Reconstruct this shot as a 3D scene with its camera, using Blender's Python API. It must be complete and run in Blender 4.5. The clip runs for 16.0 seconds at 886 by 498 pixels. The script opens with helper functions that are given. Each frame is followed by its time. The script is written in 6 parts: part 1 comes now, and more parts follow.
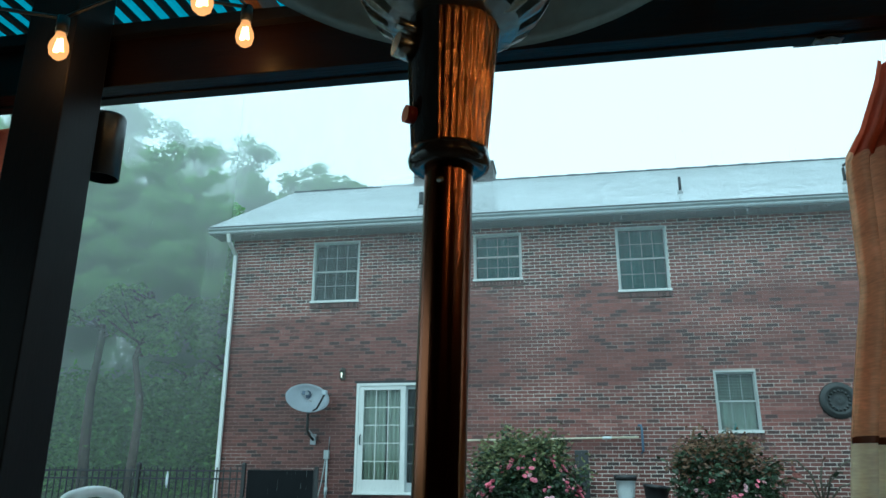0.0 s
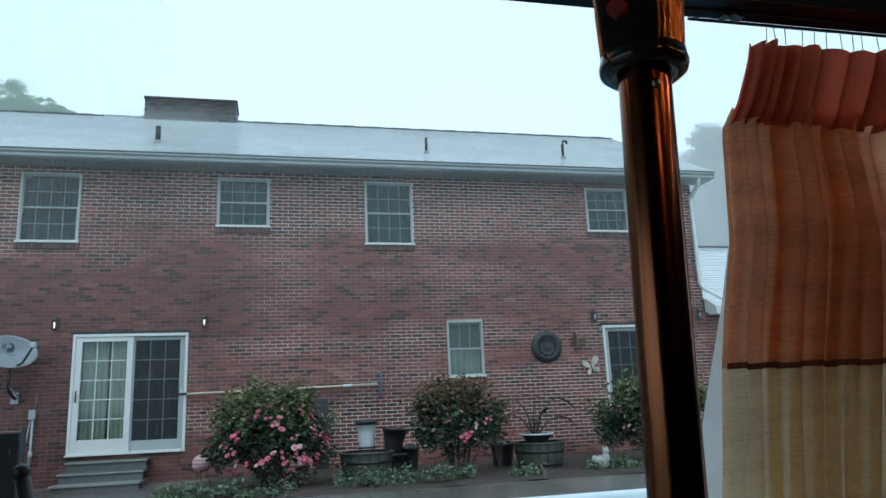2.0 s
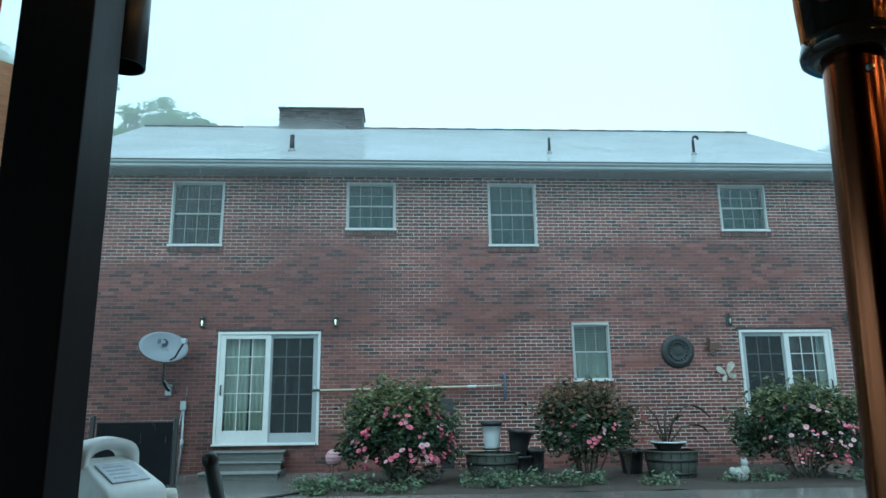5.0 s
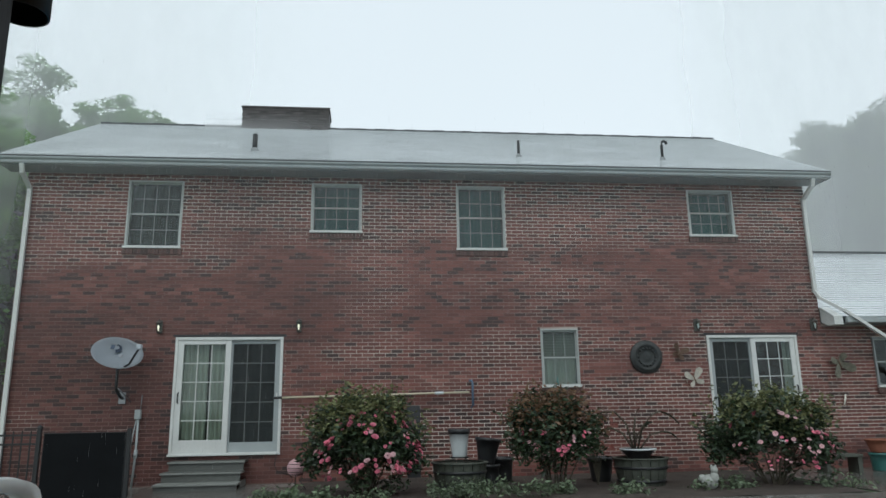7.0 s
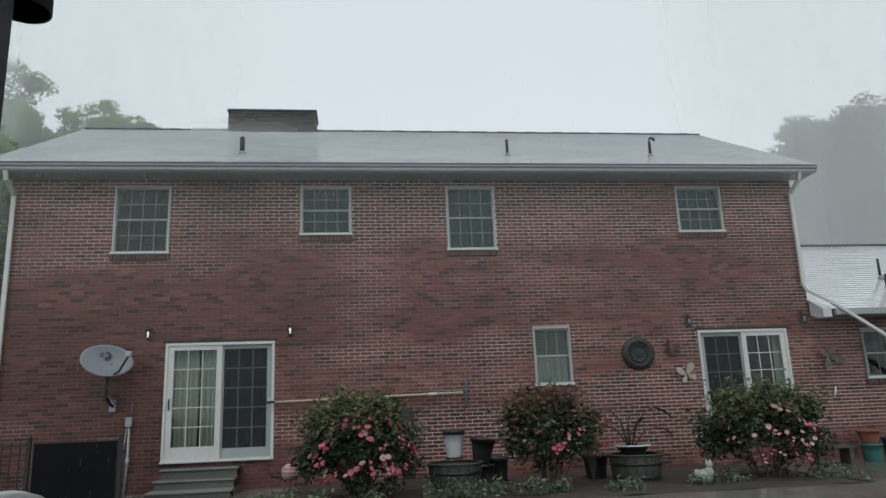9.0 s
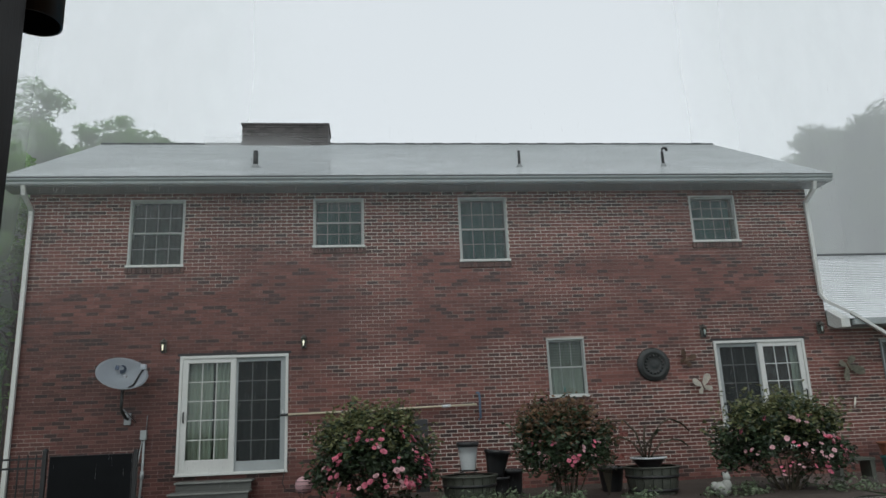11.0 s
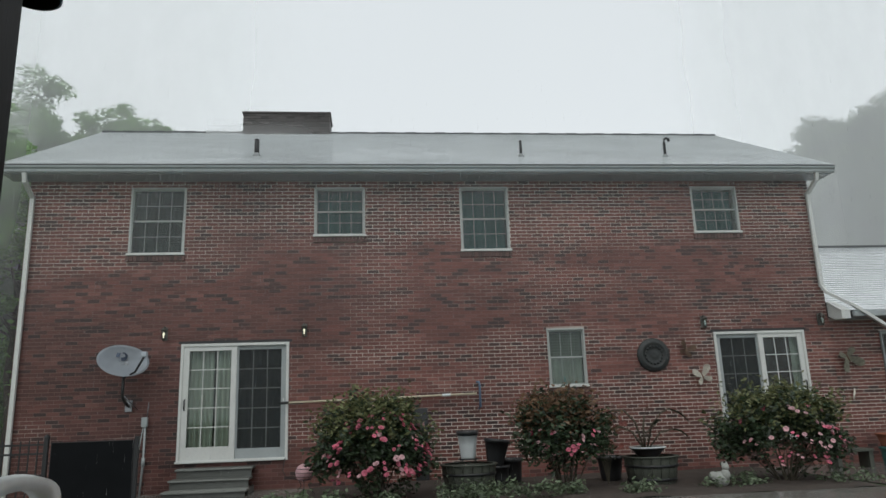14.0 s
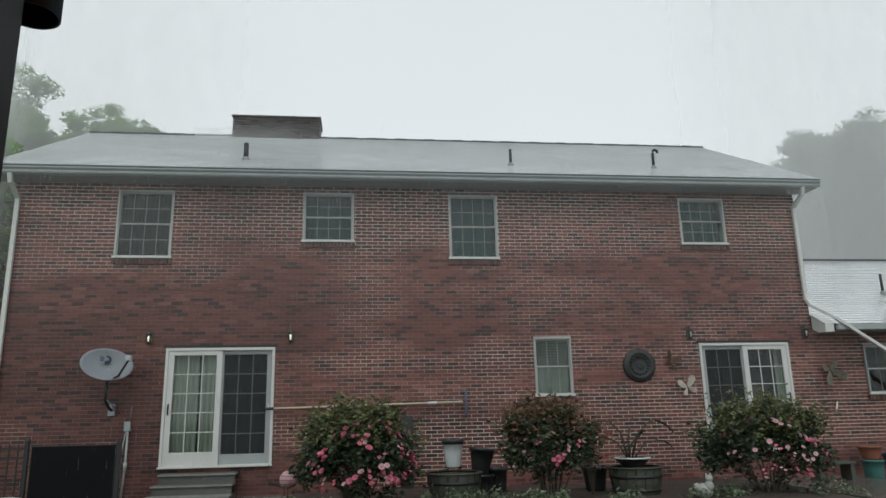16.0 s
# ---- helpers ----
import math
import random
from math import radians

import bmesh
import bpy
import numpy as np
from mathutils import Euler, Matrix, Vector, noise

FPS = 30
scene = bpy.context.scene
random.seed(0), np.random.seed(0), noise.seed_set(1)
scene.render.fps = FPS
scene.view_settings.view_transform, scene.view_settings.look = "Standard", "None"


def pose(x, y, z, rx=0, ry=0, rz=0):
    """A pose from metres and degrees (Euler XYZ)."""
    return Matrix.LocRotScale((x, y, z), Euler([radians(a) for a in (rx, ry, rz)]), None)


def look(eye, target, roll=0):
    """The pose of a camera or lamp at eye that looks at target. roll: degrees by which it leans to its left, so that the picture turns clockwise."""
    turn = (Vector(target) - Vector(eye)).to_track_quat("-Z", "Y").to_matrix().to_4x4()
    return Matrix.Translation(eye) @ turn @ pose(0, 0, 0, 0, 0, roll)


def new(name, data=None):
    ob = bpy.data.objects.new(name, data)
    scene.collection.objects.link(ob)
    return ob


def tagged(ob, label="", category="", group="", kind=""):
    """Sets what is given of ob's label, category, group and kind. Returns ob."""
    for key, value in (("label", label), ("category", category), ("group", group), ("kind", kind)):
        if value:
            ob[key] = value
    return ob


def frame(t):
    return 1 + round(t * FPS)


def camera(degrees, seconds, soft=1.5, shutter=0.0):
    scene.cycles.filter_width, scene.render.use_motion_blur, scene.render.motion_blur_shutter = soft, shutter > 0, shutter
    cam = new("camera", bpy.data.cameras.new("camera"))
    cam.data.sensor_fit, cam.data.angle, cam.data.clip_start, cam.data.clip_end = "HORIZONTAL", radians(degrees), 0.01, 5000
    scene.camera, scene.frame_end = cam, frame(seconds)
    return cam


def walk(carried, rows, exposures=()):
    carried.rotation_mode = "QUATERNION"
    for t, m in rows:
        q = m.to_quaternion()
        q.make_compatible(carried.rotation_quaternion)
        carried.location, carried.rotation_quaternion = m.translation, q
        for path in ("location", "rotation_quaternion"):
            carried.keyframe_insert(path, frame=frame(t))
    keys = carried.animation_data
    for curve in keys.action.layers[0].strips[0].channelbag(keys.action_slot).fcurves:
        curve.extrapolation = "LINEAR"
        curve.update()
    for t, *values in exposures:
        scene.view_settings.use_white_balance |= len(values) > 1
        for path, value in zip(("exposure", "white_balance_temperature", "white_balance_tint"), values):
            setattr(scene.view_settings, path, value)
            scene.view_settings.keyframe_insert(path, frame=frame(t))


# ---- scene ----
cam = camera(64.2, 16.0)
PATH = [
    (0, (4.056, -13.605, 1.206), (3.73, -11.713, 1.767), 0.1),
    (0.3, (3.934, -13.621, 1.206), (3.659, -11.747, 1.846), 0.6),
    (0.5, (3.832, -13.623, 1.192), (3.727, -11.701, 1.737), -2.2),
    (1, (3.699, -13.575, 1.187), (3.692, -11.604, 1.526), -1.0),
    (1.5, (3.607, -13.528, 1.18), (3.806, -11.573, 1.554), -2.0),
    (2, (3.523, -13.496, 1.185), (3.97, -11.592, 1.602), -2.4),
    (2.5, (3.494, -13.499, 1.19), (3.889, -11.588, 1.627), -1.2),
    (3, (3.483, -13.507, 1.185), (3.86, -11.588, 1.603), -1.5),
    (3.5, (3.492, -13.496, 1.183), (3.864, -11.576, 1.602), -1.5),
    (4, (3.474, -13.495, 1.169), (3.814, -11.566, 1.569), -1.1),
    (4.5, (3.45, -13.477, 1.188), (3.587, -11.523, 1.595), -0.5),
    (4.6, (3.45, -13.49, 1.184), (3.563, -11.537, 1.597), -0.6),
    (6.8, (3.479, -13.232, 1.233), (3.592, -11.287, 1.684), -0.7),
    (7, (3.448, -13.195, 1.235), (3.656, -11.255, 1.676), -0.9),
    (7.5, (3.409, -13.168, 1.209), (3.77, -11.253, 1.658), -2.4),
    (8, (3.411, -13.138, 1.216), (3.691, -11.203, 1.634), -2.1),
    (8.5, (3.409, -13.144, 1.233), (3.666, -11.207, 1.659), -2.5),
    (9, (3.394, -13.156, 1.237), (3.637, -11.22, 1.679), -2.2),
    (11.5, (3.406, -13.146, 1.228), (3.6, -11.214, 1.706), -2.3),
    (12, (3.4, -13.141, 1.229), (3.583, -11.201, 1.678), -2.1),
    (12.5, (3.398, -13.152, 1.24), (3.584, -11.209, 1.675), -2.0),
    (13, (3.415, -13.14, 1.214), (3.584, -11.194, 1.641), -2.0),
    (13.5, (3.415, -13.141, 1.206), (3.582, -11.195, 1.634), -2.2),
    (14, (3.406, -13.144, 1.206), (3.609, -11.206, 1.657), -2.0),
    (14.5, (3.398, -13.14, 1.198), (3.598, -11.204, 1.657), -1.4),
    (15, (3.409, -13.147, 1.211), (3.61, -11.214, 1.682), -1.0),
    (15.5, (3.42, -13.148, 1.228), (3.634, -11.214, 1.689), -1.0),
    (16, (3.389, -13.151, 1.244), (3.627, -11.221, 1.709), -1.3),
]
EXPOSURES = [(0.0, 0.78, 5000, -19), (0.6, 0.82, 5300, -12), (1.0, 0.62, 4950, -16), (1.6, 0.54, 5300, -4), (2.2, 0.42, 5300, -3), (3.0, 0.70, 5000, -14), (3.5, 0.72, 4950, -16), (4.7, 0.68, 4850, -16), (6.8, 0.32, 6100, 3), (7.5, -0.10, 6350, 7), (9.0, -0.02, 6400, 8), (11.5, 0.02, 6500, 8), (16.0, 0.06, 6600, 8)]
walk(cam, [(t, look(eye, target, roll)) for t, eye, target, roll in PATH],
     EXPOSURES)


# ---- light ----
world = bpy.data.worlds.new("rain_sky")
scene.world = world
world.use_nodes = True
wn, wl = world.node_tree.nodes, world.node_tree.links
wn.clear()
sky = wn.new("ShaderNodeTexSky")
sky.sky_type = "NISHITA"
sky.sun_disc = False
sky.sun_elevation, sky.sun_rotation = radians(48), radians(200)
grey = wn.new("ShaderNodeHueSaturation")
grey.inputs["Saturation"].default_value = 0.12
grey.inputs["Value"].default_value = 0.11
wl.new(sky.outputs[0], grey.inputs["Color"])
cloud = wn.new("ShaderNodeTexNoise")
cloud.inputs["Scale"].default_value = 1.3
cloud.inputs["Detail"].default_value = 3
ramp = wn.new("ShaderNodeValToRGB")
ramp.color_ramp.elements[0].color = (0.72, 0.78, 0.835, 1)
ramp.color_ramp.elements[1].color = (0.83, 0.885, 0.935, 1)
wl.new(cloud.outputs["Fac"], ramp.inputs["Fac"])
blend = wn.new("ShaderNodeMixRGB")
blend.inputs["Fac"].default_value = 0.82
wl.new(grey.outputs[0], blend.inputs[1])
wl.new(ramp.outputs[0], blend.inputs[2])
bg = wn.new("ShaderNodeBackground")
bg.inputs["Strength"].default_value = 1.0
wl.new(blend.outputs[0], bg.inputs["Color"])
wo = wn.new("ShaderNodeOutputWorld")
wl.new(bg.outputs[0], wo.inputs["Surface"])

sun_data = bpy.data.lights.new("sun", "SUN")
sun_data.energy, sun_data.angle, sun_data.color = 0.5, radians(40), (1.0, 0.97, 0.93)
sun = new("sun", sun_data)
sun.matrix_world = look((0, -20, 30), (4, 0, 2))


# ---- materials ----
def material(name, color, rough=0.6, metal=0.0, var=0.25, scale=3.0, fine=40.0, bump=0.15, rand=0.0,
             island=False, coat=0.0, stretch=(1, 1, 1), second=None, patch=0.5, translucent=0.0, spec=0.5):
    m = bpy.data.materials.new(name)
    m.use_nodes = True
    n, l = m.node_tree.nodes, m.node_tree.links
    b = n["Principled BSDF"]
    b.inputs["Roughness"].default_value, b.inputs["Metallic"].default_value = rough, metal
    b.inputs["Coat Weight"].default_value = coat
    b.inputs["Specular IOR Level"].default_value = spec
    b.inputs["Coat Roughness"].default_value = 0.15
    tc = n.new("ShaderNodeTexCoord")
    mp = n.new("ShaderNodeMapping")
    mp.inputs["Scale"].default_value = stretch
    l.new(tc.outputs["Object"], mp.inputs["Vector"])
    big, small = n.new("ShaderNodeTexNoise"), n.new("ShaderNodeTexNoise")
    big.inputs["Scale"].default_value, small.inputs["Scale"].default_value = scale, fine
    big.inputs["Detail"].default_value, small.inputs["Detail"].default_value = 4, 3
    for t in (big, small):
        l.new(mp.outputs[0], t.inputs["Vector"])
    add = n.new("ShaderNodeMath")
    add.operation = "ADD"
    l.new(big.outputs["Fac"], add.inputs[0])
    l.new(small.outputs["Fac"], add.inputs[1])
    last = add
    if rand or island:
        src = n.new("ShaderNodeNewGeometry") if island else n.new("ShaderNodeObjectInfo")
        out = src.outputs["Random Per Island"] if island else src.outputs["Random"]
        mul = n.new("ShaderNodeMath")
        mul.operation = "MULTIPLY_ADD"
        l.new(out, mul.inputs[0])
        mul.inputs[1].default_value = 2 * (rand or 0.5)
        mul.inputs[2].default_value = -(rand or 0.5)
        s = n.new("ShaderNodeMath")
        s.operation = "ADD"
        l.new(add.outputs[0], s.inputs[0])
        l.new(mul.outputs[0], s.inputs[1])
        last = s
    rp = n.new("ShaderNodeMapRange")
    rp.inputs["From Min"].default_value, rp.inputs["From Max"].default_value = 0.55, 1.45
    l.new(last.outputs[0], rp.inputs["Value"])
    mx = n.new("ShaderNodeMixRGB")
    mx.inputs[1].default_value = (*[c * (1 - var) for c in color], 1)
    mx.inputs[2].default_value = (*[min(1, c * (1 + var)) for c in color], 1)
    l.new(rp.outputs[0], mx.inputs["Fac"])
    col = mx
    if second:
        pn = n.new("ShaderNodeTexNoise")
        pn.inputs["Scale"].default_value, pn.inputs["Detail"].default_value = scale * 0.35, 5
        l.new(mp.outputs[0], pn.inputs["Vector"])
        pr = n.new("ShaderNodeMapRange")
        pr.inputs["From Min"].default_value, pr.inputs["From Max"].default_value = patch - 0.06, patch + 0.08
        l.new(pn.outputs["Fac"], pr.inputs["Value"])
        m2 = n.new("ShaderNodeMixRGB")
        m2.inputs[2].default_value = (*second, 1)
        l.new(pr.outputs[0], m2.inputs["Fac"])
        l.new(mx.outputs[0], m2.inputs[1])
        col = m2
    l.new(col.outputs[0], b.inputs["Base Color"])
    rr = n.new("ShaderNodeMapRange")
    rr.inputs["To Min"].default_value, rr.inputs["To Max"].default_value = max(0.02, rough - 0.1), min(1, rough + 0.1)
    l.new(big.outputs["Fac"], rr.inputs["Value"])
    l.new(rr.outputs[0], b.inputs["Roughness"])
    if bump:
        bp = n.new("ShaderNodeBump")
        bp.inputs["Strength"].default_value, bp.inputs["Distance"].default_value = bump, 0.01
        l.new(small.outputs["Fac"], bp.inputs["Height"])
        l.new(bp.outputs[0], b.inputs["Normal"])
    if translucent:
        tr = n.new("ShaderNodeBsdfTranslucent")
        l.new(col.outputs[0], tr.inputs["Color"])
        ms = n.new("ShaderNodeMixShader")
        ms.inputs["Fac"].default_value = translucent
        l.new(b.outputs[0], ms.inputs[1])
        l.new(tr.outputs[0], ms.inputs[2])
        l.new(ms.outputs[0], n["Material Output"].inputs["Surface"])
    return m


def glass_material(name, tint=(0.75, 0.82, 0.8)):
    m = bpy.data.materials.new(name)
    m.use_nodes = True
    n, l = m.node_tree.nodes, m.node_tree.links
    n.remove(n["Principled BSDF"])
    tr, gl, fr, ms = (n.new("ShaderNodeBsdfTransparent"), n.new("ShaderNodeBsdfGlossy"),
                      n.new("ShaderNodeMath"), n.new("ShaderNodeMixShader"))
    lw, pw = n.new("ShaderNodeLayerWeight"), n.new("ShaderNodeMath")
    pw.operation, fr.operation = "POWER", "MULTIPLY_ADD"
    pw.inputs[1].default_value, fr.inputs[1].default_value, fr.inputs[2].default_value = 5.0, 0.9, 0.035
    l.new(lw.outputs["Facing"], pw.inputs[0])
    l.new(pw.outputs[0], fr.inputs[0])
    tr.inputs["Color"].default_value = (*tint, 1)
    gl.inputs["Roughness"].default_value = 0.04
    l.new(fr.outputs[0], ms.inputs[0])
    l.new(tr.outputs[0], ms.inputs[1])
    l.new(gl.outputs[0], ms.inputs[2])
    l.new(ms.outputs[0], n["Material Output"].inputs["Surface"])
    return m


def bulb_material():
    """Frosted amber bulb, glowing, with its brighter filament showing through."""
    m = bpy.data.materials.new("amber_bulb")
    m.use_nodes = True
    n, l = m.node_tree.nodes, m.node_tree.links
    n.remove(n["Principled BSDF"])
    tr, em, ms = n.new("ShaderNodeBsdfTransparent"), n.new("ShaderNodeEmission"), n.new("ShaderNodeMixShader")
    tr.inputs["Color"].default_value, em.inputs["Color"].default_value = (1.0, 0.75, 0.5, 1), (1.0, 0.36, 0.12, 1)
    em.inputs["Strength"].default_value, ms.inputs["Fac"].default_value = 1.1, 0.55
    l.new(tr.outputs[0], ms.inputs[1])
    l.new(em.outputs[0], ms.inputs[2])
    l.new(ms.outputs[0], n["Material Output"].inputs["Surface"])
    return m


def screen_material():
    """Fine dark insect mesh: part of the light goes straight through."""
    m = bpy.data.materials.new("insect_screen")
    m.use_nodes = True
    n, l = m.node_tree.nodes, m.node_tree.links
    b, tr, ms = n["Principled BSDF"], n.new("ShaderNodeBsdfTransparent"), n.new("ShaderNodeMixShader")
    b.inputs["Base Color"].default_value, b.inputs["Roughness"].default_value = (0.035, 0.042, 0.042, 1), 0.8
    ms.inputs["Fac"].default_value = 0.5
    l.new(tr.outputs[0], ms.inputs[1])
    l.new(b.outputs[0], ms.inputs[2])
    l.new(ms.outputs[0], n["Material Output"].inputs["Surface"])
    return m


def glow_material(name, color, strength):
    m = bpy.data.materials.new(name)
    m.use_nodes = True
    b = m.node_tree.nodes["Principled BSDF"]
    b.inputs["Base Color"].default_value = (*color, 1)
    b.inputs["Emission Color"].default_value = (*color, 1)
    b.inputs["Emission Strength"].default_value = strength
    return m


def brick_material(name, island):
    m = bpy.data.materials.new(name)
    m.use_nodes = True
    n, l = m.node_tree.nodes, m.node_tree.links
    b = n["Principled BSDF"]
    src = n.new("ShaderNodeNewGeometry") if island else n.new("ShaderNodeObjectInfo")
    out = src.outputs["Random Per Island"] if island else src.outputs["Random"]
    rp = n.new("ShaderNodeValToRGB")
    e = rp.color_ramp.elements
    e[0].color, e[0].position = (0.050, 0.027, 0.024, 1), 0.0
    e[1].color, e[1].position = (0.225, 0.096, 0.078, 1), 1.0
    for p, c in ((0.12, (0.066, 0.033, 0.029, 1)), (0.22, (0.122, 0.047, 0.038, 1)), (0.85, (0.184, 0.067, 0.053, 1))):
        x = e.new(p)
        x.color = c
    l.new(out, rp.inputs["Fac"])
    geo = n.new("ShaderNodeNewGeometry")
    big, small = n.new("ShaderNodeTexNoise"), n.new("ShaderNodeTexNoise")
    big.inputs["Scale"].default_value, small.inputs["Scale"].default_value = 0.55, 55
    big.inputs["Detail"].default_value = 6
    # weather stains drawn out along the courses
    mp = n.new("ShaderNodeMapping")
    mp.inputs["Scale"].default_value = (0.55, 1.0, 2.6)
    l.new(geo.outputs["Position"], mp.inputs[0])
    l.new(mp.outputs[0], big.inputs["Vector"])
    l.new(geo.outputs["Position"], small.inputs["Vector"])
    mr = n.new("ShaderNodeMapRange")
    mr.inputs["From Min"].default_value, mr.inputs["From Max"].default_value = 0.3, 0.7
    mr.inputs["To Min"].default_value, mr.inputs["To Max"].default_value = 0.66, 1.32
    l.new(big.outputs["Fac"], mr.inputs["Value"])
    mr2 = n.new("ShaderNodeMapRange")
    mr2.inputs["To Min"].default_value, mr2.inputs["To Max"].default_value = 0.75, 1.25
    l.new(small.outputs["Fac"], mr2.inputs["Value"])
    mu = n.new("ShaderNodeMath")
    mu.operation = "MULTIPLY"
    l.new(mr.outputs[0], mu.inputs[0])
    l.new(mr2.outputs[0], mu.inputs[1])
    # bricks darker low down towards the gate, with a ragged edge
    sep, gate_dark, low, both, keep = (n.new("ShaderNodeSeparateXYZ"), n.new("ShaderNodeMapRange"), n.new("ShaderNodeMapRange"), n.new("ShaderNodeMath"), n.new("ShaderNodeMath"))
    rag, wob = n.new("ShaderNodeMath"), n.new("ShaderNodeMath")
    l.new(geo.outputs["Position"], sep.inputs[0])
    wob.operation, rag.operation, both.operation, keep.operation = "MULTIPLY_ADD", "ADD", "MULTIPLY", "MULTIPLY"
    l.new(big.outputs["Fac"], wob.inputs[0])
    wob.inputs[1].default_value, wob.inputs[2].default_value = 5.0, -2.5
    l.new(sep.outputs["X"], rag.inputs[0])
    l.new(wob.outputs[0], rag.inputs[1])
    for q, src, lo, hi, to in ((gate_dark, rag.outputs[0], -0.5, 3.2, (0.36, 0.0)), (low, sep.outputs["Z"], 2.2, 4.2, (1.0, 0.0))):
        q.inputs["From Min"].default_value, q.inputs["From Max"].default_value = lo, hi
        q.inputs["To Min"].default_value, q.inputs["To Max"].default_value = to
        l.new(src, q.inputs["Value"])
    l.new(gate_dark.outputs[0], both.inputs[0])
    l.new(low.outputs[0], both.inputs[1])
    inv = n.new("ShaderNodeMath")
    inv.operation = "SUBTRACT"
    inv.inputs[0].default_value = 1.0
    l.new(both.outputs[0], inv.inputs[1])
    l.new(mu.outputs[0], keep.inputs[0])
    l.new(inv.outputs[0], keep.inputs[1])
    hs = n.new("ShaderNodeHueSaturation")
    l.new(rp.outputs[0], hs.inputs["Color"])
    l.new(keep.outputs[0], hs.inputs["Value"])
    l.new(hs.outputs[0], b.inputs["Base Color"])
    b.inputs["Roughness"].default_value = 0.55
    bp = n.new("ShaderNodeBump")
    bp.inputs["Strength"].default_value, bp.inputs["Distance"].default_value = 0.3, 0.006
    l.new(small.outputs["Fac"], bp.inputs["Height"])
    l.new(bp.outputs[0], b.inputs["Normal"])
    return m


def mortar_material():
    """Dark stained joints with paler, washed-out stretches low on the wall and under the eaves."""
    m = bpy.data.materials.new("mortar")
    m.use_nodes = True
    n, l = m.node_tree.nodes, m.node_tree.links
    b = n["Principled BSDF"]
    b.inputs["Roughness"].default_value = 0.9
    geo, sep, mp = n.new("ShaderNodeNewGeometry"), n.new("ShaderNodeSeparateXYZ"), n.new("ShaderNodeMapping")
    mp.inputs["Scale"].default_value = (0.30, 1.0, 0.95)
    l.new(geo.outputs["Position"], sep.inputs[0])
    l.new(geo.outputs["Position"], mp.inputs[0])
    big, small = n.new("ShaderNodeTexNoise"), n.new("ShaderNodeTexNoise")
    big.inputs["Scale"].default_value, big.inputs["Detail"].default_value = 1.2, 7
    small.inputs["Scale"].default_value = 60
    l.new(mp.outputs[0], big.inputs["Vector"])
    l.new(geo.outputs["Position"], small.inputs["Vector"])
    rp = n.new("ShaderNodeValToRGB")
    e = rp.color_ramp.elements
    e[0].position, e[0].color = 0.0, (0.30, 0.30, 0.30, 1)
    e[1].position, e[1].color = 1.0, (0.56, 0.56, 0.56, 1)
    for p, v in ((0.09, 0.42), (0.15, 0.60), (0.23, 0.52), (0.34, 0.38), (0.55, 0.37), (0.72, 0.44), (0.82, 0.55)):
        x = e.new(p)
        x.color = (v, v, v, 1)
    hz = n.new("ShaderNodeMath")
    hz.operation = "DIVIDE"
    hz.inputs[1].default_value = 6.0
    l.new(sep.outputs["Z"], hz.inputs[0])
    l.new(hz.outputs[0], rp.inputs["Fac"])
    ad = n.new("ShaderNodeMath")
    ad.operation = "ADD"
    l.new(rp.outputs[0], ad.inputs[0])
    l.new(big.outputs["Fac"], ad.inputs[1])
    mr = n.new("ShaderNodeMapRange")
    mr.inputs["From Min"].default_value, mr.inputs["From Max"].default_value = 0.82, 1.06
    # the end of the wall by the gate has kept its old dark joints
    old, low, both, sub = (n.new("ShaderNodeMapRange"), n.new("ShaderNodeMapRange"), n.new("ShaderNodeMath"), n.new("ShaderNodeMath"))
    for q, src, lo, hi, to in ((old, "X", 0.5, 3.6, (0.26, 0.0)), (low, "Z", 2.9, 4.0, (1.0, 0.0))):
        q.inputs["From Min"].default_value, q.inputs["From Max"].default_value = lo, hi
        q.inputs["To Min"].default_value, q.inputs["To Max"].default_value = to
        l.new(sep.outputs[src], q.inputs["Value"])
    both.operation, sub.operation = "MULTIPLY", "SUBTRACT"
    l.new(old.outputs[0], both.inputs[0])
    l.new(low.outputs[0], both.inputs[1])
    l.new(ad.outputs[0], sub.inputs[0])
    l.new(both.outputs[0], sub.inputs[1])
    l.new(sub.outputs[0], mr.inputs["Value"])
    mx = n.new("ShaderNodeMixRGB")
    mx.inputs[1].default_value, mx.inputs[2].default_value = (0.225, 0.145, 0.125, 1), (0.84, 0.78, 0.69, 1)
    l.new(mr.outputs[0], mx.inputs["Fac"])
    hs, m2 = n.new("ShaderNodeHueSaturation"), n.new("ShaderNodeMapRange")
    m2.inputs["To Min"].default_value, m2.inputs["To Max"].default_value = 0.7, 1.2
    l.new(small.outputs["Fac"], m2.inputs["Value"])
    l.new(m2.outputs[0], hs.inputs["Value"])
    l.new(mx.outputs[0], hs.inputs["Color"])
    l.new(hs.outputs[0], b.inputs["Base Color"])
    return m


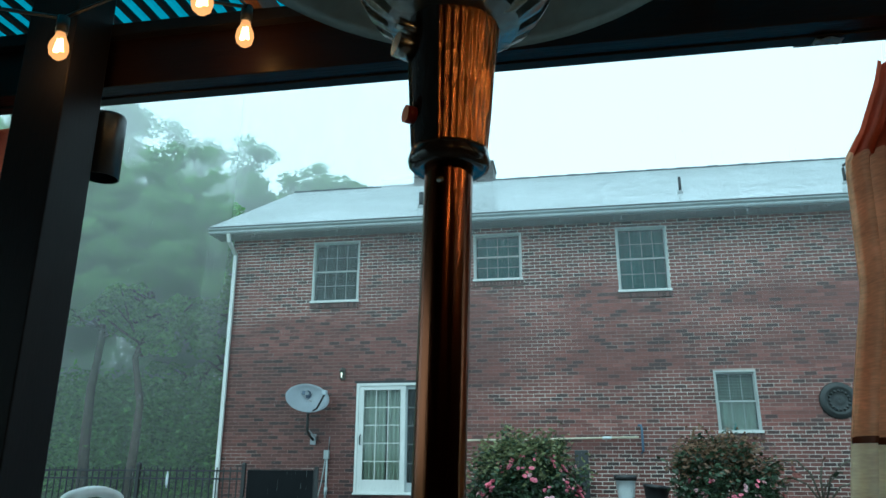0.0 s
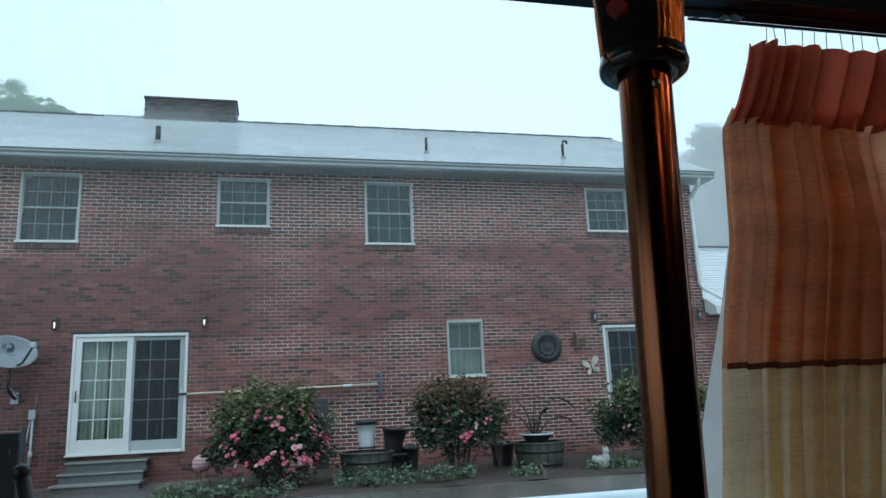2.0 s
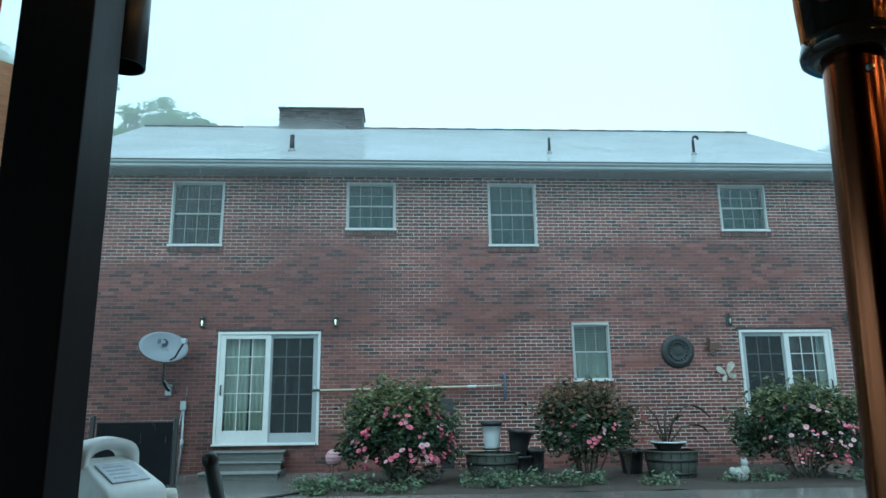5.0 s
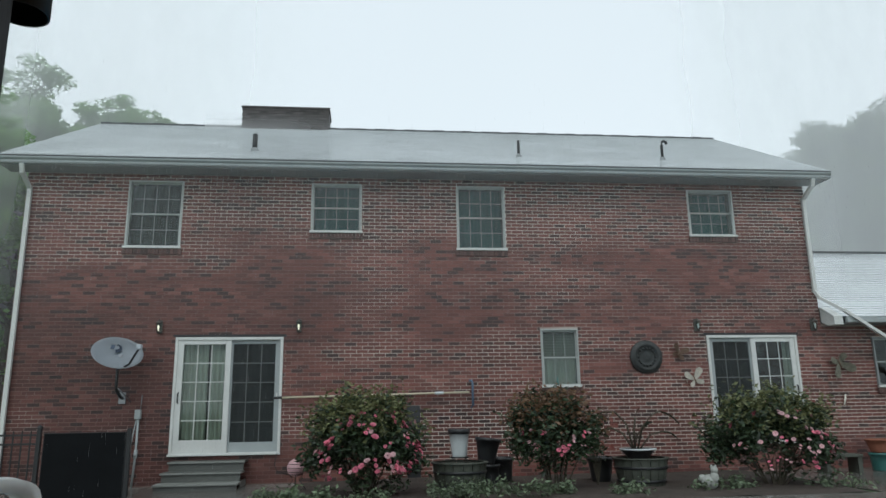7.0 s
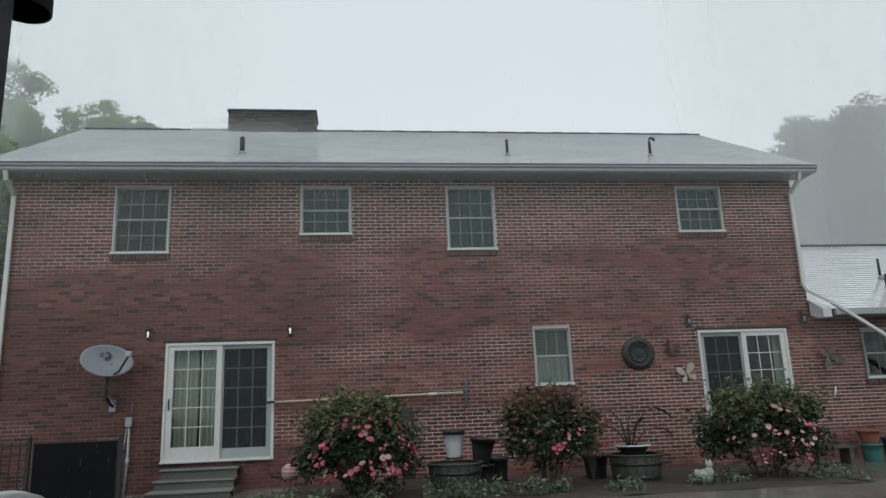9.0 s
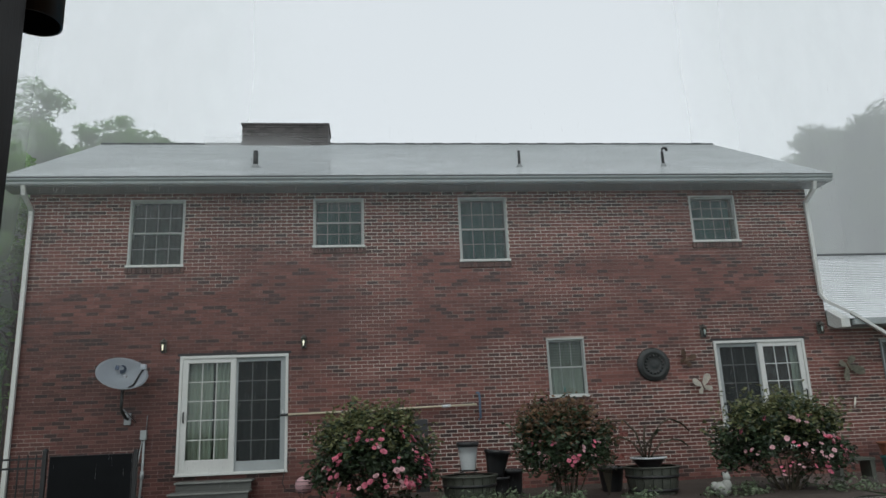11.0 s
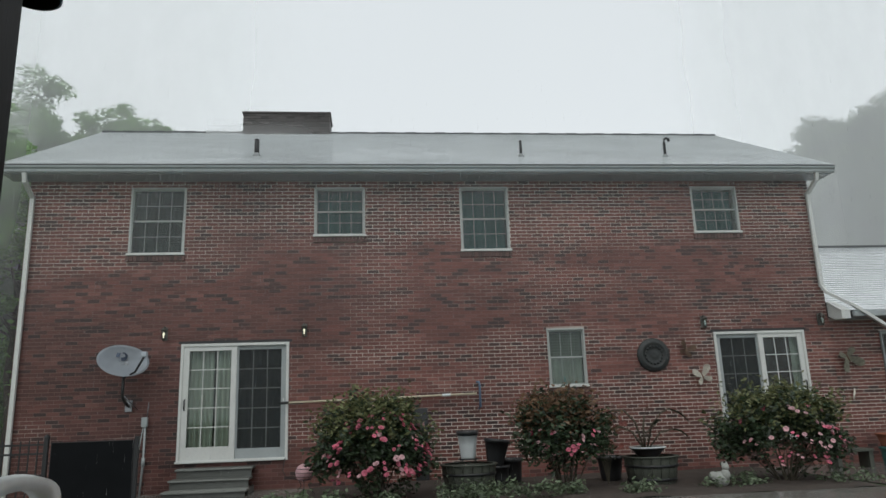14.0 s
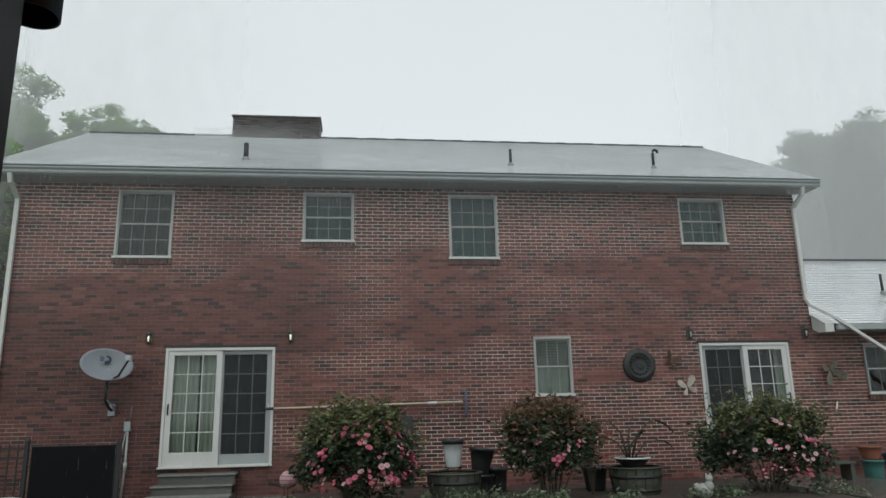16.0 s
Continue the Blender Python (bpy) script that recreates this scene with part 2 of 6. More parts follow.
M_BRICK, M_BRICKS = brick_material("brick_single", False), brick_material("brick_joined", True)
M_MORTAR = mortar_material()
# far paler than asphalt: the wet roof's sky sheen is put into the colour
M_SHINGLE = material("wet_sheen_shingle", (0.66, 0.685, 0.70), 0.14, var=0.12, scale=0.8, fine=30, coat=1.0, bump=0.02, island=True, rand=0.12)
M_CHIMNEY = material("weathered_chimney_brick", (0.075, 0.068, 0.066), 0.7, var=0.4, scale=3, island=True, rand=0.4)
M_SILLBRICK = material("dark_sill_brick", (0.10, 0.052, 0.043), 0.55, var=0.45, scale=4, island=True, rand=0.5)
M_MUNTIN = material("grey_muntin", (0.27, 0.285, 0.28), 0.5, var=0.15, bump=0)
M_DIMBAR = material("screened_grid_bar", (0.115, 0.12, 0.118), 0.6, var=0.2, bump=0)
M_SASH = material("aged_sash_paint", (0.40, 0.42, 0.40), 0.5, var=0.15, bump=0.03)
M_ROOF = material("roof_felt", (0.12, 0.125, 0.13), 0.7)
M_WHITE = material("white_vinyl", (0.64, 0.65, 0.62), 0.4, var=0.1, scale=2, fine=25, bump=0.04)
M_FRAME = material("weathered_white_trim", (0.50, 0.52, 0.50), 0.45, var=0.15, scale=2, fine=25, bump=0.04)
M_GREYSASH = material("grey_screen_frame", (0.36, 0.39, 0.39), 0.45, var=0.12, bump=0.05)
M_GUTTER = material("grey_white_aluminium", (0.34, 0.37, 0.37), 0.4, var=0.18, scale=1.5, fine=20, bump=0.05)
# grey set low, with the shade under the eave put into the colour
M_SOFFIT = material("shaded_soffit_paint", (0.26, 0.275, 0.275), 0.6, var=0.2, scale=1.2)
M_GLASS = glass_material("window_glass")
M_SCREEN = screen_material()
M_SCONCE = material("aged_bronze_lantern", (0.10, 0.095, 0.085), 0.5, metal=0.4, var=0.4, scale=20)
M_CURTAIN = material("sheer_curtain", (0.66, 0.635, 0.56), 0.9, var=0.15, scale=4, fine=90, translucent=0.15)
M_BLIND = material("pale_blind", (0.17, 0.165, 0.14), 0.9, var=0.4, scale=5)
M_CAFE = material("pale_cafe_curtain", (0.40, 0.385, 0.34), 0.9, var=0.35, scale=6)
M_TEAL = material("teal_curtain", (0.035, 0.13, 0.13), 0.9, var=0.25, translucent=0.2)
M_DARKCURT = material("dark_curtain", (0.050, 0.055, 0.050), 0.9, var=0.25)
M_ROOM = material("room_paint", (0.12, 0.115, 0.105), 0.9, var=0.1)
M_CONC = material("wet_concrete", (0.20, 0.19, 0.175), 0.24, var=0.3, scale=0.7, fine=35, bump=0.12, second=(0.11, 0.105, 0.095), patch=0.52)
M_GRASS = material("lawn", (0.06, 0.10, 0.035), 0.8, var=0.4, scale=1.5, fine=60, bump=0.5)
M_SOIL = material("dark_mulch", (0.055, 0.042, 0.034), 0.85, var=0.5, scale=6, fine=45, bump=0.8)
M_BLACK = material("black_metal", (0.018, 0.019, 0.02), 0.45, var=0.25, bump=0.05)
M_BLACKPL = material("black_plastic", (0.022, 0.023, 0.024), 0.35, var=0.25, bump=0.04)
M_PANEL = material("black_mesh_screen", (0.010, 0.011, 0.012), 0.85, var=0.3, fine=120, spec=0.06)
M_STEP = material("weathered_step_board", (0.11, 0.115, 0.105), 0.45, var=0.3, scale=5, fine=40, stretch=(0.3, 3, 3))
M_STEPEDGE = material("worn_step_edge", (0.24, 0.25, 0.23), 0.5, var=0.25, scale=5)
M_DISH = material("grey_dish_paint", (0.42, 0.46, 0.50), 0.4, var=0.08, scale=3, bump=0.03)
M_STEEL = material("galvanised_steel", (0.30, 0.31, 0.32), 0.4, metal=0.8, var=0.2)
M_LEAF = material("rose_leaf", (0.042, 0.066, 0.032), 0.4, var=0.65, scale=4, island=True, rand=0.5, bump=0, translucent=0.25)
M_RUSTLEAF = material("reddish_young_leaf", (0.17, 0.10, 0.055), 0.5, var=0.4, island=True, rand=0.5, bump=0, translucent=0.3)
M_YOUNG = material("young_rose_leaf", (0.165, 0.175, 0.075), 0.5, var=0.4, island=True, rand=0.5, bump=0, translucent=0.3)
M_STEM = material("rose_stem", (0.07, 0.06, 0.04), 0.7, var=0.3)
M_ROSE = material("pink_rose_petal", (0.70, 0.19, 0.27), 0.55, var=0.25, rand=0.5, scale=9, bump=0, translucent=0.15)
M_ROSE2 = material("pale_rose_petal", (0.66, 0.40, 0.42), 0.55, var=0.2, rand=0.5, scale=9, bump=0, translucent=0.15)
M_RED = material("red_bloom", (0.30, 0.11, 0.09), 0.6, var=0.3, rand=0.4, bump=0, translucent=0.15)
M_COVER = material("ground_cover_leaf", (0.13, 0.17, 0.10), 0.5, var=0.5, island=True, rand=0.6, bump=0, translucent=0.2)
M_TREE = material("tree_leaf", (0.19, 0.33, 0.10), 0.6, var=0.5, scale=0.3, island=True, rand=0.5, bump=0, translucent=0.5)
M_TREE2 = material("far_tree_leaf", (0.14, 0.185, 0.10), 0.8, var=0.35, scale=0.3, island=True, rand=0.5, bump=0, translucent=0.3)
M_BARK = material("bark", (0.07, 0.055, 0.045), 0.9, var=0.4, scale=4, stretch=(4, 4, 0.6), bump=0.5)
M_POTWHITE = material("white_glazed_pot", (0.66, 0.70, 0.70), 0.35, var=0.1)
M_TERRA = material("terracotta", (0.26, 0.095, 0.055), 0.7, var=0.25, scale=5)
M_TEALPOT = material("teal_glazed_pot", (0.045, 0.15, 0.135), 0.3, var=0.25)
M_BLUEPOT = material("blue_glazed_pot", (0.03, 0.055, 0.10), 0.3, var=0.25)
M_BARREL = material("wet_barrel_wood", (0.070, 0.076, 0.060), 0.6, var=0.5, scale=7, fine=50, stretch=(3, 3, 0.5), bump=0.4)
M_STATUE = material("pale_stone", (0.34, 0.35, 0.32), 0.7, var=0.3, scale=12)
M_CREAM = material("cream_enamel", (0.80, 0.77, 0.68), 0.5, var=0.25, scale=14)
M_DULLCREAM = material("dull_cream_enamel", (0.27, 0.26, 0.20), 0.5, var=0.5, scale=18)
M_RUSTY = material("rusty_ornament", (0.20, 0.13, 0.09), 0.6, metal=0.3, var=0.4, scale=14)
M_MEDAL = material("dark_cast_medallion", (0.034, 0.037, 0.036), 0.45, metal=0.3, var=0.4, scale=10)
M_POLE = material("pale_pole", (0.55, 0.49, 0.36), 0.5, var=0.2, scale=3, stretch=(0.3, 3, 3))
M_BLUE = material("blue_plastic", (0.10, 0.15, 0.22), 0.4, var=0.2)
M_COPING = material("white_pool_coping", (0.70, 0.74, 0.74), 0.35, var=0.1)
M_LINER = material("blue_pool_liner", (0.05, 0.33, 0.50), 0.4, var=0.2, scale=2)
M_TILE = material("mosaic_tile", (0.09, 0.30, 0.42), 0.3, var=0.5, rand=0.6)
M_HOSE = material("dark_hose", (0.025, 0.028, 0.026), 0.4, var=0.3)
M_BEAM = material("dark_stained_beam", (0.011, 0.0045, 0.003), 0.36, var=0.4, scale=3, fine=30, stretch=(0.4, 4, 4), bump=0.15, spec=0.12)
M_POST = material("dark_painted_post", (0.011, 0.009, 0.009), 0.45, var=0.3, scale=3, stretch=(4, 4, 0.5), bump=0.04, spec=0.10)
M_RAFTER = material("brown_rafter", (0.16, 0.065, 0.028), 0.5, var=0.3, scale=4, stretch=(4, 0.5, 4))
M_BRONZE = material("hammered_bronze", (0.42, 0.18, 0.07), 0.26, metal=1.0, var=0.35, scale=6, fine=22, stretch=(5, 5, 0.8), bump=0.5)
M_BRONZEPOLE = material("brushed_bronze", (0.17, 0.062, 0.028), 0.20, metal=1.0, var=0.35, scale=8, fine=60, stretch=(4, 4, 0.15), bump=0.05)
M_GLOSSBLACK = material("glossy_dark_enamel", (0.020, 0.016, 0.014), 0.16, var=0.25, bump=0.02)
M_REFLECT = material("dull_aluminium", (0.28, 0.31, 0.29), 0.4, metal=0.9, var=0.15, scale=4)
M_CHROME = material("steel_cup", (0.45, 0.46, 0.44), 0.25, metal=1.0, var=0.15)
M_REDKNOB = material("red_button", (0.25, 0.02, 0.02), 0.3, var=0.2)
M_BOXWHITE = material("grey_white_plastic", (0.86, 0.88, 0.86), 0.35, var=0.1, scale=6)
M_LABEL = material("pale_label", (0.58, 0.62, 0.66), 0.4, var=0.2, scale=20)
M_CABLE = material("pale_cable", (0.5, 0.48, 0.45), 0.5, var=0.1)
M_WOODBROWN = material("brown_wood", (0.16, 0.06, 0.035), 0.5, var=0.3, scale=6)
M_RUSTCLOTH = material("rust_cloth", (0.50, 0.11, 0.055), 0.9, var=0.2, scale=12, fine=160, bump=0.25, translucent=0.55)
M_TANCLOTH = material("tan_cloth", (0.74, 0.40, 0.22), 0.9, var=0.3, scale=3, fine=40, bump=0.3, stretch=(0.8, 0.8, 5), translucent=0.75)
M_BEIGECLOTH = material("beige_cloth", (0.92, 0.73, 0.53), 0.9, var=0.25, scale=3, fine=40, bump=0.3, stretch=(0.8, 0.8, 5), translucent=0.75)
M_LINING = material("white_lining", (0.80, 0.79, 0.77), 0.9, var=0.1, scale=6, fine=120, translucent=0.35)
M_THREAD = material("seam_thread", (0.12, 0.04, 0.025), 0.9, var=0.2)
M_SHEET = material("blue_roof_sheet", (0.06, 0.44, 0.56), 0.35, var=0.15, scale=2, bump=0, translucent=0.42)
M_BULBGLASS = bulb_material()
M_FILAMENT = glow_material("filament", (1.0, 0.62, 0.28), 14.0)
M_PORCH = glow_material("porch_bulb", (1.0, 0.86, 0.68), 1.0)


# ---- mesh helpers ----
def part(name, bm, mat, parent=None, label=""):
    me = bpy.data.meshes.new(name)
    bm.to_mesh(me)
    bm.free()
    me.materials.append(mat)
    ob = new(name, me)
    ob.parent = parent
    if label:
        tagged(ob, label)
    return ob


def raw(name, verts, faces, mat, parent=None, smooth=False):
    me = bpy.data.meshes.new(name)
    me.from_pydata([tuple(v) for v in verts], [], faces)
    me.materials.append(mat)
    if smooth:
        me.polygons.foreach_set("use_smooth", [True] * len(me.polygons))
    me.update()
    ob = new(name, me)
    ob.parent = parent
    return ob


def thing(name, m, label, category, group="", kind=""):
    ob = tagged(new(name), label, category, group, kind)
    ob.empty_display_size = 0.1
    ob.matrix_basis = m
    return ob


def box(bm, x0, x1, y0, y1, z0, z1, bevel=0.0, m=None):
    r = bmesh.ops.create_cube(bm, size=1)
    bmesh.ops.scale(bm, vec=(abs(x1 - x0), abs(y1 - y0), abs(z1 - z0)), verts=r["verts"])
    bmesh.ops.translate(bm, vec=((x0 + x1) / 2, (y0 + y1) / 2, (z0 + z1) / 2), verts=r["verts"])
    vs = r["verts"]
    if bevel:
        es = list({e for v in vs for e in v.link_edges})
        g = bmesh.ops.bevel(bm, geom=es, offset=bevel, segments=2, affect="EDGES", profile=0.6)
        vs = list({v for f in g["faces"] for v in f.verts} | {v for v in vs if v.is_valid})
    if m is not None:
        bmesh.ops.transform(bm, matrix=m, verts=[v for v in vs if v.is_valid])
    return bm


def tube(bm, pts, r, seg=8, closed=True):
    pts = [Vector(p) for p in pts]
    rs = r if isinstance(r, (list, tuple)) else [r] * len(pts)
    rings = []
    for i, p in enumerate(pts):
        d = (pts[min(i + 1, len(pts) - 1)] - pts[max(i - 1, 0)]).normalized()
        a = Vector((0, 0, 1)) if abs(d.z) < 0.9 else Vector((1, 0, 0))
        u = d.cross(a).normalized()
        v = d.cross(u).normalized()
        rings.append([bm.verts.new(p + (u * math.cos(k * 2 * math.pi / seg) + v * math.sin(k * 2 * math.pi / seg)) * rs[i])
                      for k in range(seg)])
    for a, b in zip(rings, rings[1:]):
        for k in range(seg):
            f = bm.faces.new((a[k], a[(k + 1) % seg], b[(k + 1) % seg], b[k]))
            f.smooth = True
    if closed:
        bm.faces.new(rings[0])
        bm.faces.new(rings[-1][::-1])
    bmesh.ops.recalc_face_normals(bm, faces=bm.faces)
    return bm


def lathe(bm, prof, seg=24, center=(0, 0, 0), wave=0.0, waves=8):
    rings = []
    for r, z in prof:
        rings.append([bm.verts.new((center[0] + r * (1 + wave * math.cos(waves * k * 2 * math.pi / seg)) * math.cos(k * 2 * math.pi / seg),
                                    center[1] + r * (1 + wave * math.cos(waves * k * 2 * math.pi / seg)) * math.sin(k * 2 * math.pi / seg),
                                    center[2] + z)) for k in range(seg)])
    for a, b in zip(rings, rings[1:]):
        for k in range(seg):
            f = bm.faces.new((a[k], a[(k + 1) % seg], b[(k + 1) % seg], b[k]))
            f.smooth = True
    return bm


def sheet(bm, fn, nu, nv, thick=0.0):
    g = [[bm.verts.new(fn(i / nu, j / nv)) for j in range(nv + 1)] for i in range(nu + 1)]
    for i in range(nu):
        for j in range(nv):
            f = bm.faces.new((g[i][j], g[i + 1][j], g[i + 1][j + 1], g[i][j + 1]))
            f.smooth = True
    if thick:
        bmesh.ops.solidify(bm, geom=bm.faces[:], thickness=thick)
    return bm


def cut_panel(bm, x0, x1, z0, z1, y0, y1, holes):
    """A wall slab with rectangular openings through it, one closed shell."""
    xs = sorted({x0, x1, *[h[0] for h in holes], *[h[1] for h in holes]})
    zs = sorted({z0, z1, *[h[2] for h in holes], *[h[3] for h in holes]})
    nx, nz = len(xs) - 1, len(zs) - 1
    solid = {(i, j) for i in range(nx) for j in range(nz)
             if not any(h[0] < (xs[i] + xs[i + 1]) / 2 < h[1] and h[2] < (zs[j] + zs[j + 1]) / 2 < h[3] for h in holes)}
    grid = {(i, j, k): bm.verts.new((x, y, z)) for i, x in enumerate(xs) for j, z in enumerate(zs) for k, y in enumerate((y0, y1))}
    for i, j in solid:
        bm.faces.new([grid[q] for q in ((i, j, 0), (i + 1, j, 0), (i + 1, j + 1, 0), (i, j + 1, 0))])
        bm.faces.new([grid[q] for q in ((i, j, 1), (i, j + 1, 1), (i + 1, j + 1, 1), (i + 1, j, 1))])
        for n, p, q in (((i - 1, j), (i, j), (i, j + 1)), ((i + 1, j), (i + 1, j + 1), (i + 1, j)), ((i, j - 1), (i + 1, j), (i, j)), ((i, j + 1), (i, j + 1), (i + 1, j + 1))):
            if n not in solid:
                bm.faces.new([grid[(*p, 0)], grid[(*q, 0)], grid[(*q, 1)], grid[(*p, 1)]])
    bmesh.ops.delete(bm, geom=[v for v in bm.verts if not v.link_faces], context="VERTS")
    return bm


def B():
    return bmesh.new()


# ---- ground ----
def build_ground():
    v, f = [], []
    pool = (0.45, 12.6, -9.6, -5.50)
    R = 900
    xs, ys = [-R, -2.6, pool[0], pool[1], 20, R], [-R, -17, pool[2], pool[3], 0.5, R]
    g = tagged(new("ground"), "wet lawn and earth reaching into the rainy distance", "ground", kind="structure")
    bm = B()
    grid = [[bm.verts.new((x, y, -0.02)) for y in ys] for x in xs]
    for i in range(len(xs) - 1):
        for j in range(len(ys) - 1):
            if i == 2 and j == 2:
                continue
            bm.faces.new((grid[i][j], grid[i + 1][j], grid[i + 1][j + 1], grid[i][j + 1]))
    part("lawn", bm, M_GRASS, g)
    pv = tagged(new("pavement"), "wet grey concrete pool patio with joints", "patio", kind="structure")
    # slabs of concrete round the pool
    def slabs(x0, x1, y0, y1, nx, ny):
        for i in range(nx):
            for j in range(ny):
                a, b = x0 + (x1 - x0) * i / nx, x0 + (x1 - x0) * (i + 1) / nx
                c, d = y0 + (y1 - y0) * j / ny, y0 + (y1 - y0) * (j + 1) / ny
                part("slab", box(B(), a + 0.006, b - 0.006, c + 0.006, d - 0.006, -0.12, 0.0, 0.006), M_CONC, pv)
    slabs(-2.6, 2.2, -5.34, -0.02, 2, 3)
    slabs(2.2, 17.0, -5.34, -3.45, 6, 1)
    slabs(10.7, 17.0, -3.45, -0.02, 3, 2)
    slabs(-2.6, 0.25, -9.8, -5.34, 1, 2)
    slabs(12.8, 17.0, -9.8, -5.34, 2, 2)
    slabs(-2.6, 17.0, -17.0, -9.8, 7, 3)
    bed = tagged(new("planting_bed"), "dark wet mulch bed along the house wall", "planting bed", kind="structure")
    def h(u, w):
        x, y = 2.2 + 8.5 * u, -3.45 + 3.43 * w
        e = min(u, 1 - u, w + 0.02, 1.02 - w)
        return (x, y, -0.03 + min(0.07, e * 1.6) + 0.03 * noise.noise((x * 2.2, y * 2.2, 0)))
    part("mulch", sheet(B(), h, 70, 30), M_SOIL, bed)
    # the pool
    p = tagged(new("swimming_pool"), "in-ground pool with white coping and blue patterned liner", "swimming pool", kind="structure")
    rad = 1.1
    def ring(x0, x1, y0, y1, r, n=10):
        pts = []
        for cx, cy, a0 in ((x1 - r, y1 - r, 0), (x0 + r, y1 - r, 90), (x0 + r, y0 + r, 180), (x1 - r, y0 + r, 270)):
            for k in range(n + 1):
                a = radians(a0 + 90 * k / n)
                pts.append((cx + r * math.cos(a), cy + r * math.sin(a)))
        return pts
    inner, outer = ring(*pool, rad), ring(pool[0] - 0.11, pool[1] + 0.11, pool[2] - 0.11, pool[3] + 0.11, rad + 0.11)
    # concrete between the square slabs and the rounded coping
    bm = B()
    corners = [bm.verts.new((x, y, -0.003)) for x, y in ((12.8, -5.34), (0.25, -5.34), (0.25, -9.8), (12.8, -9.8))]
    rim = [bm.verts.new((x, y, -0.003)) for x, y in outer]
    for c in range(4):
        arc = rim[11 * c:11 * c + 11]
        for a, b in zip(arc, arc[1:]):
            bm.faces.new((corners[c], b, a))
        bm.faces.new((corners[c], corners[(c + 1) % 4], rim[(11 * c + 11) % 44], arc[-1]))
    bmesh.ops.recalc_face_normals(bm, faces=bm.faces)
    part("apron", bm, M_CONC, pv)
    bm = B()
    prof = [(1, -0.05), (1, 0.035), (0.85, 0.055), (0.2, 0.06), (0.0, 0.045), (-0.06, 0.0), (-0.06, -0.05)]
    rings = []
    for t, z in prof:
        rings.append([bm.verts.new((a[0] + (b[0] - a[0]) * t, a[1] + (b[1] - a[1]) * t, z)) for a, b in zip(inner, outer)])
    for a, b in zip(rings, rings[1:]):
        for k in range(len(a)):
            bm.faces.new((a[k], a[(k + 1) % len(a)], b[(k + 1) % len(a)], b[k])).smooth = True
    bmesh.ops.recalc_face_normals(bm, faces=bm.faces)
    part("coping", bm, M_COPING, p, "rounded white pool coping")
    bm = B()
    a = [bm.verts.new((x, y, 0.0)) for x, y in inner]
    b = [bm.verts.new((x, y, -1.3)) for x, y in inner]
    for k in range(len(a)):
        bm.faces.new((a[k], b[k], b[(k + 1) % len(a)], a[(k + 1) % len(a)]))
    bm.faces.new(b)
    part("liner", bm, M_LINER, p, "bright blue pool liner")
    # mosaic band under the far coping
    rnd = random.Random(4)
    shared = {}
    for row in range(2):
        x = 1.5 + 0.12 * row
        while x < 11.4:
            key = rnd.choice((0.10, 0.16, 0.22))
            if key not in shared:
                bm = box(B(), 0, key - 0.008, -0.004, 0.004, 0, 0.06, 0.002)
                shared[key] = part("tile", bm, M_TILE, p)
                shared[key].location = (x, pool[3] - 0.012, -0.10 - row * 0.068)
            else:
                t = new("tile", shared[key].data)
                t.parent, t.location = p, (x, pool[3] - 0.012, -0.10 - row * 0.068)
            x += key
    w = bpy.data.materials.new("pool_water")
    w.use_nodes = True
    n, l = w.node_tree.nodes, w.node_tree.links
    n.remove(n["Principled BSDF"])
    tr, gl, fr, ms = n.new("ShaderNodeBsdfTransparent"), n.new("ShaderNodeBsdfGlossy"), n.new("ShaderNodeFresnel"), n.new("ShaderNodeMixShader")
    tr.inputs["Color"].default_value, gl.inputs["Roughness"].default_value, fr.inputs["IOR"].default_value = (0.62, 0.90, 0.95, 1), 0.12, 1.2
    ns, bp = n.new("ShaderNodeTexNoise"), n.new("ShaderNodeBump")
    ns.inputs["Scale"].default_value, bp.inputs["Strength"].default_value = 9, 0.5
    tc = n.new("ShaderNodeTexCoord")
    l.new(tc.outputs["Object"], ns.inputs["Vector"])
    l.new(ns.outputs["Fac"], bp.inputs["Height"])
    l.new(bp.outputs[0], gl.inputs["Normal"])
    l.new(bp.outputs[0], fr.inputs["Normal"])
    l.new(fr.outputs[0], ms.inputs[0]), l.new(tr.outputs[0], ms.inputs[1]), l.new(gl.outputs[0], ms.inputs[2])
    l.new(ms.outputs[0], n["Material Output"].inputs["Surface"])
    bm = B()
    bm.faces.new([bm.verts.new((x, y, -0.22)) for x, y in inner])
    wt = part("water_surface", bm, w, p, "rain-pocked blue water")
    wt.visible_shadow = False
    return g


# ---- the house ----
X0, X1, TOP = -2.85, 12.40, 5.64
WINS = {"a": (-1.04, -0.04, 4.21, 5.51), "b": (2.34, 3.30, 4.535, 5.51), "c": (5.14, 6.10, 4.215, 5.51),
        "d": (9.86, 10.83, 4.535, 5.51), "k": (6.70, 7.43, 1.60, 2.69)}
DOORS = {"l": (0.0, 1.905, 0.50, 2.56), "r": (9.99, 11.845, 0.50, 2.55)}
WING_WIN = (13.45, 14.05, 1.52, 2.50)
HOLES = [*WINS.values(), *DOORS.values()]


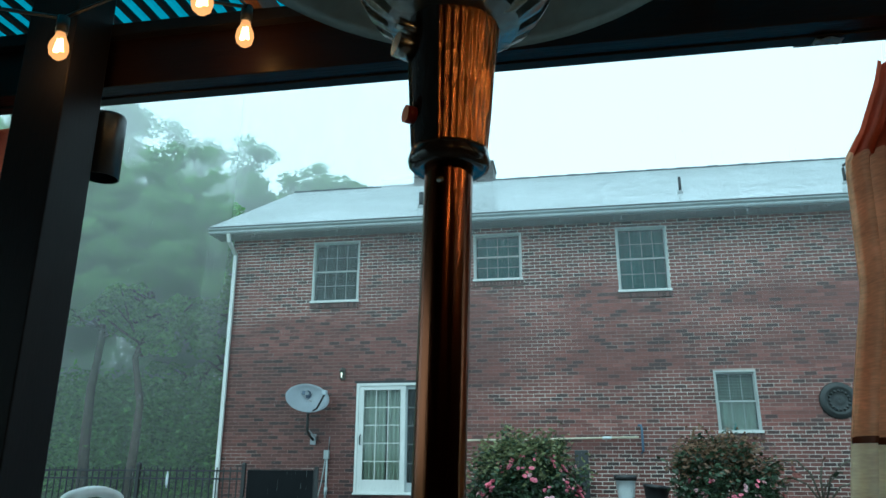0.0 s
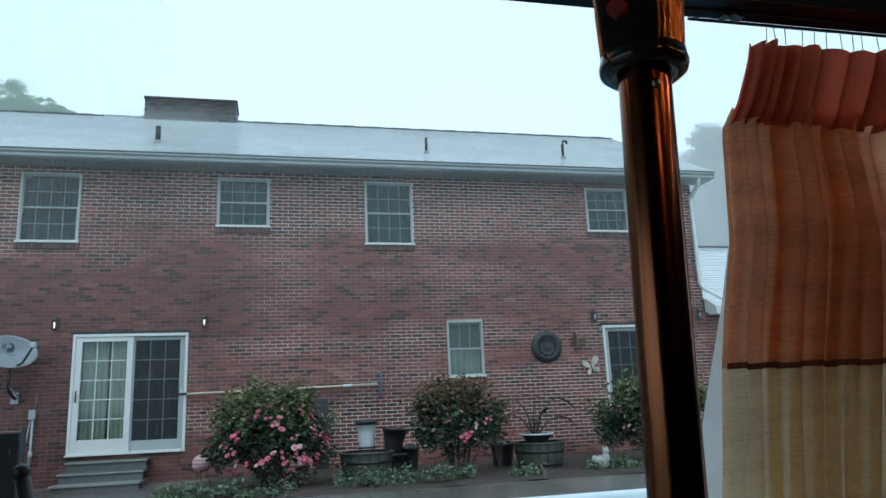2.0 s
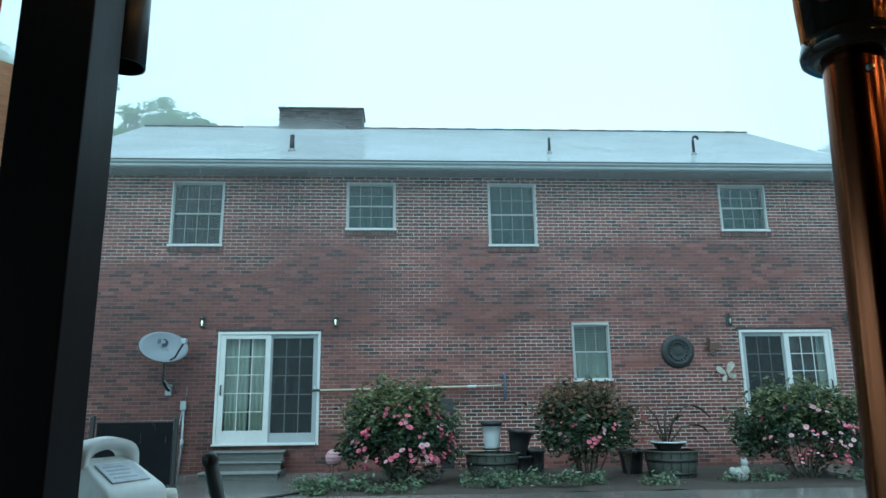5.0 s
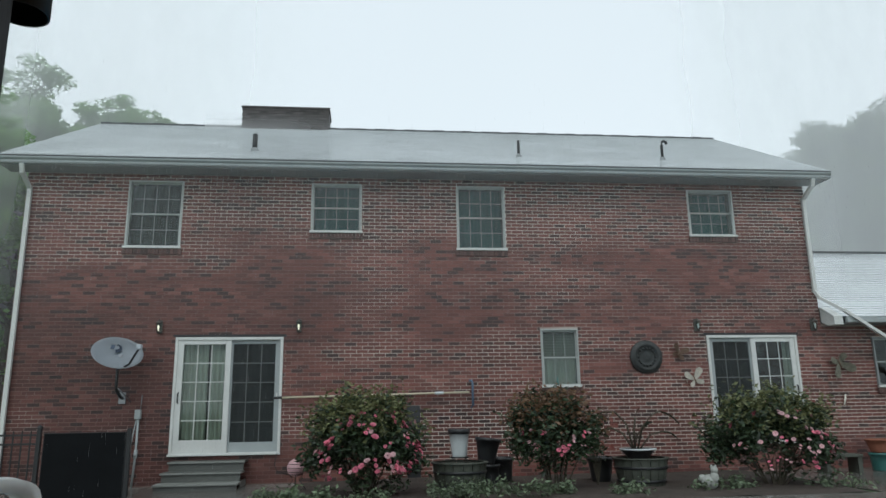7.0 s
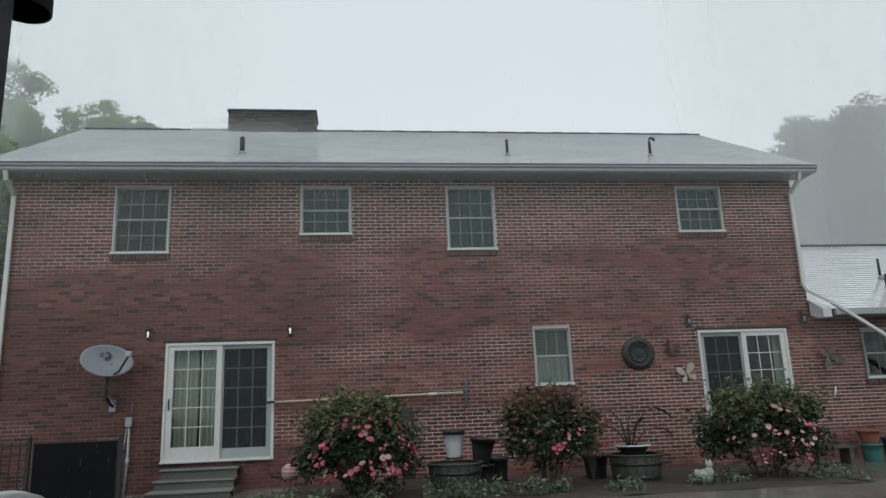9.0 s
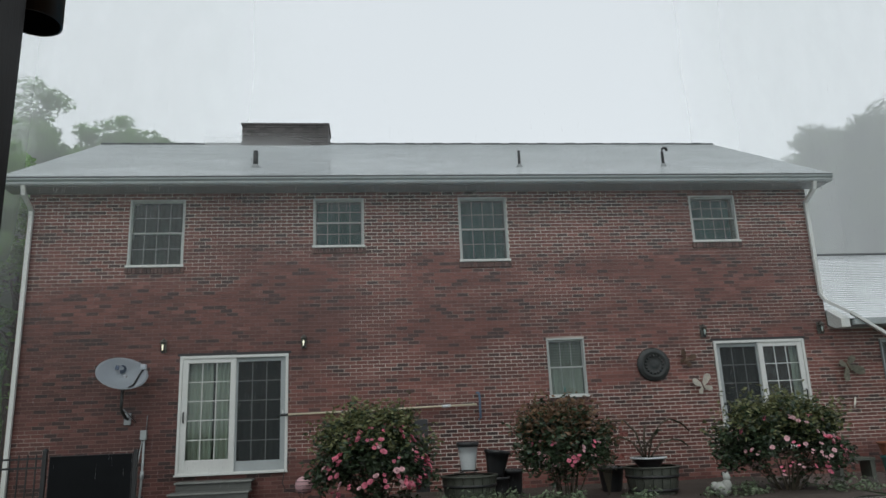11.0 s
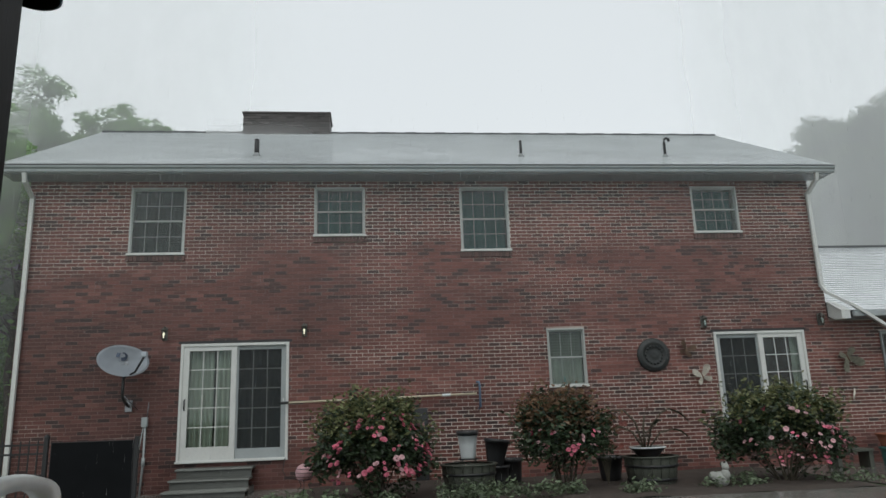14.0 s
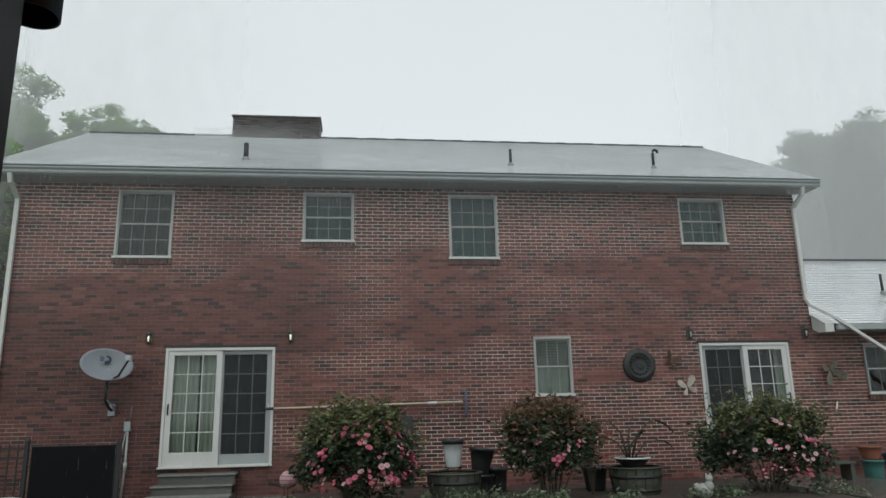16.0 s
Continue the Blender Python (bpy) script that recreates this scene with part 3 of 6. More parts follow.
def window(house, x0, x1, z0, z1, cols, rows, name="window", low_rows=None, frame_mat=None):
    fw = 0.032
    y0, y1 = -0.012, 0.075
    bm = B()
    for a in ((x0, x0 + fw, z0, z1), (x1 - fw, x1, z0, z1), (x0 + fw, x1 - fw, z1 - fw, z1), (x0 + fw, x1 - fw, z0, z0 + fw)):
        box(bm, a[0], a[1], y0, y1, a[2], a[3], 0.004)
    w = part(name, bm, frame_mat or M_FRAME, house, "white-framed double-hung window with grids")
    part("sill", box(B(), x0 - 0.02, x1 + 0.02, -0.055, -0.013, z0 - 0.01, z0 + 0.035, 0.005), M_WHITE, w)
    zm = (z0 + z1) / 2
    ax, bx = x0 + fw, x1 - fw
    for k, (c, d, y, nr) in enumerate(((z0 + fw, zm + 0.015, 0.022, low_rows or rows), (zm - 0.015, z1 - fw, 0.05, rows))):
        bm = B()
        s = 0.022
        for a in ((ax, ax + s, c, d), (bx - s, bx, c, d), (ax + s, bx - s, d - s - 0.006, d), (ax + s, bx - s, c, c + s)):
            box(bm, a[0], a[1], y - 0.012, y + 0.012, a[2], a[3], 0.003)
        part("sash", bm, M_SASH, w)
        p = part("pane", box(B(), ax + s, bx - s, y + 0.004, y + 0.008, c + s, d - s), M_GLASS, w)
        p.visible_shadow = False
        for i in range(1, cols):
            x = ax + s + (bx - ax - 2 * s) * i / cols
            part("muntin", box(B(), x - 0.005, x + 0.005, y - 0.004, y + 0.003, c + s, d - s), M_MUNTIN, w)
        for j in range(1, nr):
            z = c + s + (d - c - 2 * s) * j / nr
            part("muntin", box(B(), ax + s, bx - s, y - 0.0045, y + 0.0025, z - 0.005, z + 0.005), M_MUNTIN, w)
    return w


def rowlock(house, x0, x1, z):
    n = max(3, round((x1 - x0 + 0.06) / 0.0677))
    bm = B()
    for i in range(n):
        a = x0 - 0.03 + (x1 - x0 + 0.06) * i / n
        box(bm, a + 0.004, a + (x1 - x0 + 0.06) / n - 0.004, -0.03, 0.02, z - 0.115, z - 0.012, 0.003)
    tagged(part("brick_sill", bm, M_SILLBRICK, house), "dark brick rowlock window sill")


def sliding_door(house, x0, x1, z0, z1, mirrored):
    f = 0.05
    bm = B()
    for a in ((x0, x0 + f, z0, z1), (x1 - f, x1, z0, z1), (x0 + f, x1 - f, z1 - f, z1), (x0 + f, x1 - f, z0, z0 + 0.04)):
        box(bm, a[0], a[1], -0.02, 0.11, a[2], a[3], 0.005)
    d = part("sliding_door", bm, M_WHITE, house, "white vinyl sliding patio door with grids")
    part("threshold", box(B(), x0 - 0.01, x1 + 0.01, -0.07, -0.021, z0 - 0.005, z0 + 0.025, 0.004), M_WHITE, d)
    mid = (x0 + x1) / 2
    for left in (True, False):
        white = left != mirrored
        a, b = (x0 + f, mid + 0.03) if left else (mid - 0.03, x1 - f)
        y = 0.02 if white else 0.065
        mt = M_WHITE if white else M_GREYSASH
        sl, st, sb = 0.10, 0.08, 0.22
        if not white:
            sl, st, sb = 0.09, 0.07, 0.17
        c, e = z0 + 0.04, z1 - f
        bm = B()
        for q in ((a, a + sl, c, e), (b - sl, b, c, e), (a + sl, b - sl, e - st, e), (a + sl, b - sl, c, c + sb)):
            box(bm, q[0], q[1], y - 0.02, y + 0.02, q[2], q[3], 0.004)
        part("door_panel", bm, mt, d, "" if white else "grey screened door panel")
        p = part("pane", box(B(), a + sl, b - sl, y + 0.004, y + 0.009, c + sb, e - st), M_GLASS, d)
        p.visible_shadow = False
        if not white:
            part("insect_screen", box(B(), a + sl - 0.01, b - sl + 0.01, y - 0.0035, y - 0.0025, c + sb - 0.01, e - st + 0.01), M_SCREEN, d, "dark insect screen")
        for i in range(1, 3):
            x = a + sl + (b - a - 2 * sl) * i / 3
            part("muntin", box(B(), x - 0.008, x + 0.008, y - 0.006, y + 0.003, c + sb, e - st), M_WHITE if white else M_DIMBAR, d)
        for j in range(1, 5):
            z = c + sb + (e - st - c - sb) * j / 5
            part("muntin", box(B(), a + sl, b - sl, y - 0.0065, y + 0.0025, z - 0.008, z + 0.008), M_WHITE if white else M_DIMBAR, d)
        if white:
            hx = a + 0.05 if left else b - 0.05
            part("handle", tube(B(), [(hx, y - 0.02, 1.40), (hx, y - 0.055, 1.42), (hx, y - 0.055, 1.56), (hx, y - 0.02, 1.58)], 0.013, 8), M_BLACK, d, "dark door handle")
        else:
            hx = b - 0.045 if left else b - 0.045
            part("latch", box(B(), hx - 0.012, hx + 0.012, y - 0.035, y - 0.02, 1.46, 1.56, 0.004), M_WHITE, d)
    return d


def curtain_inside(name, x0, x1, z0, z1, y, mat, label, folds=7, depth=0.035):
    bm = sheet(B(), lambda u, w: (x0 + (x1 - x0) * u, y + depth * math.sin(u * folds * 2 * math.pi + 0.5 * math.sin(w * 3)) * (0.6 + 0.4 * w), z1 + (z0 - z1) * w), folds * 8, 8)
    o = part(name, bm, mat)
    o.data.polygons.foreach_set("use_smooth", [True] * len(o.data.polygons))
    return tagged(o, label, "curtain")


def downspout(house, pts):
    bm = B()
    for p, q in zip(pts, pts[1:]):
        p, q = Vector(p), Vector(q)
        d = (q - p)
        m = Matrix.Translation((p + q) / 2) @ d.to_track_quat("Z", "Y").to_matrix().to_4x4()
        box(bm, -0.038, 0.038, -0.03, 0.03, -d.length / 2 - 0.02, d.length / 2 + 0.02, 0.008, m)
    return part("downspout", bm, M_WHITE, house, "white aluminium downspout")


def roof_slope(bm, x0, x1, ye, ze, yr, zr, seed):
    """Lapped shingle courses on one slope."""
    rnd = random.Random(seed)
    n = 34
    L = math.hypot(yr - ye, zr - ze)
    ty, tz = (yr - ye) / L, (zr - ze) / L
    ny, nz = -tz * (1 if yr > ye else -1), abs(ty)
    for k in range(n):
        s0, s1 = L * k / n, L * (k + 1) / n + 0.01
        x = x0 - rnd.random() * 0.3
        while x < x1:
            w = rnd.choice((0.22, 0.3, 0.34))
            a, b = max(x, x0), min(x + w - 0.002, x1)
            x += w
            if b - a < 0.02:
                continue
            lift = 0.013 + rnd.random() * 0.003
            j = rnd.uniform(-0.003, 0.003)
            p = [(a, s0 + j, lift), (b, s0 + j, lift), (b, s1, 0.004), (a, s1, 0.004), (a, s0 + j, 0.0), (b, s0 + j, 0.0)]
            vs = [bm.verts.new((q[0], ye + ty * q[1] + ny * q[2], ze + tz * q[1] + nz * q[2])) for q in p]
            bm.faces.new((vs[0], vs[1], vs[2], vs[3]))
            bm.faces.new((vs[4], vs[5], vs[1], vs[0]))


def vent_pipe(house, x, y, z, h, r, hook=False):
    pts = [(x, y, z - 0.1), (x, y, z + h)]
    if hook:
        pts += [(x + 0.01, y, z + h + 0.06), (x + 0.05, y, z + h + 0.09), (x + 0.1, y, z + h + 0.07), (x + 0.11, y, z + h + 0.02)]
    v = part("vent_pipe", tube(B(), pts, r, 10), M_BLACKPL, house, "dark plumbing vent pipe")
    part("flashing", lathe(B(), [(r + 0.045, -0.06), (r + 0.03, 0.0), (r + 0.012, 0.03), (r + 0.002, 0.04)], 12, (x, y, z)), M_SOFFIT, v)


def build_house():
    h = thing("house", pose(0, 0, 0), "two-storey red brick house with grey shingle roof in the rain", "house")
    bm = B()
    cut_panel(bm, X0, X1, -0.1, TOP, 0.0045, 0.22, HOLES)
    wall = part("wall", bm, M_MORTAR, h, "weathered red-brown brick wall with pale mortar")
    bm = B()
    box(bm, X0, X0 + 0.2, 0.22, 8.0, -0.1, TOP)
    box(bm, X1 - 0.2, X1, 0.22, 8.0, -0.1, TOP)
    box(bm, X0 + 0.2, X1 - 0.2, 7.8, 8.0, -0.1, TOP)
    for gx in (X0, X1 - 0.2):
        vs = [bm.verts.new((gx + dx, y, z)) for dx in (0, 0.2) for y, z in ((0, TOP), (8.0, TOP), (4.0, 8.05))]
        bm.faces.new(vs[:3]), bm.faces.new(vs[3:][::-1])
    part("side_wall", bm, M_MORTAR, h)
    bm = B()
    box(bm, X0 + 0.2, X1 - 0.2, 0.22, 7.8, 2.75, 3.0)
    box(bm, X0 + 0.2, X1 - 0.2, 0.22, 7.8, 0.3, 0.45)
    box(bm, X0 + 0.2, X1 - 0.2, 3.4, 3.5, 0.45, 2.75)
    box(bm, X0 + 0.2, X1 - 0.2, 3.4, 3.5, 3.0, TOP)
    for x in (2.1, 4.4, 8.6):
        box(bm, x, x + 0.1, 0.22, 3.4, 0.45, 2.75)
        box(bm, x, x + 0.1, 0.22, 3.4, 3.0, TOP)
    part("interior_wall", bm, M_ROOM, h)
    # roof
    ye, ze, yr, zr = -0.52, 5.79, 4.0, 8.26
    xa, xb = -3.17, 12.68
    bm = B()
    for s in (1, -1):
        e = (4.0 - s * 4.52, ze)
        vs = [bm.verts.new(p) for p in ((xa, e[0], e[1]), (xb, e[0], e[1]), (xb, yr, zr), (xa, yr, zr),
                                        (xa, e[0], e[1] - 0.05), (xb, e[0], e[1] - 0.05), (xb, yr, zr - 0.12), (xa, yr, zr - 0.12))]
        for q in ((0, 1, 2, 3), (7, 6, 5, 4), (0, 4, 5, 1), (1, 5, 6, 2), (3, 7, 4, 0)):
            bm.faces.new([vs[i] for i in q])
    bmesh.ops.recalc_face_normals(bm, faces=bm.faces)
    roof = part("roof", bm, M_ROOF, h, "wet grey asphalt shingle gable roof")
    bm = B()
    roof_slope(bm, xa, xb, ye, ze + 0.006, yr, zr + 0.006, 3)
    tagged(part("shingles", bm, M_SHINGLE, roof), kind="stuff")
    bm = B()
    x = xa
    while x < xb:
        box(bm, x, min(x + 0.26, xb), 3.90, 4.10, zr - 0.045, zr + 0.014 + 0.006 * math.sin(x * 9), 0.004)
        x += 0.25
    tagged(part("ridge_cap", bm, M_ROOF, roof), kind="stuff")
    bm = B()
    box(bm, xa + 0.02, xb - 0.02, -0.40, -0.006, 5.632, 5.66)
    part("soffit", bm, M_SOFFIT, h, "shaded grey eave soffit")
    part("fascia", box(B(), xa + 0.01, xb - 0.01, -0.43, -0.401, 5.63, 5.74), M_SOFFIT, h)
    # gutter, K profile
    prof = [(-0.435, 5.645), (-0.50, 5.645), (-0.515, 5.67), (-0.515, 5.70), (-0.545, 5.735), (-0.545, 5.765), (-0.535, 5.765), (-0.535, 5.74), (-0.505, 5.705), (-0.505, 5.66), (-0.435, 5.655)]
    bm = B()
    a = [bm.verts.new((xa - 0.01, y, z)) for y, z in prof]
    b = [bm.verts.new((xb + 0.01, y, z)) for y, z in prof]
    for k in range(len(prof)):
        bm.faces.new((a[k], a[(k + 1) % len(prof)], b[(k + 1) % len(prof)], b[k]))
    bm.faces.new(a), bm.faces.new(b[::-1])
    bmesh.ops.recalc_face_normals(bm, faces=bm.faces)
    part("gutter", bm, M_GUTTER, h, "grey-white aluminium gutter")
    part("drip_edge", box(B(), xa - 0.005, xb + 0.005, -0.552, -0.50, 5.768, 5.786), M_ROOF, h, "dark wet drip edge")
    downspout(h, [(-2.76, -0.47, 5.66), (-2.76, -0.42, 5.50), (-2.76, -0.07, 5.30), (-2.76, -0.06, 0.05)])
    downspout(h, [(12.33, -0.47, 5.66), (12.33, -0.42, 5.52), (12.33, -0.07, 5.32), (12.33, -0.06, 3.42), (12.36, -0.14, 3.27), (12.60, -0.47, 2.98), (13.86, -0.62, 2.06), (14.8, -0.75, 1.4)])
    # chimney
    bm = B()
    box(bm, 0.26, 2.40, 3.77, 4.6, 7.5, 8.70)
    box(bm, 0.23, 2.43, 3.74, 4.63, 8.70, 8.75, 0.01)
    ch = part("chimney", bm, M_CHIMNEY, h, "wide low brick chimney")
    bm = B()
    for k in range(14):
        for i in range(11):
            a = 0.262 + i * 0.2135 - (0.1 if k % 2 else 0)
            lo, hi = max(a, 0.255), min(a + 0.203, 2.405)
            if hi - lo > 0.03:
                box(bm, lo, hi, 3.755, 3.78, 7.75 + k * 0.0677, 7.807 + k * 0.0677)
    tagged(part("brickwork", bm, M_CHIMNEY, ch), kind="stuff")
    part("cap", box(B(), 0.75, 1.15, 4.2, 4.7, 8.751, 8.785, 0.01), M_STEEL, ch)
    part("cap", box(B(), 1.55, 1.95, 4.2, 4.7, 8.751, 8.785, 0.01), M_STEEL, ch)
    vent_pipe(h, 1.17, 0.38, 6.31, 0.33, 0.05)
    vent_pipe(h, 6.51, 0.38, 6.31, 0.33, 0.03)
    vent_pipe(h, 9.60, 0.38, 6.31, 0.31, 0.03, True)
    # openings
    for k, w in WINS.items():
        window(h, *w, 3 if k == "k" else 4, 1 if k == "k" else 2, low_rows=1 if k == "k" else 2, frame_mat=M_SASH if k == "k" else None)
        rowlock(h, w[0], w[1], w[2])
    for k, d in DOORS.items():
        sliding_door(h, *d, k == "r")
        bm = B()
        box(bm, d[0] - 0.05, d[1] + 0.05, -0.004, 0.02, d[3] + 0.004, d[3] + 0.05)
        part("lintel", bm, M_BLACK, h, "dark steel lintel")
    # wing
    wing_top, we, wr, wzr = 2.78, -0.38, 3.7, 5.05
    wx1 = 22.0
    wy = 0.03
    bm = B()
    cut_panel(bm, X1 + 0.002, wx1, -0.1, wing_top, wy + 0.006, wy + 0.2, [WING_WIN])
    ww = part("wing_wall", bm, M_MORTAR, h, "brick wall of the single-storey wing")
    bm = B()
    box(bm, wx1 - 0.2, wx1, wy + 0.2, 7.4, -0.1, wing_top)
    box(bm, X1, wx1, 3.4, 3.5, -0.1, wing_top)
    part("side_wall", bm, M_MORTAR, h)
    bm = B()
    vs = [bm.verts.new(p) for p in ((X1 + 0.01, we, 2.86), (wx1 + 0.3, we, 2.86), (wx1 + 0.3, wr, wzr), (X1 + 0.01, wr, wzr), (X1 + 0.01, 7.8, 2.86), (wx1 + 0.3, 7.8, 2.86))]
    bm.faces.new(vs[:4]), bm.faces.new((vs[3], vs[2], vs[5], vs[4]))
    wroof = part("wing_roof", bm, M_ROOF, h, "low wet grey shingle roof of the wing")
    bm = B()
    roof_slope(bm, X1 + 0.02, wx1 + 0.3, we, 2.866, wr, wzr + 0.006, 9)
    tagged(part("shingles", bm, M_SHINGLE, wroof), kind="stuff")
    part("ridge_cap", box(B(), X1 + 0.02, wx1 + 0.3, 3.6, 3.8, wzr - 0.02, wzr + 0.03, 0.01), M_ROOF, wroof)
    part("wing_gutter", box(B(), X1 + 0.25, wx1 + 0.2, we - 0.1, we - 0.005, 2.74, 2.85, 0.015), M_GUTTER, h)
    bm = B()
    prof = [(we - 0.03, 2.71), (-0.20, 2.71), (0.0, 2.80), (0.0, 3.10), (we - 0.03, 2.875)]
    a = [bm.verts.new((X1 + 0.02, y, z)) for y, z in prof]
    b = [bm.verts.new((X1 + 0.20, y, z)) for y, z in prof]
    for k in range(5):
        bm.faces.new((a[k], a[(k + 1) % 5], b[(k + 1) % 5], b[k]))
    bm.faces.new(a), bm.faces.new(b[::-1])
    bmesh.ops.recalc_face_normals(bm, faces=bm.faces)
    part("eave_return", bm, M_WHITE, h, "white boxed eave end")
    part("soffit", box(B(), X1 + 0.31, wx1, we, wy, 2.74, 2.76), M_SOFFIT, h)
    vent_pipe(h, 15.07, 1.2, 3.76, 0.42, 0.03)
    vent_pipe(h, 14.73, 0.6, 3.42, 0.30, 0.055)
    window(h, *WING_WIN, 2, 1, frame_mat=M_MUNTIN)
    rowlock(h, WING_WIN[0], WING_WIN[1], WING_WIN[2])
    return h, wall, ww


def lay_bricks(wall, wing_wall):
    BW, BH, PX, PZ = 0.203, 0.0572, 0.2135, 0.0677
    full = None
    stuff_v, stuff_f, wing_v, wing_f = [], [], [], []
    rnd = random.Random(11)

    def add(vl, fl, a, b, z, zt, y):
        o = len(vl)
        vl += [(a, y, z), (b, y, z), (b, y, zt), (a, y, zt), (a, y + 0.03, z), (b, y + 0.03, z), (b, y + 0.03, zt), (a, y + 0.03, zt)]
        fl += [(o, o + 1, o + 2, o + 3), (o, o + 4, o + 5, o + 1), (o + 3, o + 2, o + 6, o + 7), (o, o + 3, o + 7, o + 4), (o + 1, o + 5, o + 6, o + 2)]

    def course(x0, x1, z, zt, holes, k, vl, fl, ybase, singles):
        nonlocal full
        x = x0 - (PX / 2 if k % 2 else 0)
        while x < x1:
            segs = [(max(x, x0), min(x + BW, x1))]
            for h in holes:
                if h[2] - 0.03 < (z + zt) / 2 < h[3] + 0.02:
                    segs = [s for a, b in segs for s in ((a, min(b, h[0] - 0.004)), (max(a, h[1] + 0.004), b)) if s[1] > s[0]]
            for a, b in segs:
                if b - a < 0.006:
                    continue
                y = ybase + rnd.uniform(-0.0025, 0.0025)
                if singles and b - a > BW - 0.001 and 4.3 < a < 6.45 and 0.25 < z < 1.95:
                    if full is None:
                        full = part("brick", box(B(), 0, BW, 0, 0.03, 0, BH, 0.0035), M_BRICK, wall)
                        full.location = (a, y, z)
                    else:
                        o = new("brick", full.data)
                        o.parent, o.location = wall, (a, y, z)
                else:
                    add(vl, fl, a, b, z, zt, y)
            x += PX
    for k in range(83):
        z = 0.02 + k * PZ
        course(X0, X1, z, z + BH, HOLES, k, stuff_v, stuff_f, 0.0, True)
    for k in range(40):
        z = 0.02 + k * PZ
        course(X1 + 0.004, 17.5, z, z + BH, [WING_WIN], k, wing_v, wing_f, 0.03, False)
    tagged(raw("brickwork", stuff_v, stuff_f, M_BRICKS, wall), kind="stuff")
    tagged(raw("brickwork", wing_v, wing_f, M_BRICKS, wing_wall), kind="stuff")


# ---- things on the wall ----
def sconce(x, z, lit):
    s = thing("wall_lantern", pose(x, 0, z), "small aged bronze wall lantern with lit bulb" if lit else "small aged bronze wall lantern with clear glass", "wall lamp", "wall lanterns by the doors")
    part("back_plate", box(B(), -0.045, 0.045, -0.018, -0.004, -0.10, 0.14, 0.006), M_SCONCE, s)
    part("arm", tube(B(), [(0, -0.01, 0.10), (0, -0.07, 0.15), (0, -0.11, 0.12)], 0.009, 6), M_SCONCE, s)
    part("cap", lathe(B(), [(0.002, 0.13), (0.03, 0.11), (0.06, 0.08), (0.055, 0.075)], 8, (0, -0.11, 0)), M_SCONCE, s)
    p = part("glass", lathe(B(), [(0.05, 0.075), (0.038, -0.07)], 8, (0, -0.11, 0)), M_GLASS, s)
    p.visible_shadow = False
    part("base", lathe(B(), [(0.042, -0.07), (0.02, -0.10), (0.002, -0.12)], 8, (0, -0.11, 0)), M_SCONCE, s)
    part("bulb", lathe(B(), [(0.002, 0.045), (0.016, 0.025), (0.018, 0.0), (0.010, -0.03), (0.010, -0.06)], 10, (0, -0.11, 0)), M_PORCH if lit else M_POTWHITE, s)


def build_dish():
    d = thing("satellite_dish", pose(-0.84, 0, 1.5), "grey oval satellite dish on a wall mast", "satellite dish")
    part("foot", box(B(), -0.06, 0.06, -0.03, -0.004, -0.10, 0.10, 0.006), M_STEEL, d)
    part("mast", tube(B(), [(0, -0.02, 0), (0, -0.12, 0.02), (0.0, -0.34, 0.12), (0.0, -0.38, 0.2), (0.0, -0.38, 0.62)], 0.026, 10), M_MEDAL, d)
    part("brace", tube(B(), [(0.14, -0.01, -0.06), (0.02, -0.33, 0.16)], 0.01, 6), M_STEEL, d)
    m = Matrix.Translation((0.01, -0.48, 0.75)) @ Euler((radians(68), radians(9), radians(16))).to_matrix().to_4x4()
    bm = B()
    rings = []
    for i in range(9):
        r = i / 8
        rings.append([bm.verts.new((0.41 * r * math.cos(a), 0.285 * r * math.sin(a), 0.075 * r * r - 0.05)) for a in [k * math.pi / 20 for k in range(40)]])
    rings.append([bm.verts.new((0.418 * math.cos(a), 0.293 * math.sin(a), 0.014)) for a in [k * math.pi / 20 for k in range(40)]])
    for a, b in zip(rings[1:], rings[2:]):
        for k in range(40):
            bm.faces.new((a[k], a[(k + 1) % 40], b[(k + 1) % 40], b[k])).smooth = True
    for k in range(40):
        bm.faces.new((rings[1][k], rings[1][(k + 1) % 40], rings[0][0]))
    bmesh.ops.solidify(bm, geom=bm.faces[:], thickness=-0.006)
    bmesh.ops.transform(bm, matrix=m, verts=bm.verts)
    r = part("reflector", bm, M_DISH, d)
    bm = B()
    vs = []
    for k in range(9):
        a = radians(-90 + 22.5 * k)
        vs.append(bm.verts.new(m @ Vector((-0.03 + 0.085 * math.cos(a), 0.09 + 0.085 * math.sin(a), -0.020))))
    for k in range(8, -1, -1):
        a = radians(-90 + 22.5 * k)
        vs.append(bm.verts.new(m @ Vector((-0.05 + 0.060 * math.cos(a), 0.11 + 0.040 * math.sin(a), -0.020))))
    bm.faces.new(vs)
    bmesh.ops.solidify(bm, geom=bm.faces[:], thickness=0.002)
    part("emblem", bm, M_BLUEPOT, r, "dark rounded emblem shape")
    bm = B()
    box(bm, -0.13, -0.07, 0.07, 0.15, -0.026, -0.020, 0, m)
    part("emblem", bm, M_BLUEPOT, r)
    part("arm", tube(B(), [(0.02, -0.42, 0.47), (0.26, -0.62, 0.55), (0.45, -0.78, 0.80)], 0.018, 8), M_BLACKPL, d, "dark feed arm")
    bm = box(B(), 0.41, 0.50, -0.84, -0.74, 0.78, 0.87, 0.02)
    part("receiver", bm, M_DISH, d)
    part("bracket", box(B(), -0.06, 0.08, -0.44, -0.36, 0.55, 0.72, 0.01), M_STEEL, d)


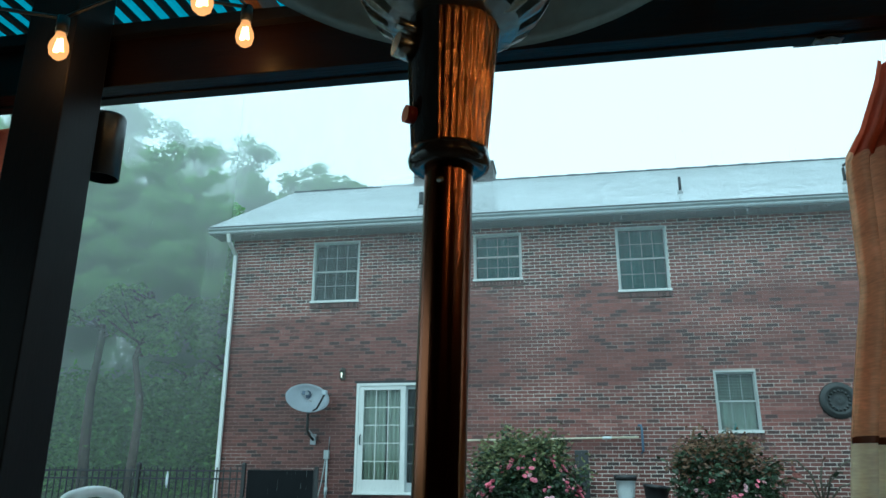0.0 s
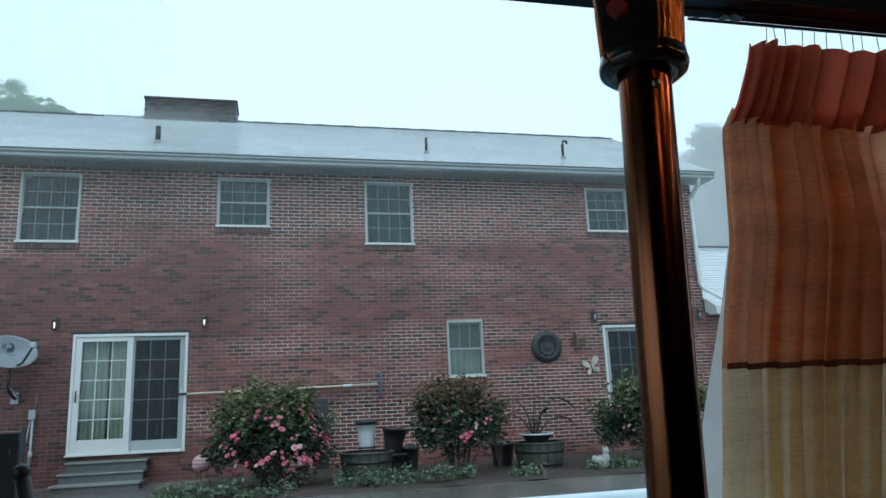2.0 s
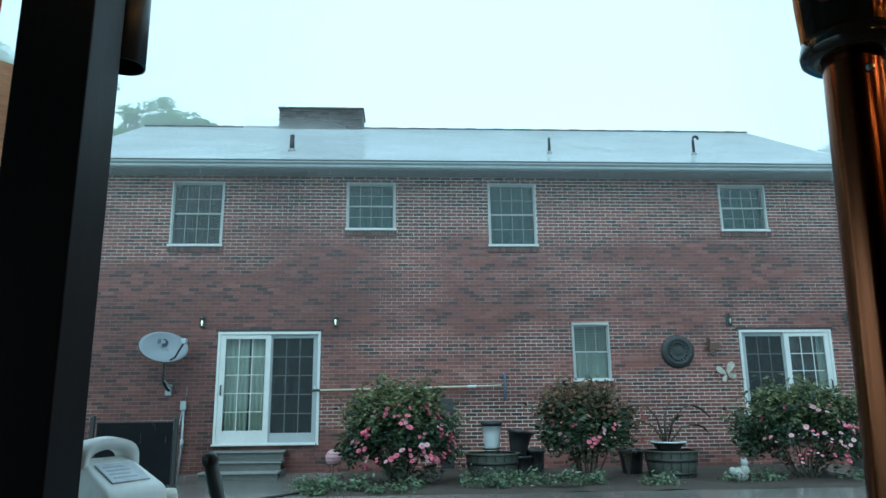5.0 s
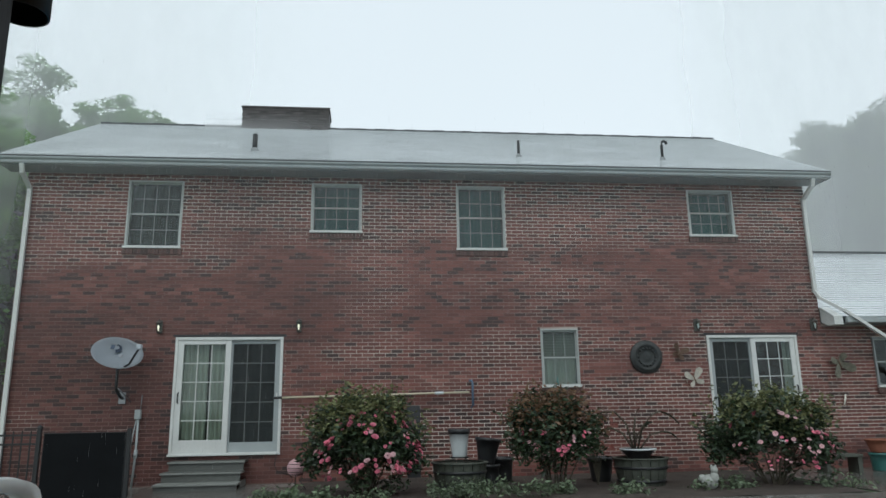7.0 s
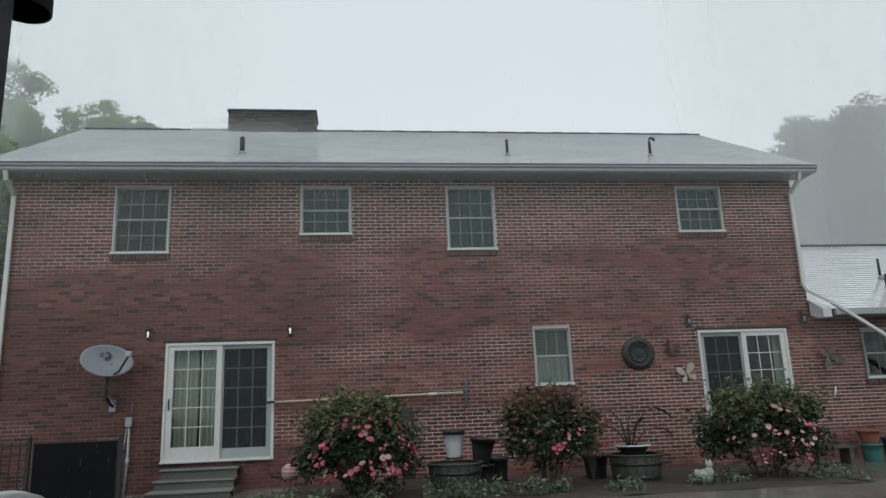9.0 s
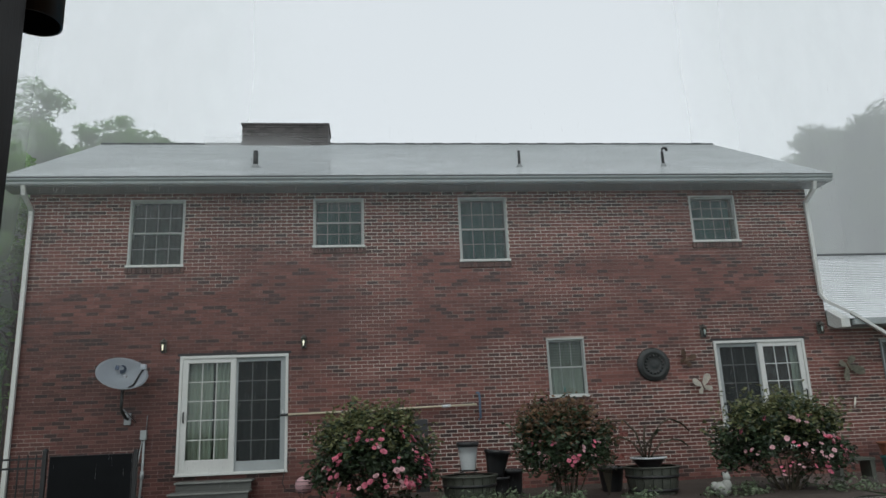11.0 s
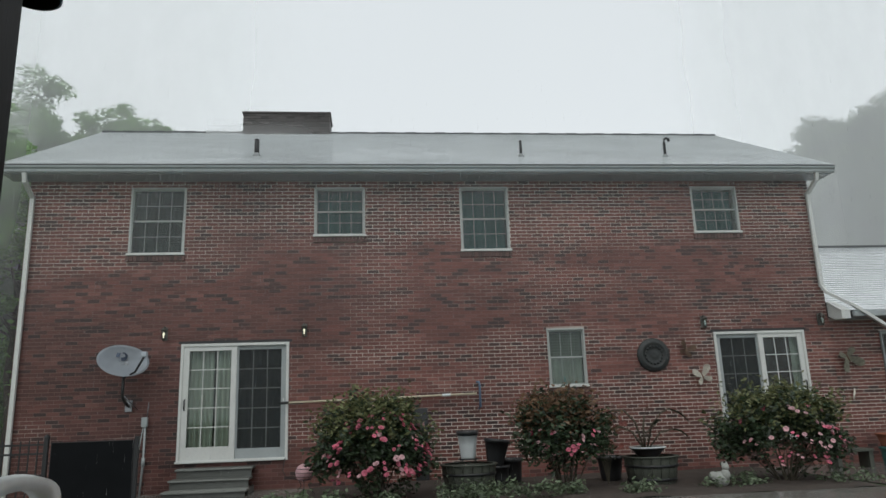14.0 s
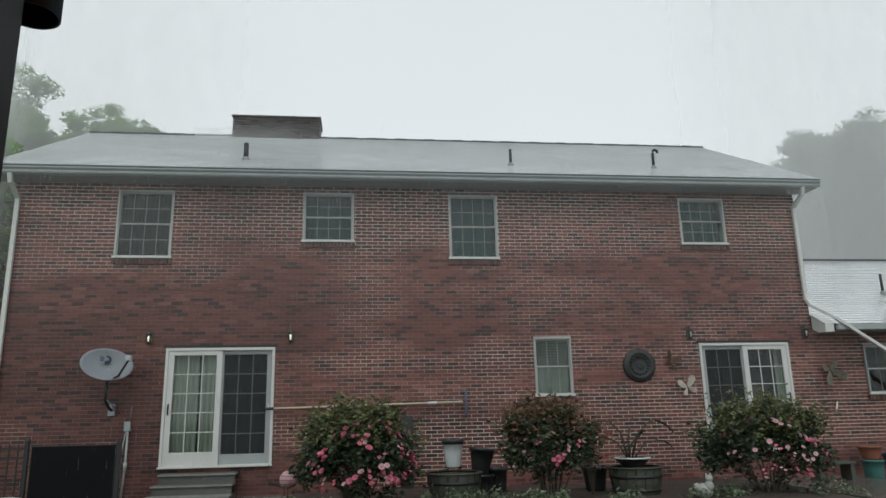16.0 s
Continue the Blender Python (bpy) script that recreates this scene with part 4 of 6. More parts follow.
def butterfly(x, z, size, turn, mat, y=-0.03, label="cream enamel butterfly wall ornament"):
    t = thing("butterfly_ornament", pose(x, y, z, 0, turn, 0), label, "wall ornament", "butterflies on the brick wall")
    for s in (-1, 1):
        for ang, ln, wd in ((42, 0.70, 0.19), (128, 0.46, 0.15)):
            bm = B()
            vs = []
            for k in range(18):
                a = k / 18 * 2 * math.pi
                q = 0.5 + 0.5 * math.cos(a)
                u, v = size * ln * q, size * wd * math.sin(a) * (0.45 + 0.75 * q) * (1 + 0.06 * math.cos(6 * a))
                ex = u * math.sin(radians(ang)) + v * math.cos(radians(ang))
                ez = u * math.cos(radians(ang)) - v * math.sin(radians(ang))
                vs.append(bm.verts.new((s * (ex + 0.004), -0.02 - 0.35 * abs(ex), ez)))
            bm.faces.new(vs)
            bmesh.ops.solidify(bm, geom=bm.faces[:], thickness=0.006)
            bmesh.ops.recalc_face_normals(bm, faces=bm.faces)
            part("wing", bm, mat, t)
    part("body", tube(B(), [(0, -0.025, -size * 0.28), (0, -0.03, 0), (0, -0.025, size * 0.24)], [0.006, 0.014, 0.008], 8), M_RUSTY, t)
    for s in (-1, 1):
        part("antenna", tube(B(), [(0, -0.025, size * 0.22), (s * size * 0.08, -0.03, size * 0.38)], 0.003, 4), M_RUSTY, t)


def build_wall_things():
    sconce(-0.29, 2.73, True)
    sconce(2.18, 2.74, True)
    sconce(9.80, 2.73, False)
    sconce(12.21, 2.73, False)
    build_dish()
    m = thing("medallion", pose(8.745, -0.004, 2.14), "round dark cast wall medallion with relief rings", "wall ornament")
    bm = lathe(B(), [(0.001, 0.05), (0.07, 0.06), (0.11, 0.04), (0.13, 0.055), (0.20, 0.04), (0.22, 0.06), (0.255, 0.055), (0.29, 0.035), (0.315, 0.03), (0.32, 0.0)], 40, wave=0.012, waves=20)
    bmesh.ops.transform(bm, matrix=Euler((radians(90), 0, 0)).to_matrix().to_4x4(), verts=bm.verts)
    part("disc", bm, M_MEDAL, m)
    for k in range(16):
        a = k * math.pi / 8
        bm = B()
        bmesh.ops.create_uvsphere(bm, u_segments=8, v_segments=5, radius=0.026, matrix=Matrix.Translation((0.165 * math.cos(a), -0.05, 0.165 * math.sin(a))))
        part("boss", bm, M_MEDAL, m)
    butterfly(9.38, 2.20, 0.30, 25, M_RUSTY, label="rusty brown butterfly wall ornament")
    butterfly(9.66, 1.70, 0.36, -18, M_CREAM)
    butterfly(12.67, 2.00, 0.46, 160, M_DULLCREAM, 0.0, "cream and teal butterfly wall ornament")
    t = thing("wall_ornament", pose(12.69, 0.02, 1.29), "small dark insect-shaped wall ornament", "wall ornament")
    part("body", tube(B(), [(-0.03, -0.03, -0.10), (0.0, -0.04, 0), (0.03, -0.03, 0.10)], [0.012, 0.02, 0.012], 8), M_CREAM, t)
    for k in range(6):
        a = radians(20 + 28 * k) * (1 if k % 2 else -1)
        part("leg", tube(B(), [(0, -0.03, 0), (0.10 * math.cos(a), -0.05, 0.10 * math.sin(a)), (0.16 * math.cos(a), -0.02, 0.14 * math.sin(a))], 0.005, 5), M_RUSTY, t)
    # telescopic pole hung along the wall
    p = thing("pool_pole", pose(1.9, -0.09, 1.46), "long pale telescopic pole hung along the wall", "pole")
    part("tube", tube(B(), [(0.0, 0, 0.01), (2.1, 0, 0.04), (3.4, 0, 0.065)], 0.019, 10), M_POLE, p)
    part("grip", tube(B(), [(-0.14, 0, 0.008), (0.02, 0, 0.011)], 0.024, 10), M_BLACKPL, p, "black end grip")
    part("collar", tube(B(), [(2.76, 0, 0.052), (2.92, 0, 0.055)], 0.027, 10), M_POTWHITE, p)
    part("collar", tube(B(), [(0.95, 0, 0.023), (1.0, 0, 0.024)], 0.025, 10), M_STEEL, p)
    part("brush_head", tube(B(), [(3.40, 0.02, 0.27), (3.45, 0, 0.27), (3.46, -0.01, 0.20), (3.46, 0, 0.06), (3.46, -0.01, -0.18), (3.43, 0.02, -0.21)], 0.022, 8), M_BLUE, p, "faded blue pole head")
    b = thing("shutter_board", pose(4.27, -0.16, 0.0), "tall narrow black board leaning on the wall", "board")
    bm = B()
    box(bm, -0.12, 0.12, -0.03, 0.0, 0.03, 1.30, 0.006)
    bmesh.ops.transform(bm, matrix=Euler((radians(-4.5), 0, 0)).to_matrix().to_4x4(), verts=bm.verts)
    part("panel", bm, M_BLACKPL, b)
    c = thing("electrical_conduit", pose(-0.54, -0.02, 0), "grey electrical box with conduits down the wall", "conduit")
    part("junction_box", box(B(), -0.05, 0.05, -0.08, -0.004, 1.14, 1.30, 0.008), M_GUTTER, c)
    part("pipe", tube(B(), [(0.01, -0.04, 1.14), (0.01, -0.04, 0.55), (-0.02, -0.05, 0.0)], 0.02, 8), M_GUTTER, c)
    part("fitting", tube(B(), [(0.01, -0.04, 0.62), (0.008, -0.04, 0.48)], 0.032, 8), M_GUTTER, c)
    part("cable", tube(B(), [(-0.02, -0.04, 1.14), (-0.08, -0.05, 0.7), (-0.16, -0.08, 0.3), (-0.18, -0.12, 0.02)], 0.01, 6), M_GUTTER, c)
    part("cable", tube(B(), [(0.03, -0.02, 1.30), (0.04, -0.015, 1.55)], 0.008, 6), M_STEEL, c)
    w = thing("pipe_stub", pose(-0.66, -0.7, 0), "short white plastic pipe standing in the ground", "pipe")
    part("pipe", tube(B(), [(0, 0, -0.02), (0, 0, 0.26)], 0.035, 10), M_POTWHITE, w)
    part("cap", tube(B(), [(0, 0, 0.2), (0, 0, 0.275)], 0.042, 10), M_POTWHITE, w)
    # steps
    s = thing("door_steps", pose(0.74, 0, 0), "three weathered grey-green wooden door steps", "steps")
    for k, (z, y) in enumerate(((0.42, -0.34), (0.265, -0.64), (0.11, -0.94))):
        part("tread", box(B(), -0.66 - 0.03 * k, 0.62 + 0.0 * k, y, y + 0.33, z - 0.035, z, 0.006), M_STEPEDGE if k == 2 else M_STEP, s)
        part("riser", box(B(), -0.64 - 0.03 * k, 0.60, y + 0.025, y + 0.05, 0.0 if k == 2 else z - 0.155, z - 0.036), M_STEP, s)
        part("nosing", box(B(), -0.66 - 0.03 * k, 0.62, y - 0.012, y - 0.001, z - 0.03, z - 0.002, 0.004), M_STEPEDGE, s)
    for x in (-0.6, 0.57):
        part("stringer", box(B(), x, x + 0.03, -0.6, -0.004, 0.0, 0.10, 0.004), M_STEP, s)
    curtain_inside("window_curtain", 0.11, 0.56, 0.72, 2.48, 0.15, M_CURTAIN, "pale sage curtain behind the patio door", 5, 0.05)
    curtain_inside("window_curtain", 0.60, 0.95, 0.72, 2.48, 0.15, M_CURTAIN, "pale sage curtain panel drawn aside", 4, 0.05)
    curtain_inside("window_curtain", 0.95, 1.80, 0.70, 2.48, 0.17, M_DARKCURT, "dim curtain behind the screened door panel", 6)
    curtain_inside("window_curtain", 10.06, 10.5, 0.7, 2.48, 0.17, M_DARKCURT, "dark curtain behind the far patio door", 4)
    curtain_inside("window_curtain", 11.62, 11.77, 0.7, 2.48, 0.17, M_CURTAIN, "pale curtain edge behind the far patio door", 2)
    curtain_inside("window_curtain", 5.20, 6.04, 4.26, 5.45, 0.17, M_TEAL, "teal curtain behind an upstairs window", 5)
    curtain_inside("window_curtain", 2.40, 3.24, 4.58, 5.45, 0.20, M_TEAL, "dim teal curtain behind an upstairs window", 4)
    curtain_inside("window_curtain", -1.0, -0.08, 4.26, 5.45, 0.17, M_DARKCURT, "dark sheer curtain behind an upstairs window", 6)
    curtain_inside("window_curtain", 9.92, 10.77, 4.58, 5.45, 0.17, M_TEAL, "dull teal curtain behind an upstairs window", 3)
    tagged(part("window_blind", sheet(B(), lambda u, w: (6.74 + 0.65 * u, 0.15 + 0.006 * math.sin(w * 60), 2.64 - 0.50 * w), 4, 30), M_BLIND), "dim grey-green pleated blind half drawn down", "blind")
    curtain_inside("window_curtain", 6.75, 7.39, 1.63, 2.13, 0.13, M_CAFE, "pale half-height curtain behind the kitchen window", 5, 0.02)
    bl2 = thing("sill_ornament", pose(6.98, -0.035, 1.637), "small dark ornaments on the kitchen window sill", "ornament")
    part("body", lathe(B(), [(0.001, 0.0), (0.03, 0.005), (0.025, 0.06), (0.012, 0.09), (0.02, 0.12), (0.001, 0.14)], 10), M_TEALPOT, bl2)


# ---- fence ----
def build_fence():
    y = -1.8
    f = thing("fence", pose(-1.40, y, 0), "black iron picket fence", "fence")
    for z in (0.12, 0.80, 0.93):
        part("rail", box(B(), -8.0, 0.0, -0.015, 0.015, z, z + 0.03, 0.003), M_BLACK, f)
    pk = None
    for i in range(64):
        x = -0.12 - i * 0.123
        if pk is None:
            bm = box(B(), -0.009, 0.009, -0.009, 0.009, 0.04, 0.98, 0.002)
            tube(bm, [(0, 0, 0.98), (0, 0, 1.01)], [0.013, 0.002], 6)
            pk = part("picket", bm, M_BLACK, f)
            pk.location = (x, 0, 0)
        else:
            o = new("picket", pk.data)
            o.parent, o.location = f, (x, 0, 0)
    for x in (0.0, -1.95, -3.9, -5.85, -7.8):
        p = part("post", box(B(), x - 0.03, x + 0.03, -0.03, 0.03, -0.02, 1.04, 0.004), M_BLACK, f)
        part("finial", lathe(B(), [(0.045, 1.04), (0.045, 1.06), (0.02, 1.08), (0.001, 1.09)], 8, (x, 0, 0)), M_BLACK, p)
    g = thing("gate", pose(-1.33, y, 0), "gate covered with black mesh screening", "gate")
    bm = B()
    for a in ((0, 0.03, 0.02, 0.97), (1.15, 1.18, 0.02, 0.97), (0.03, 1.15, 0.94, 0.97), (0.03, 1.15, 0.02, 0.05)):
        box(bm, a[0], a[1], -0.015, 0.015, a[2], a[3], 0.003)
    part("gate_frame", bm, M_BLACK, g)
    part("screen", box(B(), 0.012, 1.168, -0.022, -0.016, 0.03, 0.96), M_PANEL, g, "black mesh screening")
    part("gate_post", box(B(), 1.19, 1.25, -0.03, 0.03, -0.02, 1.02, 0.004), M_BLACK, g)
    t = thing("fence_thermometer", pose(-2.78, y - 0.03, 0.66), "small white thermometer on the fence", "thermometer")
    part("case", tube(B(), [(0, 0, 0.0), (0, 0, 0.06), (0, 0, 0.20), (0, 0, 0.28)], [0.008, 0.022, 0.022, 0.004], 8), M_POTWHITE, t)


# ---- plants ----
def leaf_cloud(name, centers, spread, count, size, mat, parent, seed, drop=0.0, ball=False):
    r = np.random.RandomState(seed)
    c = np.asarray(centers, float)
    idx = r.randint(0, len(c), count)
    off = r.normal(size=(count, 3)) * np.asarray(spread)
    if ball:
        off = r.normal(size=(count, 3))
        off *= np.asarray(spread) * r.uniform(0, 1, (count, 1)) ** 0.42 / np.linalg.norm(off, axis=1)[:, None]
    p = c[idx] + off
    p[:, 2] = np.maximum(p[:, 2], 0.03)
    u = r.normal(size=(count, 3))
    u[:, 2] = u[:, 2] * 0.5 - drop
    u /= np.linalg.norm(u, axis=1)[:, None]
    w = np.cross(u, r.normal(size=(count, 3)))
    w /= np.linalg.norm(w, axis=1)[:, None]
    n = np.cross(u, w)
    s = size * r.uniform(0.6, 1.3, (count, 1))
    a, b, d, e = p - u * s, p + w * s * 0.5 + n * s * 0.15, p + u * s, p - w * s * 0.5 + n * s * 0.15
    v = np.stack([a, b, d, e], 1).reshape(-1, 3)
    f = [(4 * i, 4 * i + 1, 4 * i + 2) for i in range(count)] + [(4 * i, 4 * i + 2, 4 * i + 3) for i in range(count)]
    return raw(name, v.tolist(), f, mat, parent)


def rose_mesh():
    bm = B()
    rnd = random.Random(2)
    for ringno, (n, r, tilt) in enumerate(((6, 0.044, 48), (5, 0.040, 30), (4, 0.034, 16), (3, 0.026, 6))):
        for k in range(n):
            a = 2 * math.pi * k / n + ringno * 0.5 + rnd.uniform(-0.15, 0.15)
            m = Euler((0, 0, a)).to_matrix().to_4x4() @ Matrix.Translation((0.008, 0, 0)) @ Euler((0, radians(tilt), 0)).to_matrix().to_4x4()
            w = r * 0.75
            ps = [(0, -w * 0.35, 0), (0, w * 0.35, 0), (-0.006, w, r * 0.7), (0.004, w * 0.5, r * 1.15), (0.004, -w * 0.5, r * 1.15), (-0.006, -w, r * 0.7), (-0.012, 0, r * 0.6)]
            vs = [bm.verts.new(m @ Vector(p)) for p in ps]
            for q in ((0, 1, 6), (1, 2, 6), (2, 3, 6), (3, 4, 6), (4, 5, 6), (5, 0, 6)):
                bm.faces.new([vs[i] for i in q]).smooth = True
    me = bpy.data.meshes.new("bloom")
    bm.to_mesh(me)
    bm.free()
    return me


def rose_bush(x, y, rx, rz0, rz1, seed, blooms, leaves, label, ratio, young):
    b = thing("rose_bush", pose(x, y, 0), label, "rose bush", "rose bushes in the bed")
    rnd = random.Random(seed)
    bm = B()
    for k in range(16):
        a = rnd.uniform(0, 2 * math.pi)
        r = rnd.uniform(0.3, 0.95)
        top = Vector((rx * r * math.cos(a), rx * 0.6 * r * math.sin(a), rnd.uniform(rz0 + 0.3, rz1 * 0.95)))
        base = Vector((0.09 * math.cos(a), 0.09 * math.sin(a), -0.02))
        mid = base.lerp(top, 0.5) + Vector((rnd.uniform(-0.08, 0.08), rnd.uniform(-0.08, 0.08), 0.1))
        tube(bm, [base, mid, top], [0.014, 0.010, 0.004], 5, False)
        for j in range(2):
            e = mid + Vector((rnd.uniform(-0.35, 0.35) * rx, rnd.uniform(-0.3, 0.3) * rx, rnd.uniform(0.05, 0.4)))
            tube(bm, [mid, e], [0.007, 0.003], 4, False)
    tagged(part("branchwork", bm, M_STEM, b, "thin brown rose canes"), kind="stuff")
    cs = []
    for k in range(46):
        a, q = rnd.uniform(0, 2 * math.pi), rnd.random() ** 0.45
        zz = rnd.random() ** 0.85
        wd = (math.sin(math.pi * (0.22 + 0.68 * zz)) + rnd.uniform(-0.14, 0.12)) * (0.85 + 0.22 * math.sin(3 * a + seed) + 0.12 * math.sin(7 * zz + 2 * seed))
        cs.append((rx * q * wd * math.cos(a), rx * 0.7 * q * wd * math.sin(a), rz0 + (rz1 - rz0) * zz * (0.88 + 0.12 * math.cos(2 * a + seed))))
    for k in range(64):
        a = rnd.uniform(0, 2 * math.pi)
        q = rnd.uniform(0.05, 1.05)
        p = Vector((rx * q * math.cos(a), rx * 0.6 * q * math.sin(a), rz1 - 0.55 * (rz1 - rz0) * q * q - rnd.uniform(0.08, 0.2)))
        d = Vector((0.5 * math.cos(a), 0.4 * math.sin(a), 0.9)) * rnd.uniform(0.10, 0.44)
        cs += [p + d * (j / 4) for j in range(5)]
    tagged(leaf_cloud("foliage", cs, (0.085, 0.085, 0.07), leaves, 0.043, M_LEAF, b, seed), "dark wet green rose leaves", kind="stuff")
    tops = [c for c in cs if c[2] > rz0 + 0.68 * (rz1 - rz0)]
    tops += [(c[0] * 1.05, c[1], c[2] + 0.13) for c in tops]
    tagged(leaf_cloud("young_growth", tops, (0.10, 0.10, 0.09), leaves // 2, 0.040, young, b, seed + 5), "yellow-green and reddish young shoots", kind="stuff")
    spots = [(rnd.uniform(1.02, 1.98) * math.pi, min(0.97, rnd.uniform(-0.65, 1.12))) for k in range(max(6, int(blooms / 1.7)))]
    for k in range(blooms):
        a, q = rnd.choice(spots)
        a += rnd.gauss(0, 0.18)
        t = math.asin(max(-0.85, min(1.0, q + rnd.gauss(0, 0.10))))
        bulge = 1.0 + rnd.uniform(-0.06, 0.08)
        p = Vector((rx * bulge * math.cos(t) * math.cos(a), rx * 0.85 * bulge * math.cos(t) * math.sin(a), (rz0 + rz1) / 2 + (rz1 - rz0) * 0.53 * math.sin(t)))
        o = new("bloom", ROSE[0] if rnd.random() < ratio else ROSE[1])
        o.parent = b
        d = Vector((math.cos(a) * 0.8 + rnd.uniform(-0.5, 0.5), math.sin(a) * 0.7, 0.7 + rnd.uniform(-0.5, 0.5)))
        s = rnd.uniform(0.45, 0.95) * (1.12 if ratio > 0.7 else 0.9)
        o.matrix_basis = Matrix.LocRotScale(p, d.to_track_quat("Z", "Y"), (s, s, s))
        if rnd.random() < 0.5:
            o2 = new("bloom", o.data)
            o2.parent = b
            o2.matrix_basis = Matrix.LocRotScale(p + Vector((rnd.uniform(-0.09, 0.09), rnd.uniform(-0.03, 0.03), rnd.uniform(-0.08, 0.08))), d.to_track_quat("Z", "X"), (s * 0.85,) * 3)
    return b


ROSE = []


def build_plants():
    r1 = rose_mesh()
    r1.materials.append(M_ROSE)
    r2 = r1.copy()
    r2.materials.clear()
    r2.materials.append(M_ROSE2)
    ROSE[:] = [r1, r2]
    rose_bush(3.42, -2.50, 0.76, 0.10, 1.22, 21, 84, 10500, "large rose bush covered in pink blooms", 0.75, M_YOUNG)
    rose_bush(6.24, -2.45, 0.56, 0.36, 1.16, 34, 32, 7000, "rose bush with bare lower canes and few pink blooms", 0.6, M_RUSTLEAF)
    rose_bush(9.66, -2.45, 0.92, 0.12, 1.16, 47, 72, 12000, "wide rose bush with pale pink blooms", 0.45, M_YOUNG)
    rnd = random.Random(8)
    cs = []
    for x0, x1, y0, y1, n, top in ((1.95, 2.9, -3.35, -2.7, 26, 0.16), (3.0, 4.3, -3.35, -3.0, 8, 0.10), (4.35, 5.5, -3.3, -2.5, 34, 0.17), (5.6, 6.3, -3.35, -3.0, 12, 0.18),
                                   (6.9, 7.4, -3.3, -2.9, 8, 0.16), (8.1, 9.0, -3.3, -2.6, 16, 0.14), (10.0, 10.6, -3.2, -2.6, 8, 0.12)):
        cs += [(rnd.uniform(x0, x1), rnd.uniform(y0, y1), rnd.uniform(0.05, top)) for k in range(n)]
    g = leaf_cloud("ground_cover", cs, (0.07, 0.06, 0.05), 3600, 0.036, M_COVER, None, 5)
    tagged(g, "low variegated green ground cover along the bed", "ground cover", kind="stuff")


def tree(x, y, h, r, zc, seed, leaves, size, mat, label, low=0.3, clump=0.115):
    """A trunk with limbs, and a crown of separate rounded clumps of leaves with gaps between them."""
    t = thing("tree", pose(x, y, 0), label, "tree", "woods round the house")
    rnd = random.Random(seed)
    bm = B()
    pts = [Vector((rnd.uniform(-0.2, 0.2) * k / 3, rnd.uniform(-0.15, 0.15), h * 0.82 * k / 6)) for k in range(7)]
    tube(bm, pts, [h * 0.013 * (1.15 - k / 7) for k in range(7)], 8)
    cs = []
    for k in range(44):
        a = k * 2.4 + rnd.uniform(-0.4, 0.4)
        f = low + (1 - low) * (k + rnd.random()) / 44
        s = pts[0].lerp(pts[-1], f)
        q = r * (1.1 - 0.8 * abs(f - zc) / max(zc, 1 - zc)) * rnd.uniform(0.5, 1.05)
        e = s + Vector((math.cos(a) * q, math.sin(a) * q, rnd.uniform(0.04, 0.17) * h))
        mid = s.lerp(e, 0.5) + Vector((0, 0, -0.03 * h * rnd.random()))
        tube(bm, [s, mid, e], [h * 0.005, h * 0.0035, h * 0.0015], 5, False)
        for j in range(8):
            g = 1.0 if j == 0 else rnd.uniform(0.45, 1.0)
            cs.append(s.lerp(e, g) + Vector((rnd.uniform(-1, 1), rnd.uniform(-1, 1), rnd.uniform(-0.6, 0.8))) * r * (0.02 if j == 0 else 0.17))
    part("trunk", bm, M_BARK, t, "grey-brown trunk and limbs")
    sp = r * clump
    tagged(leaf_cloud("crown", cs, (sp, sp, sp * 0.62), leaves, size, mat, t, seed, 0.2, True), "wet green leaves in rounded clumps", kind="stuff")


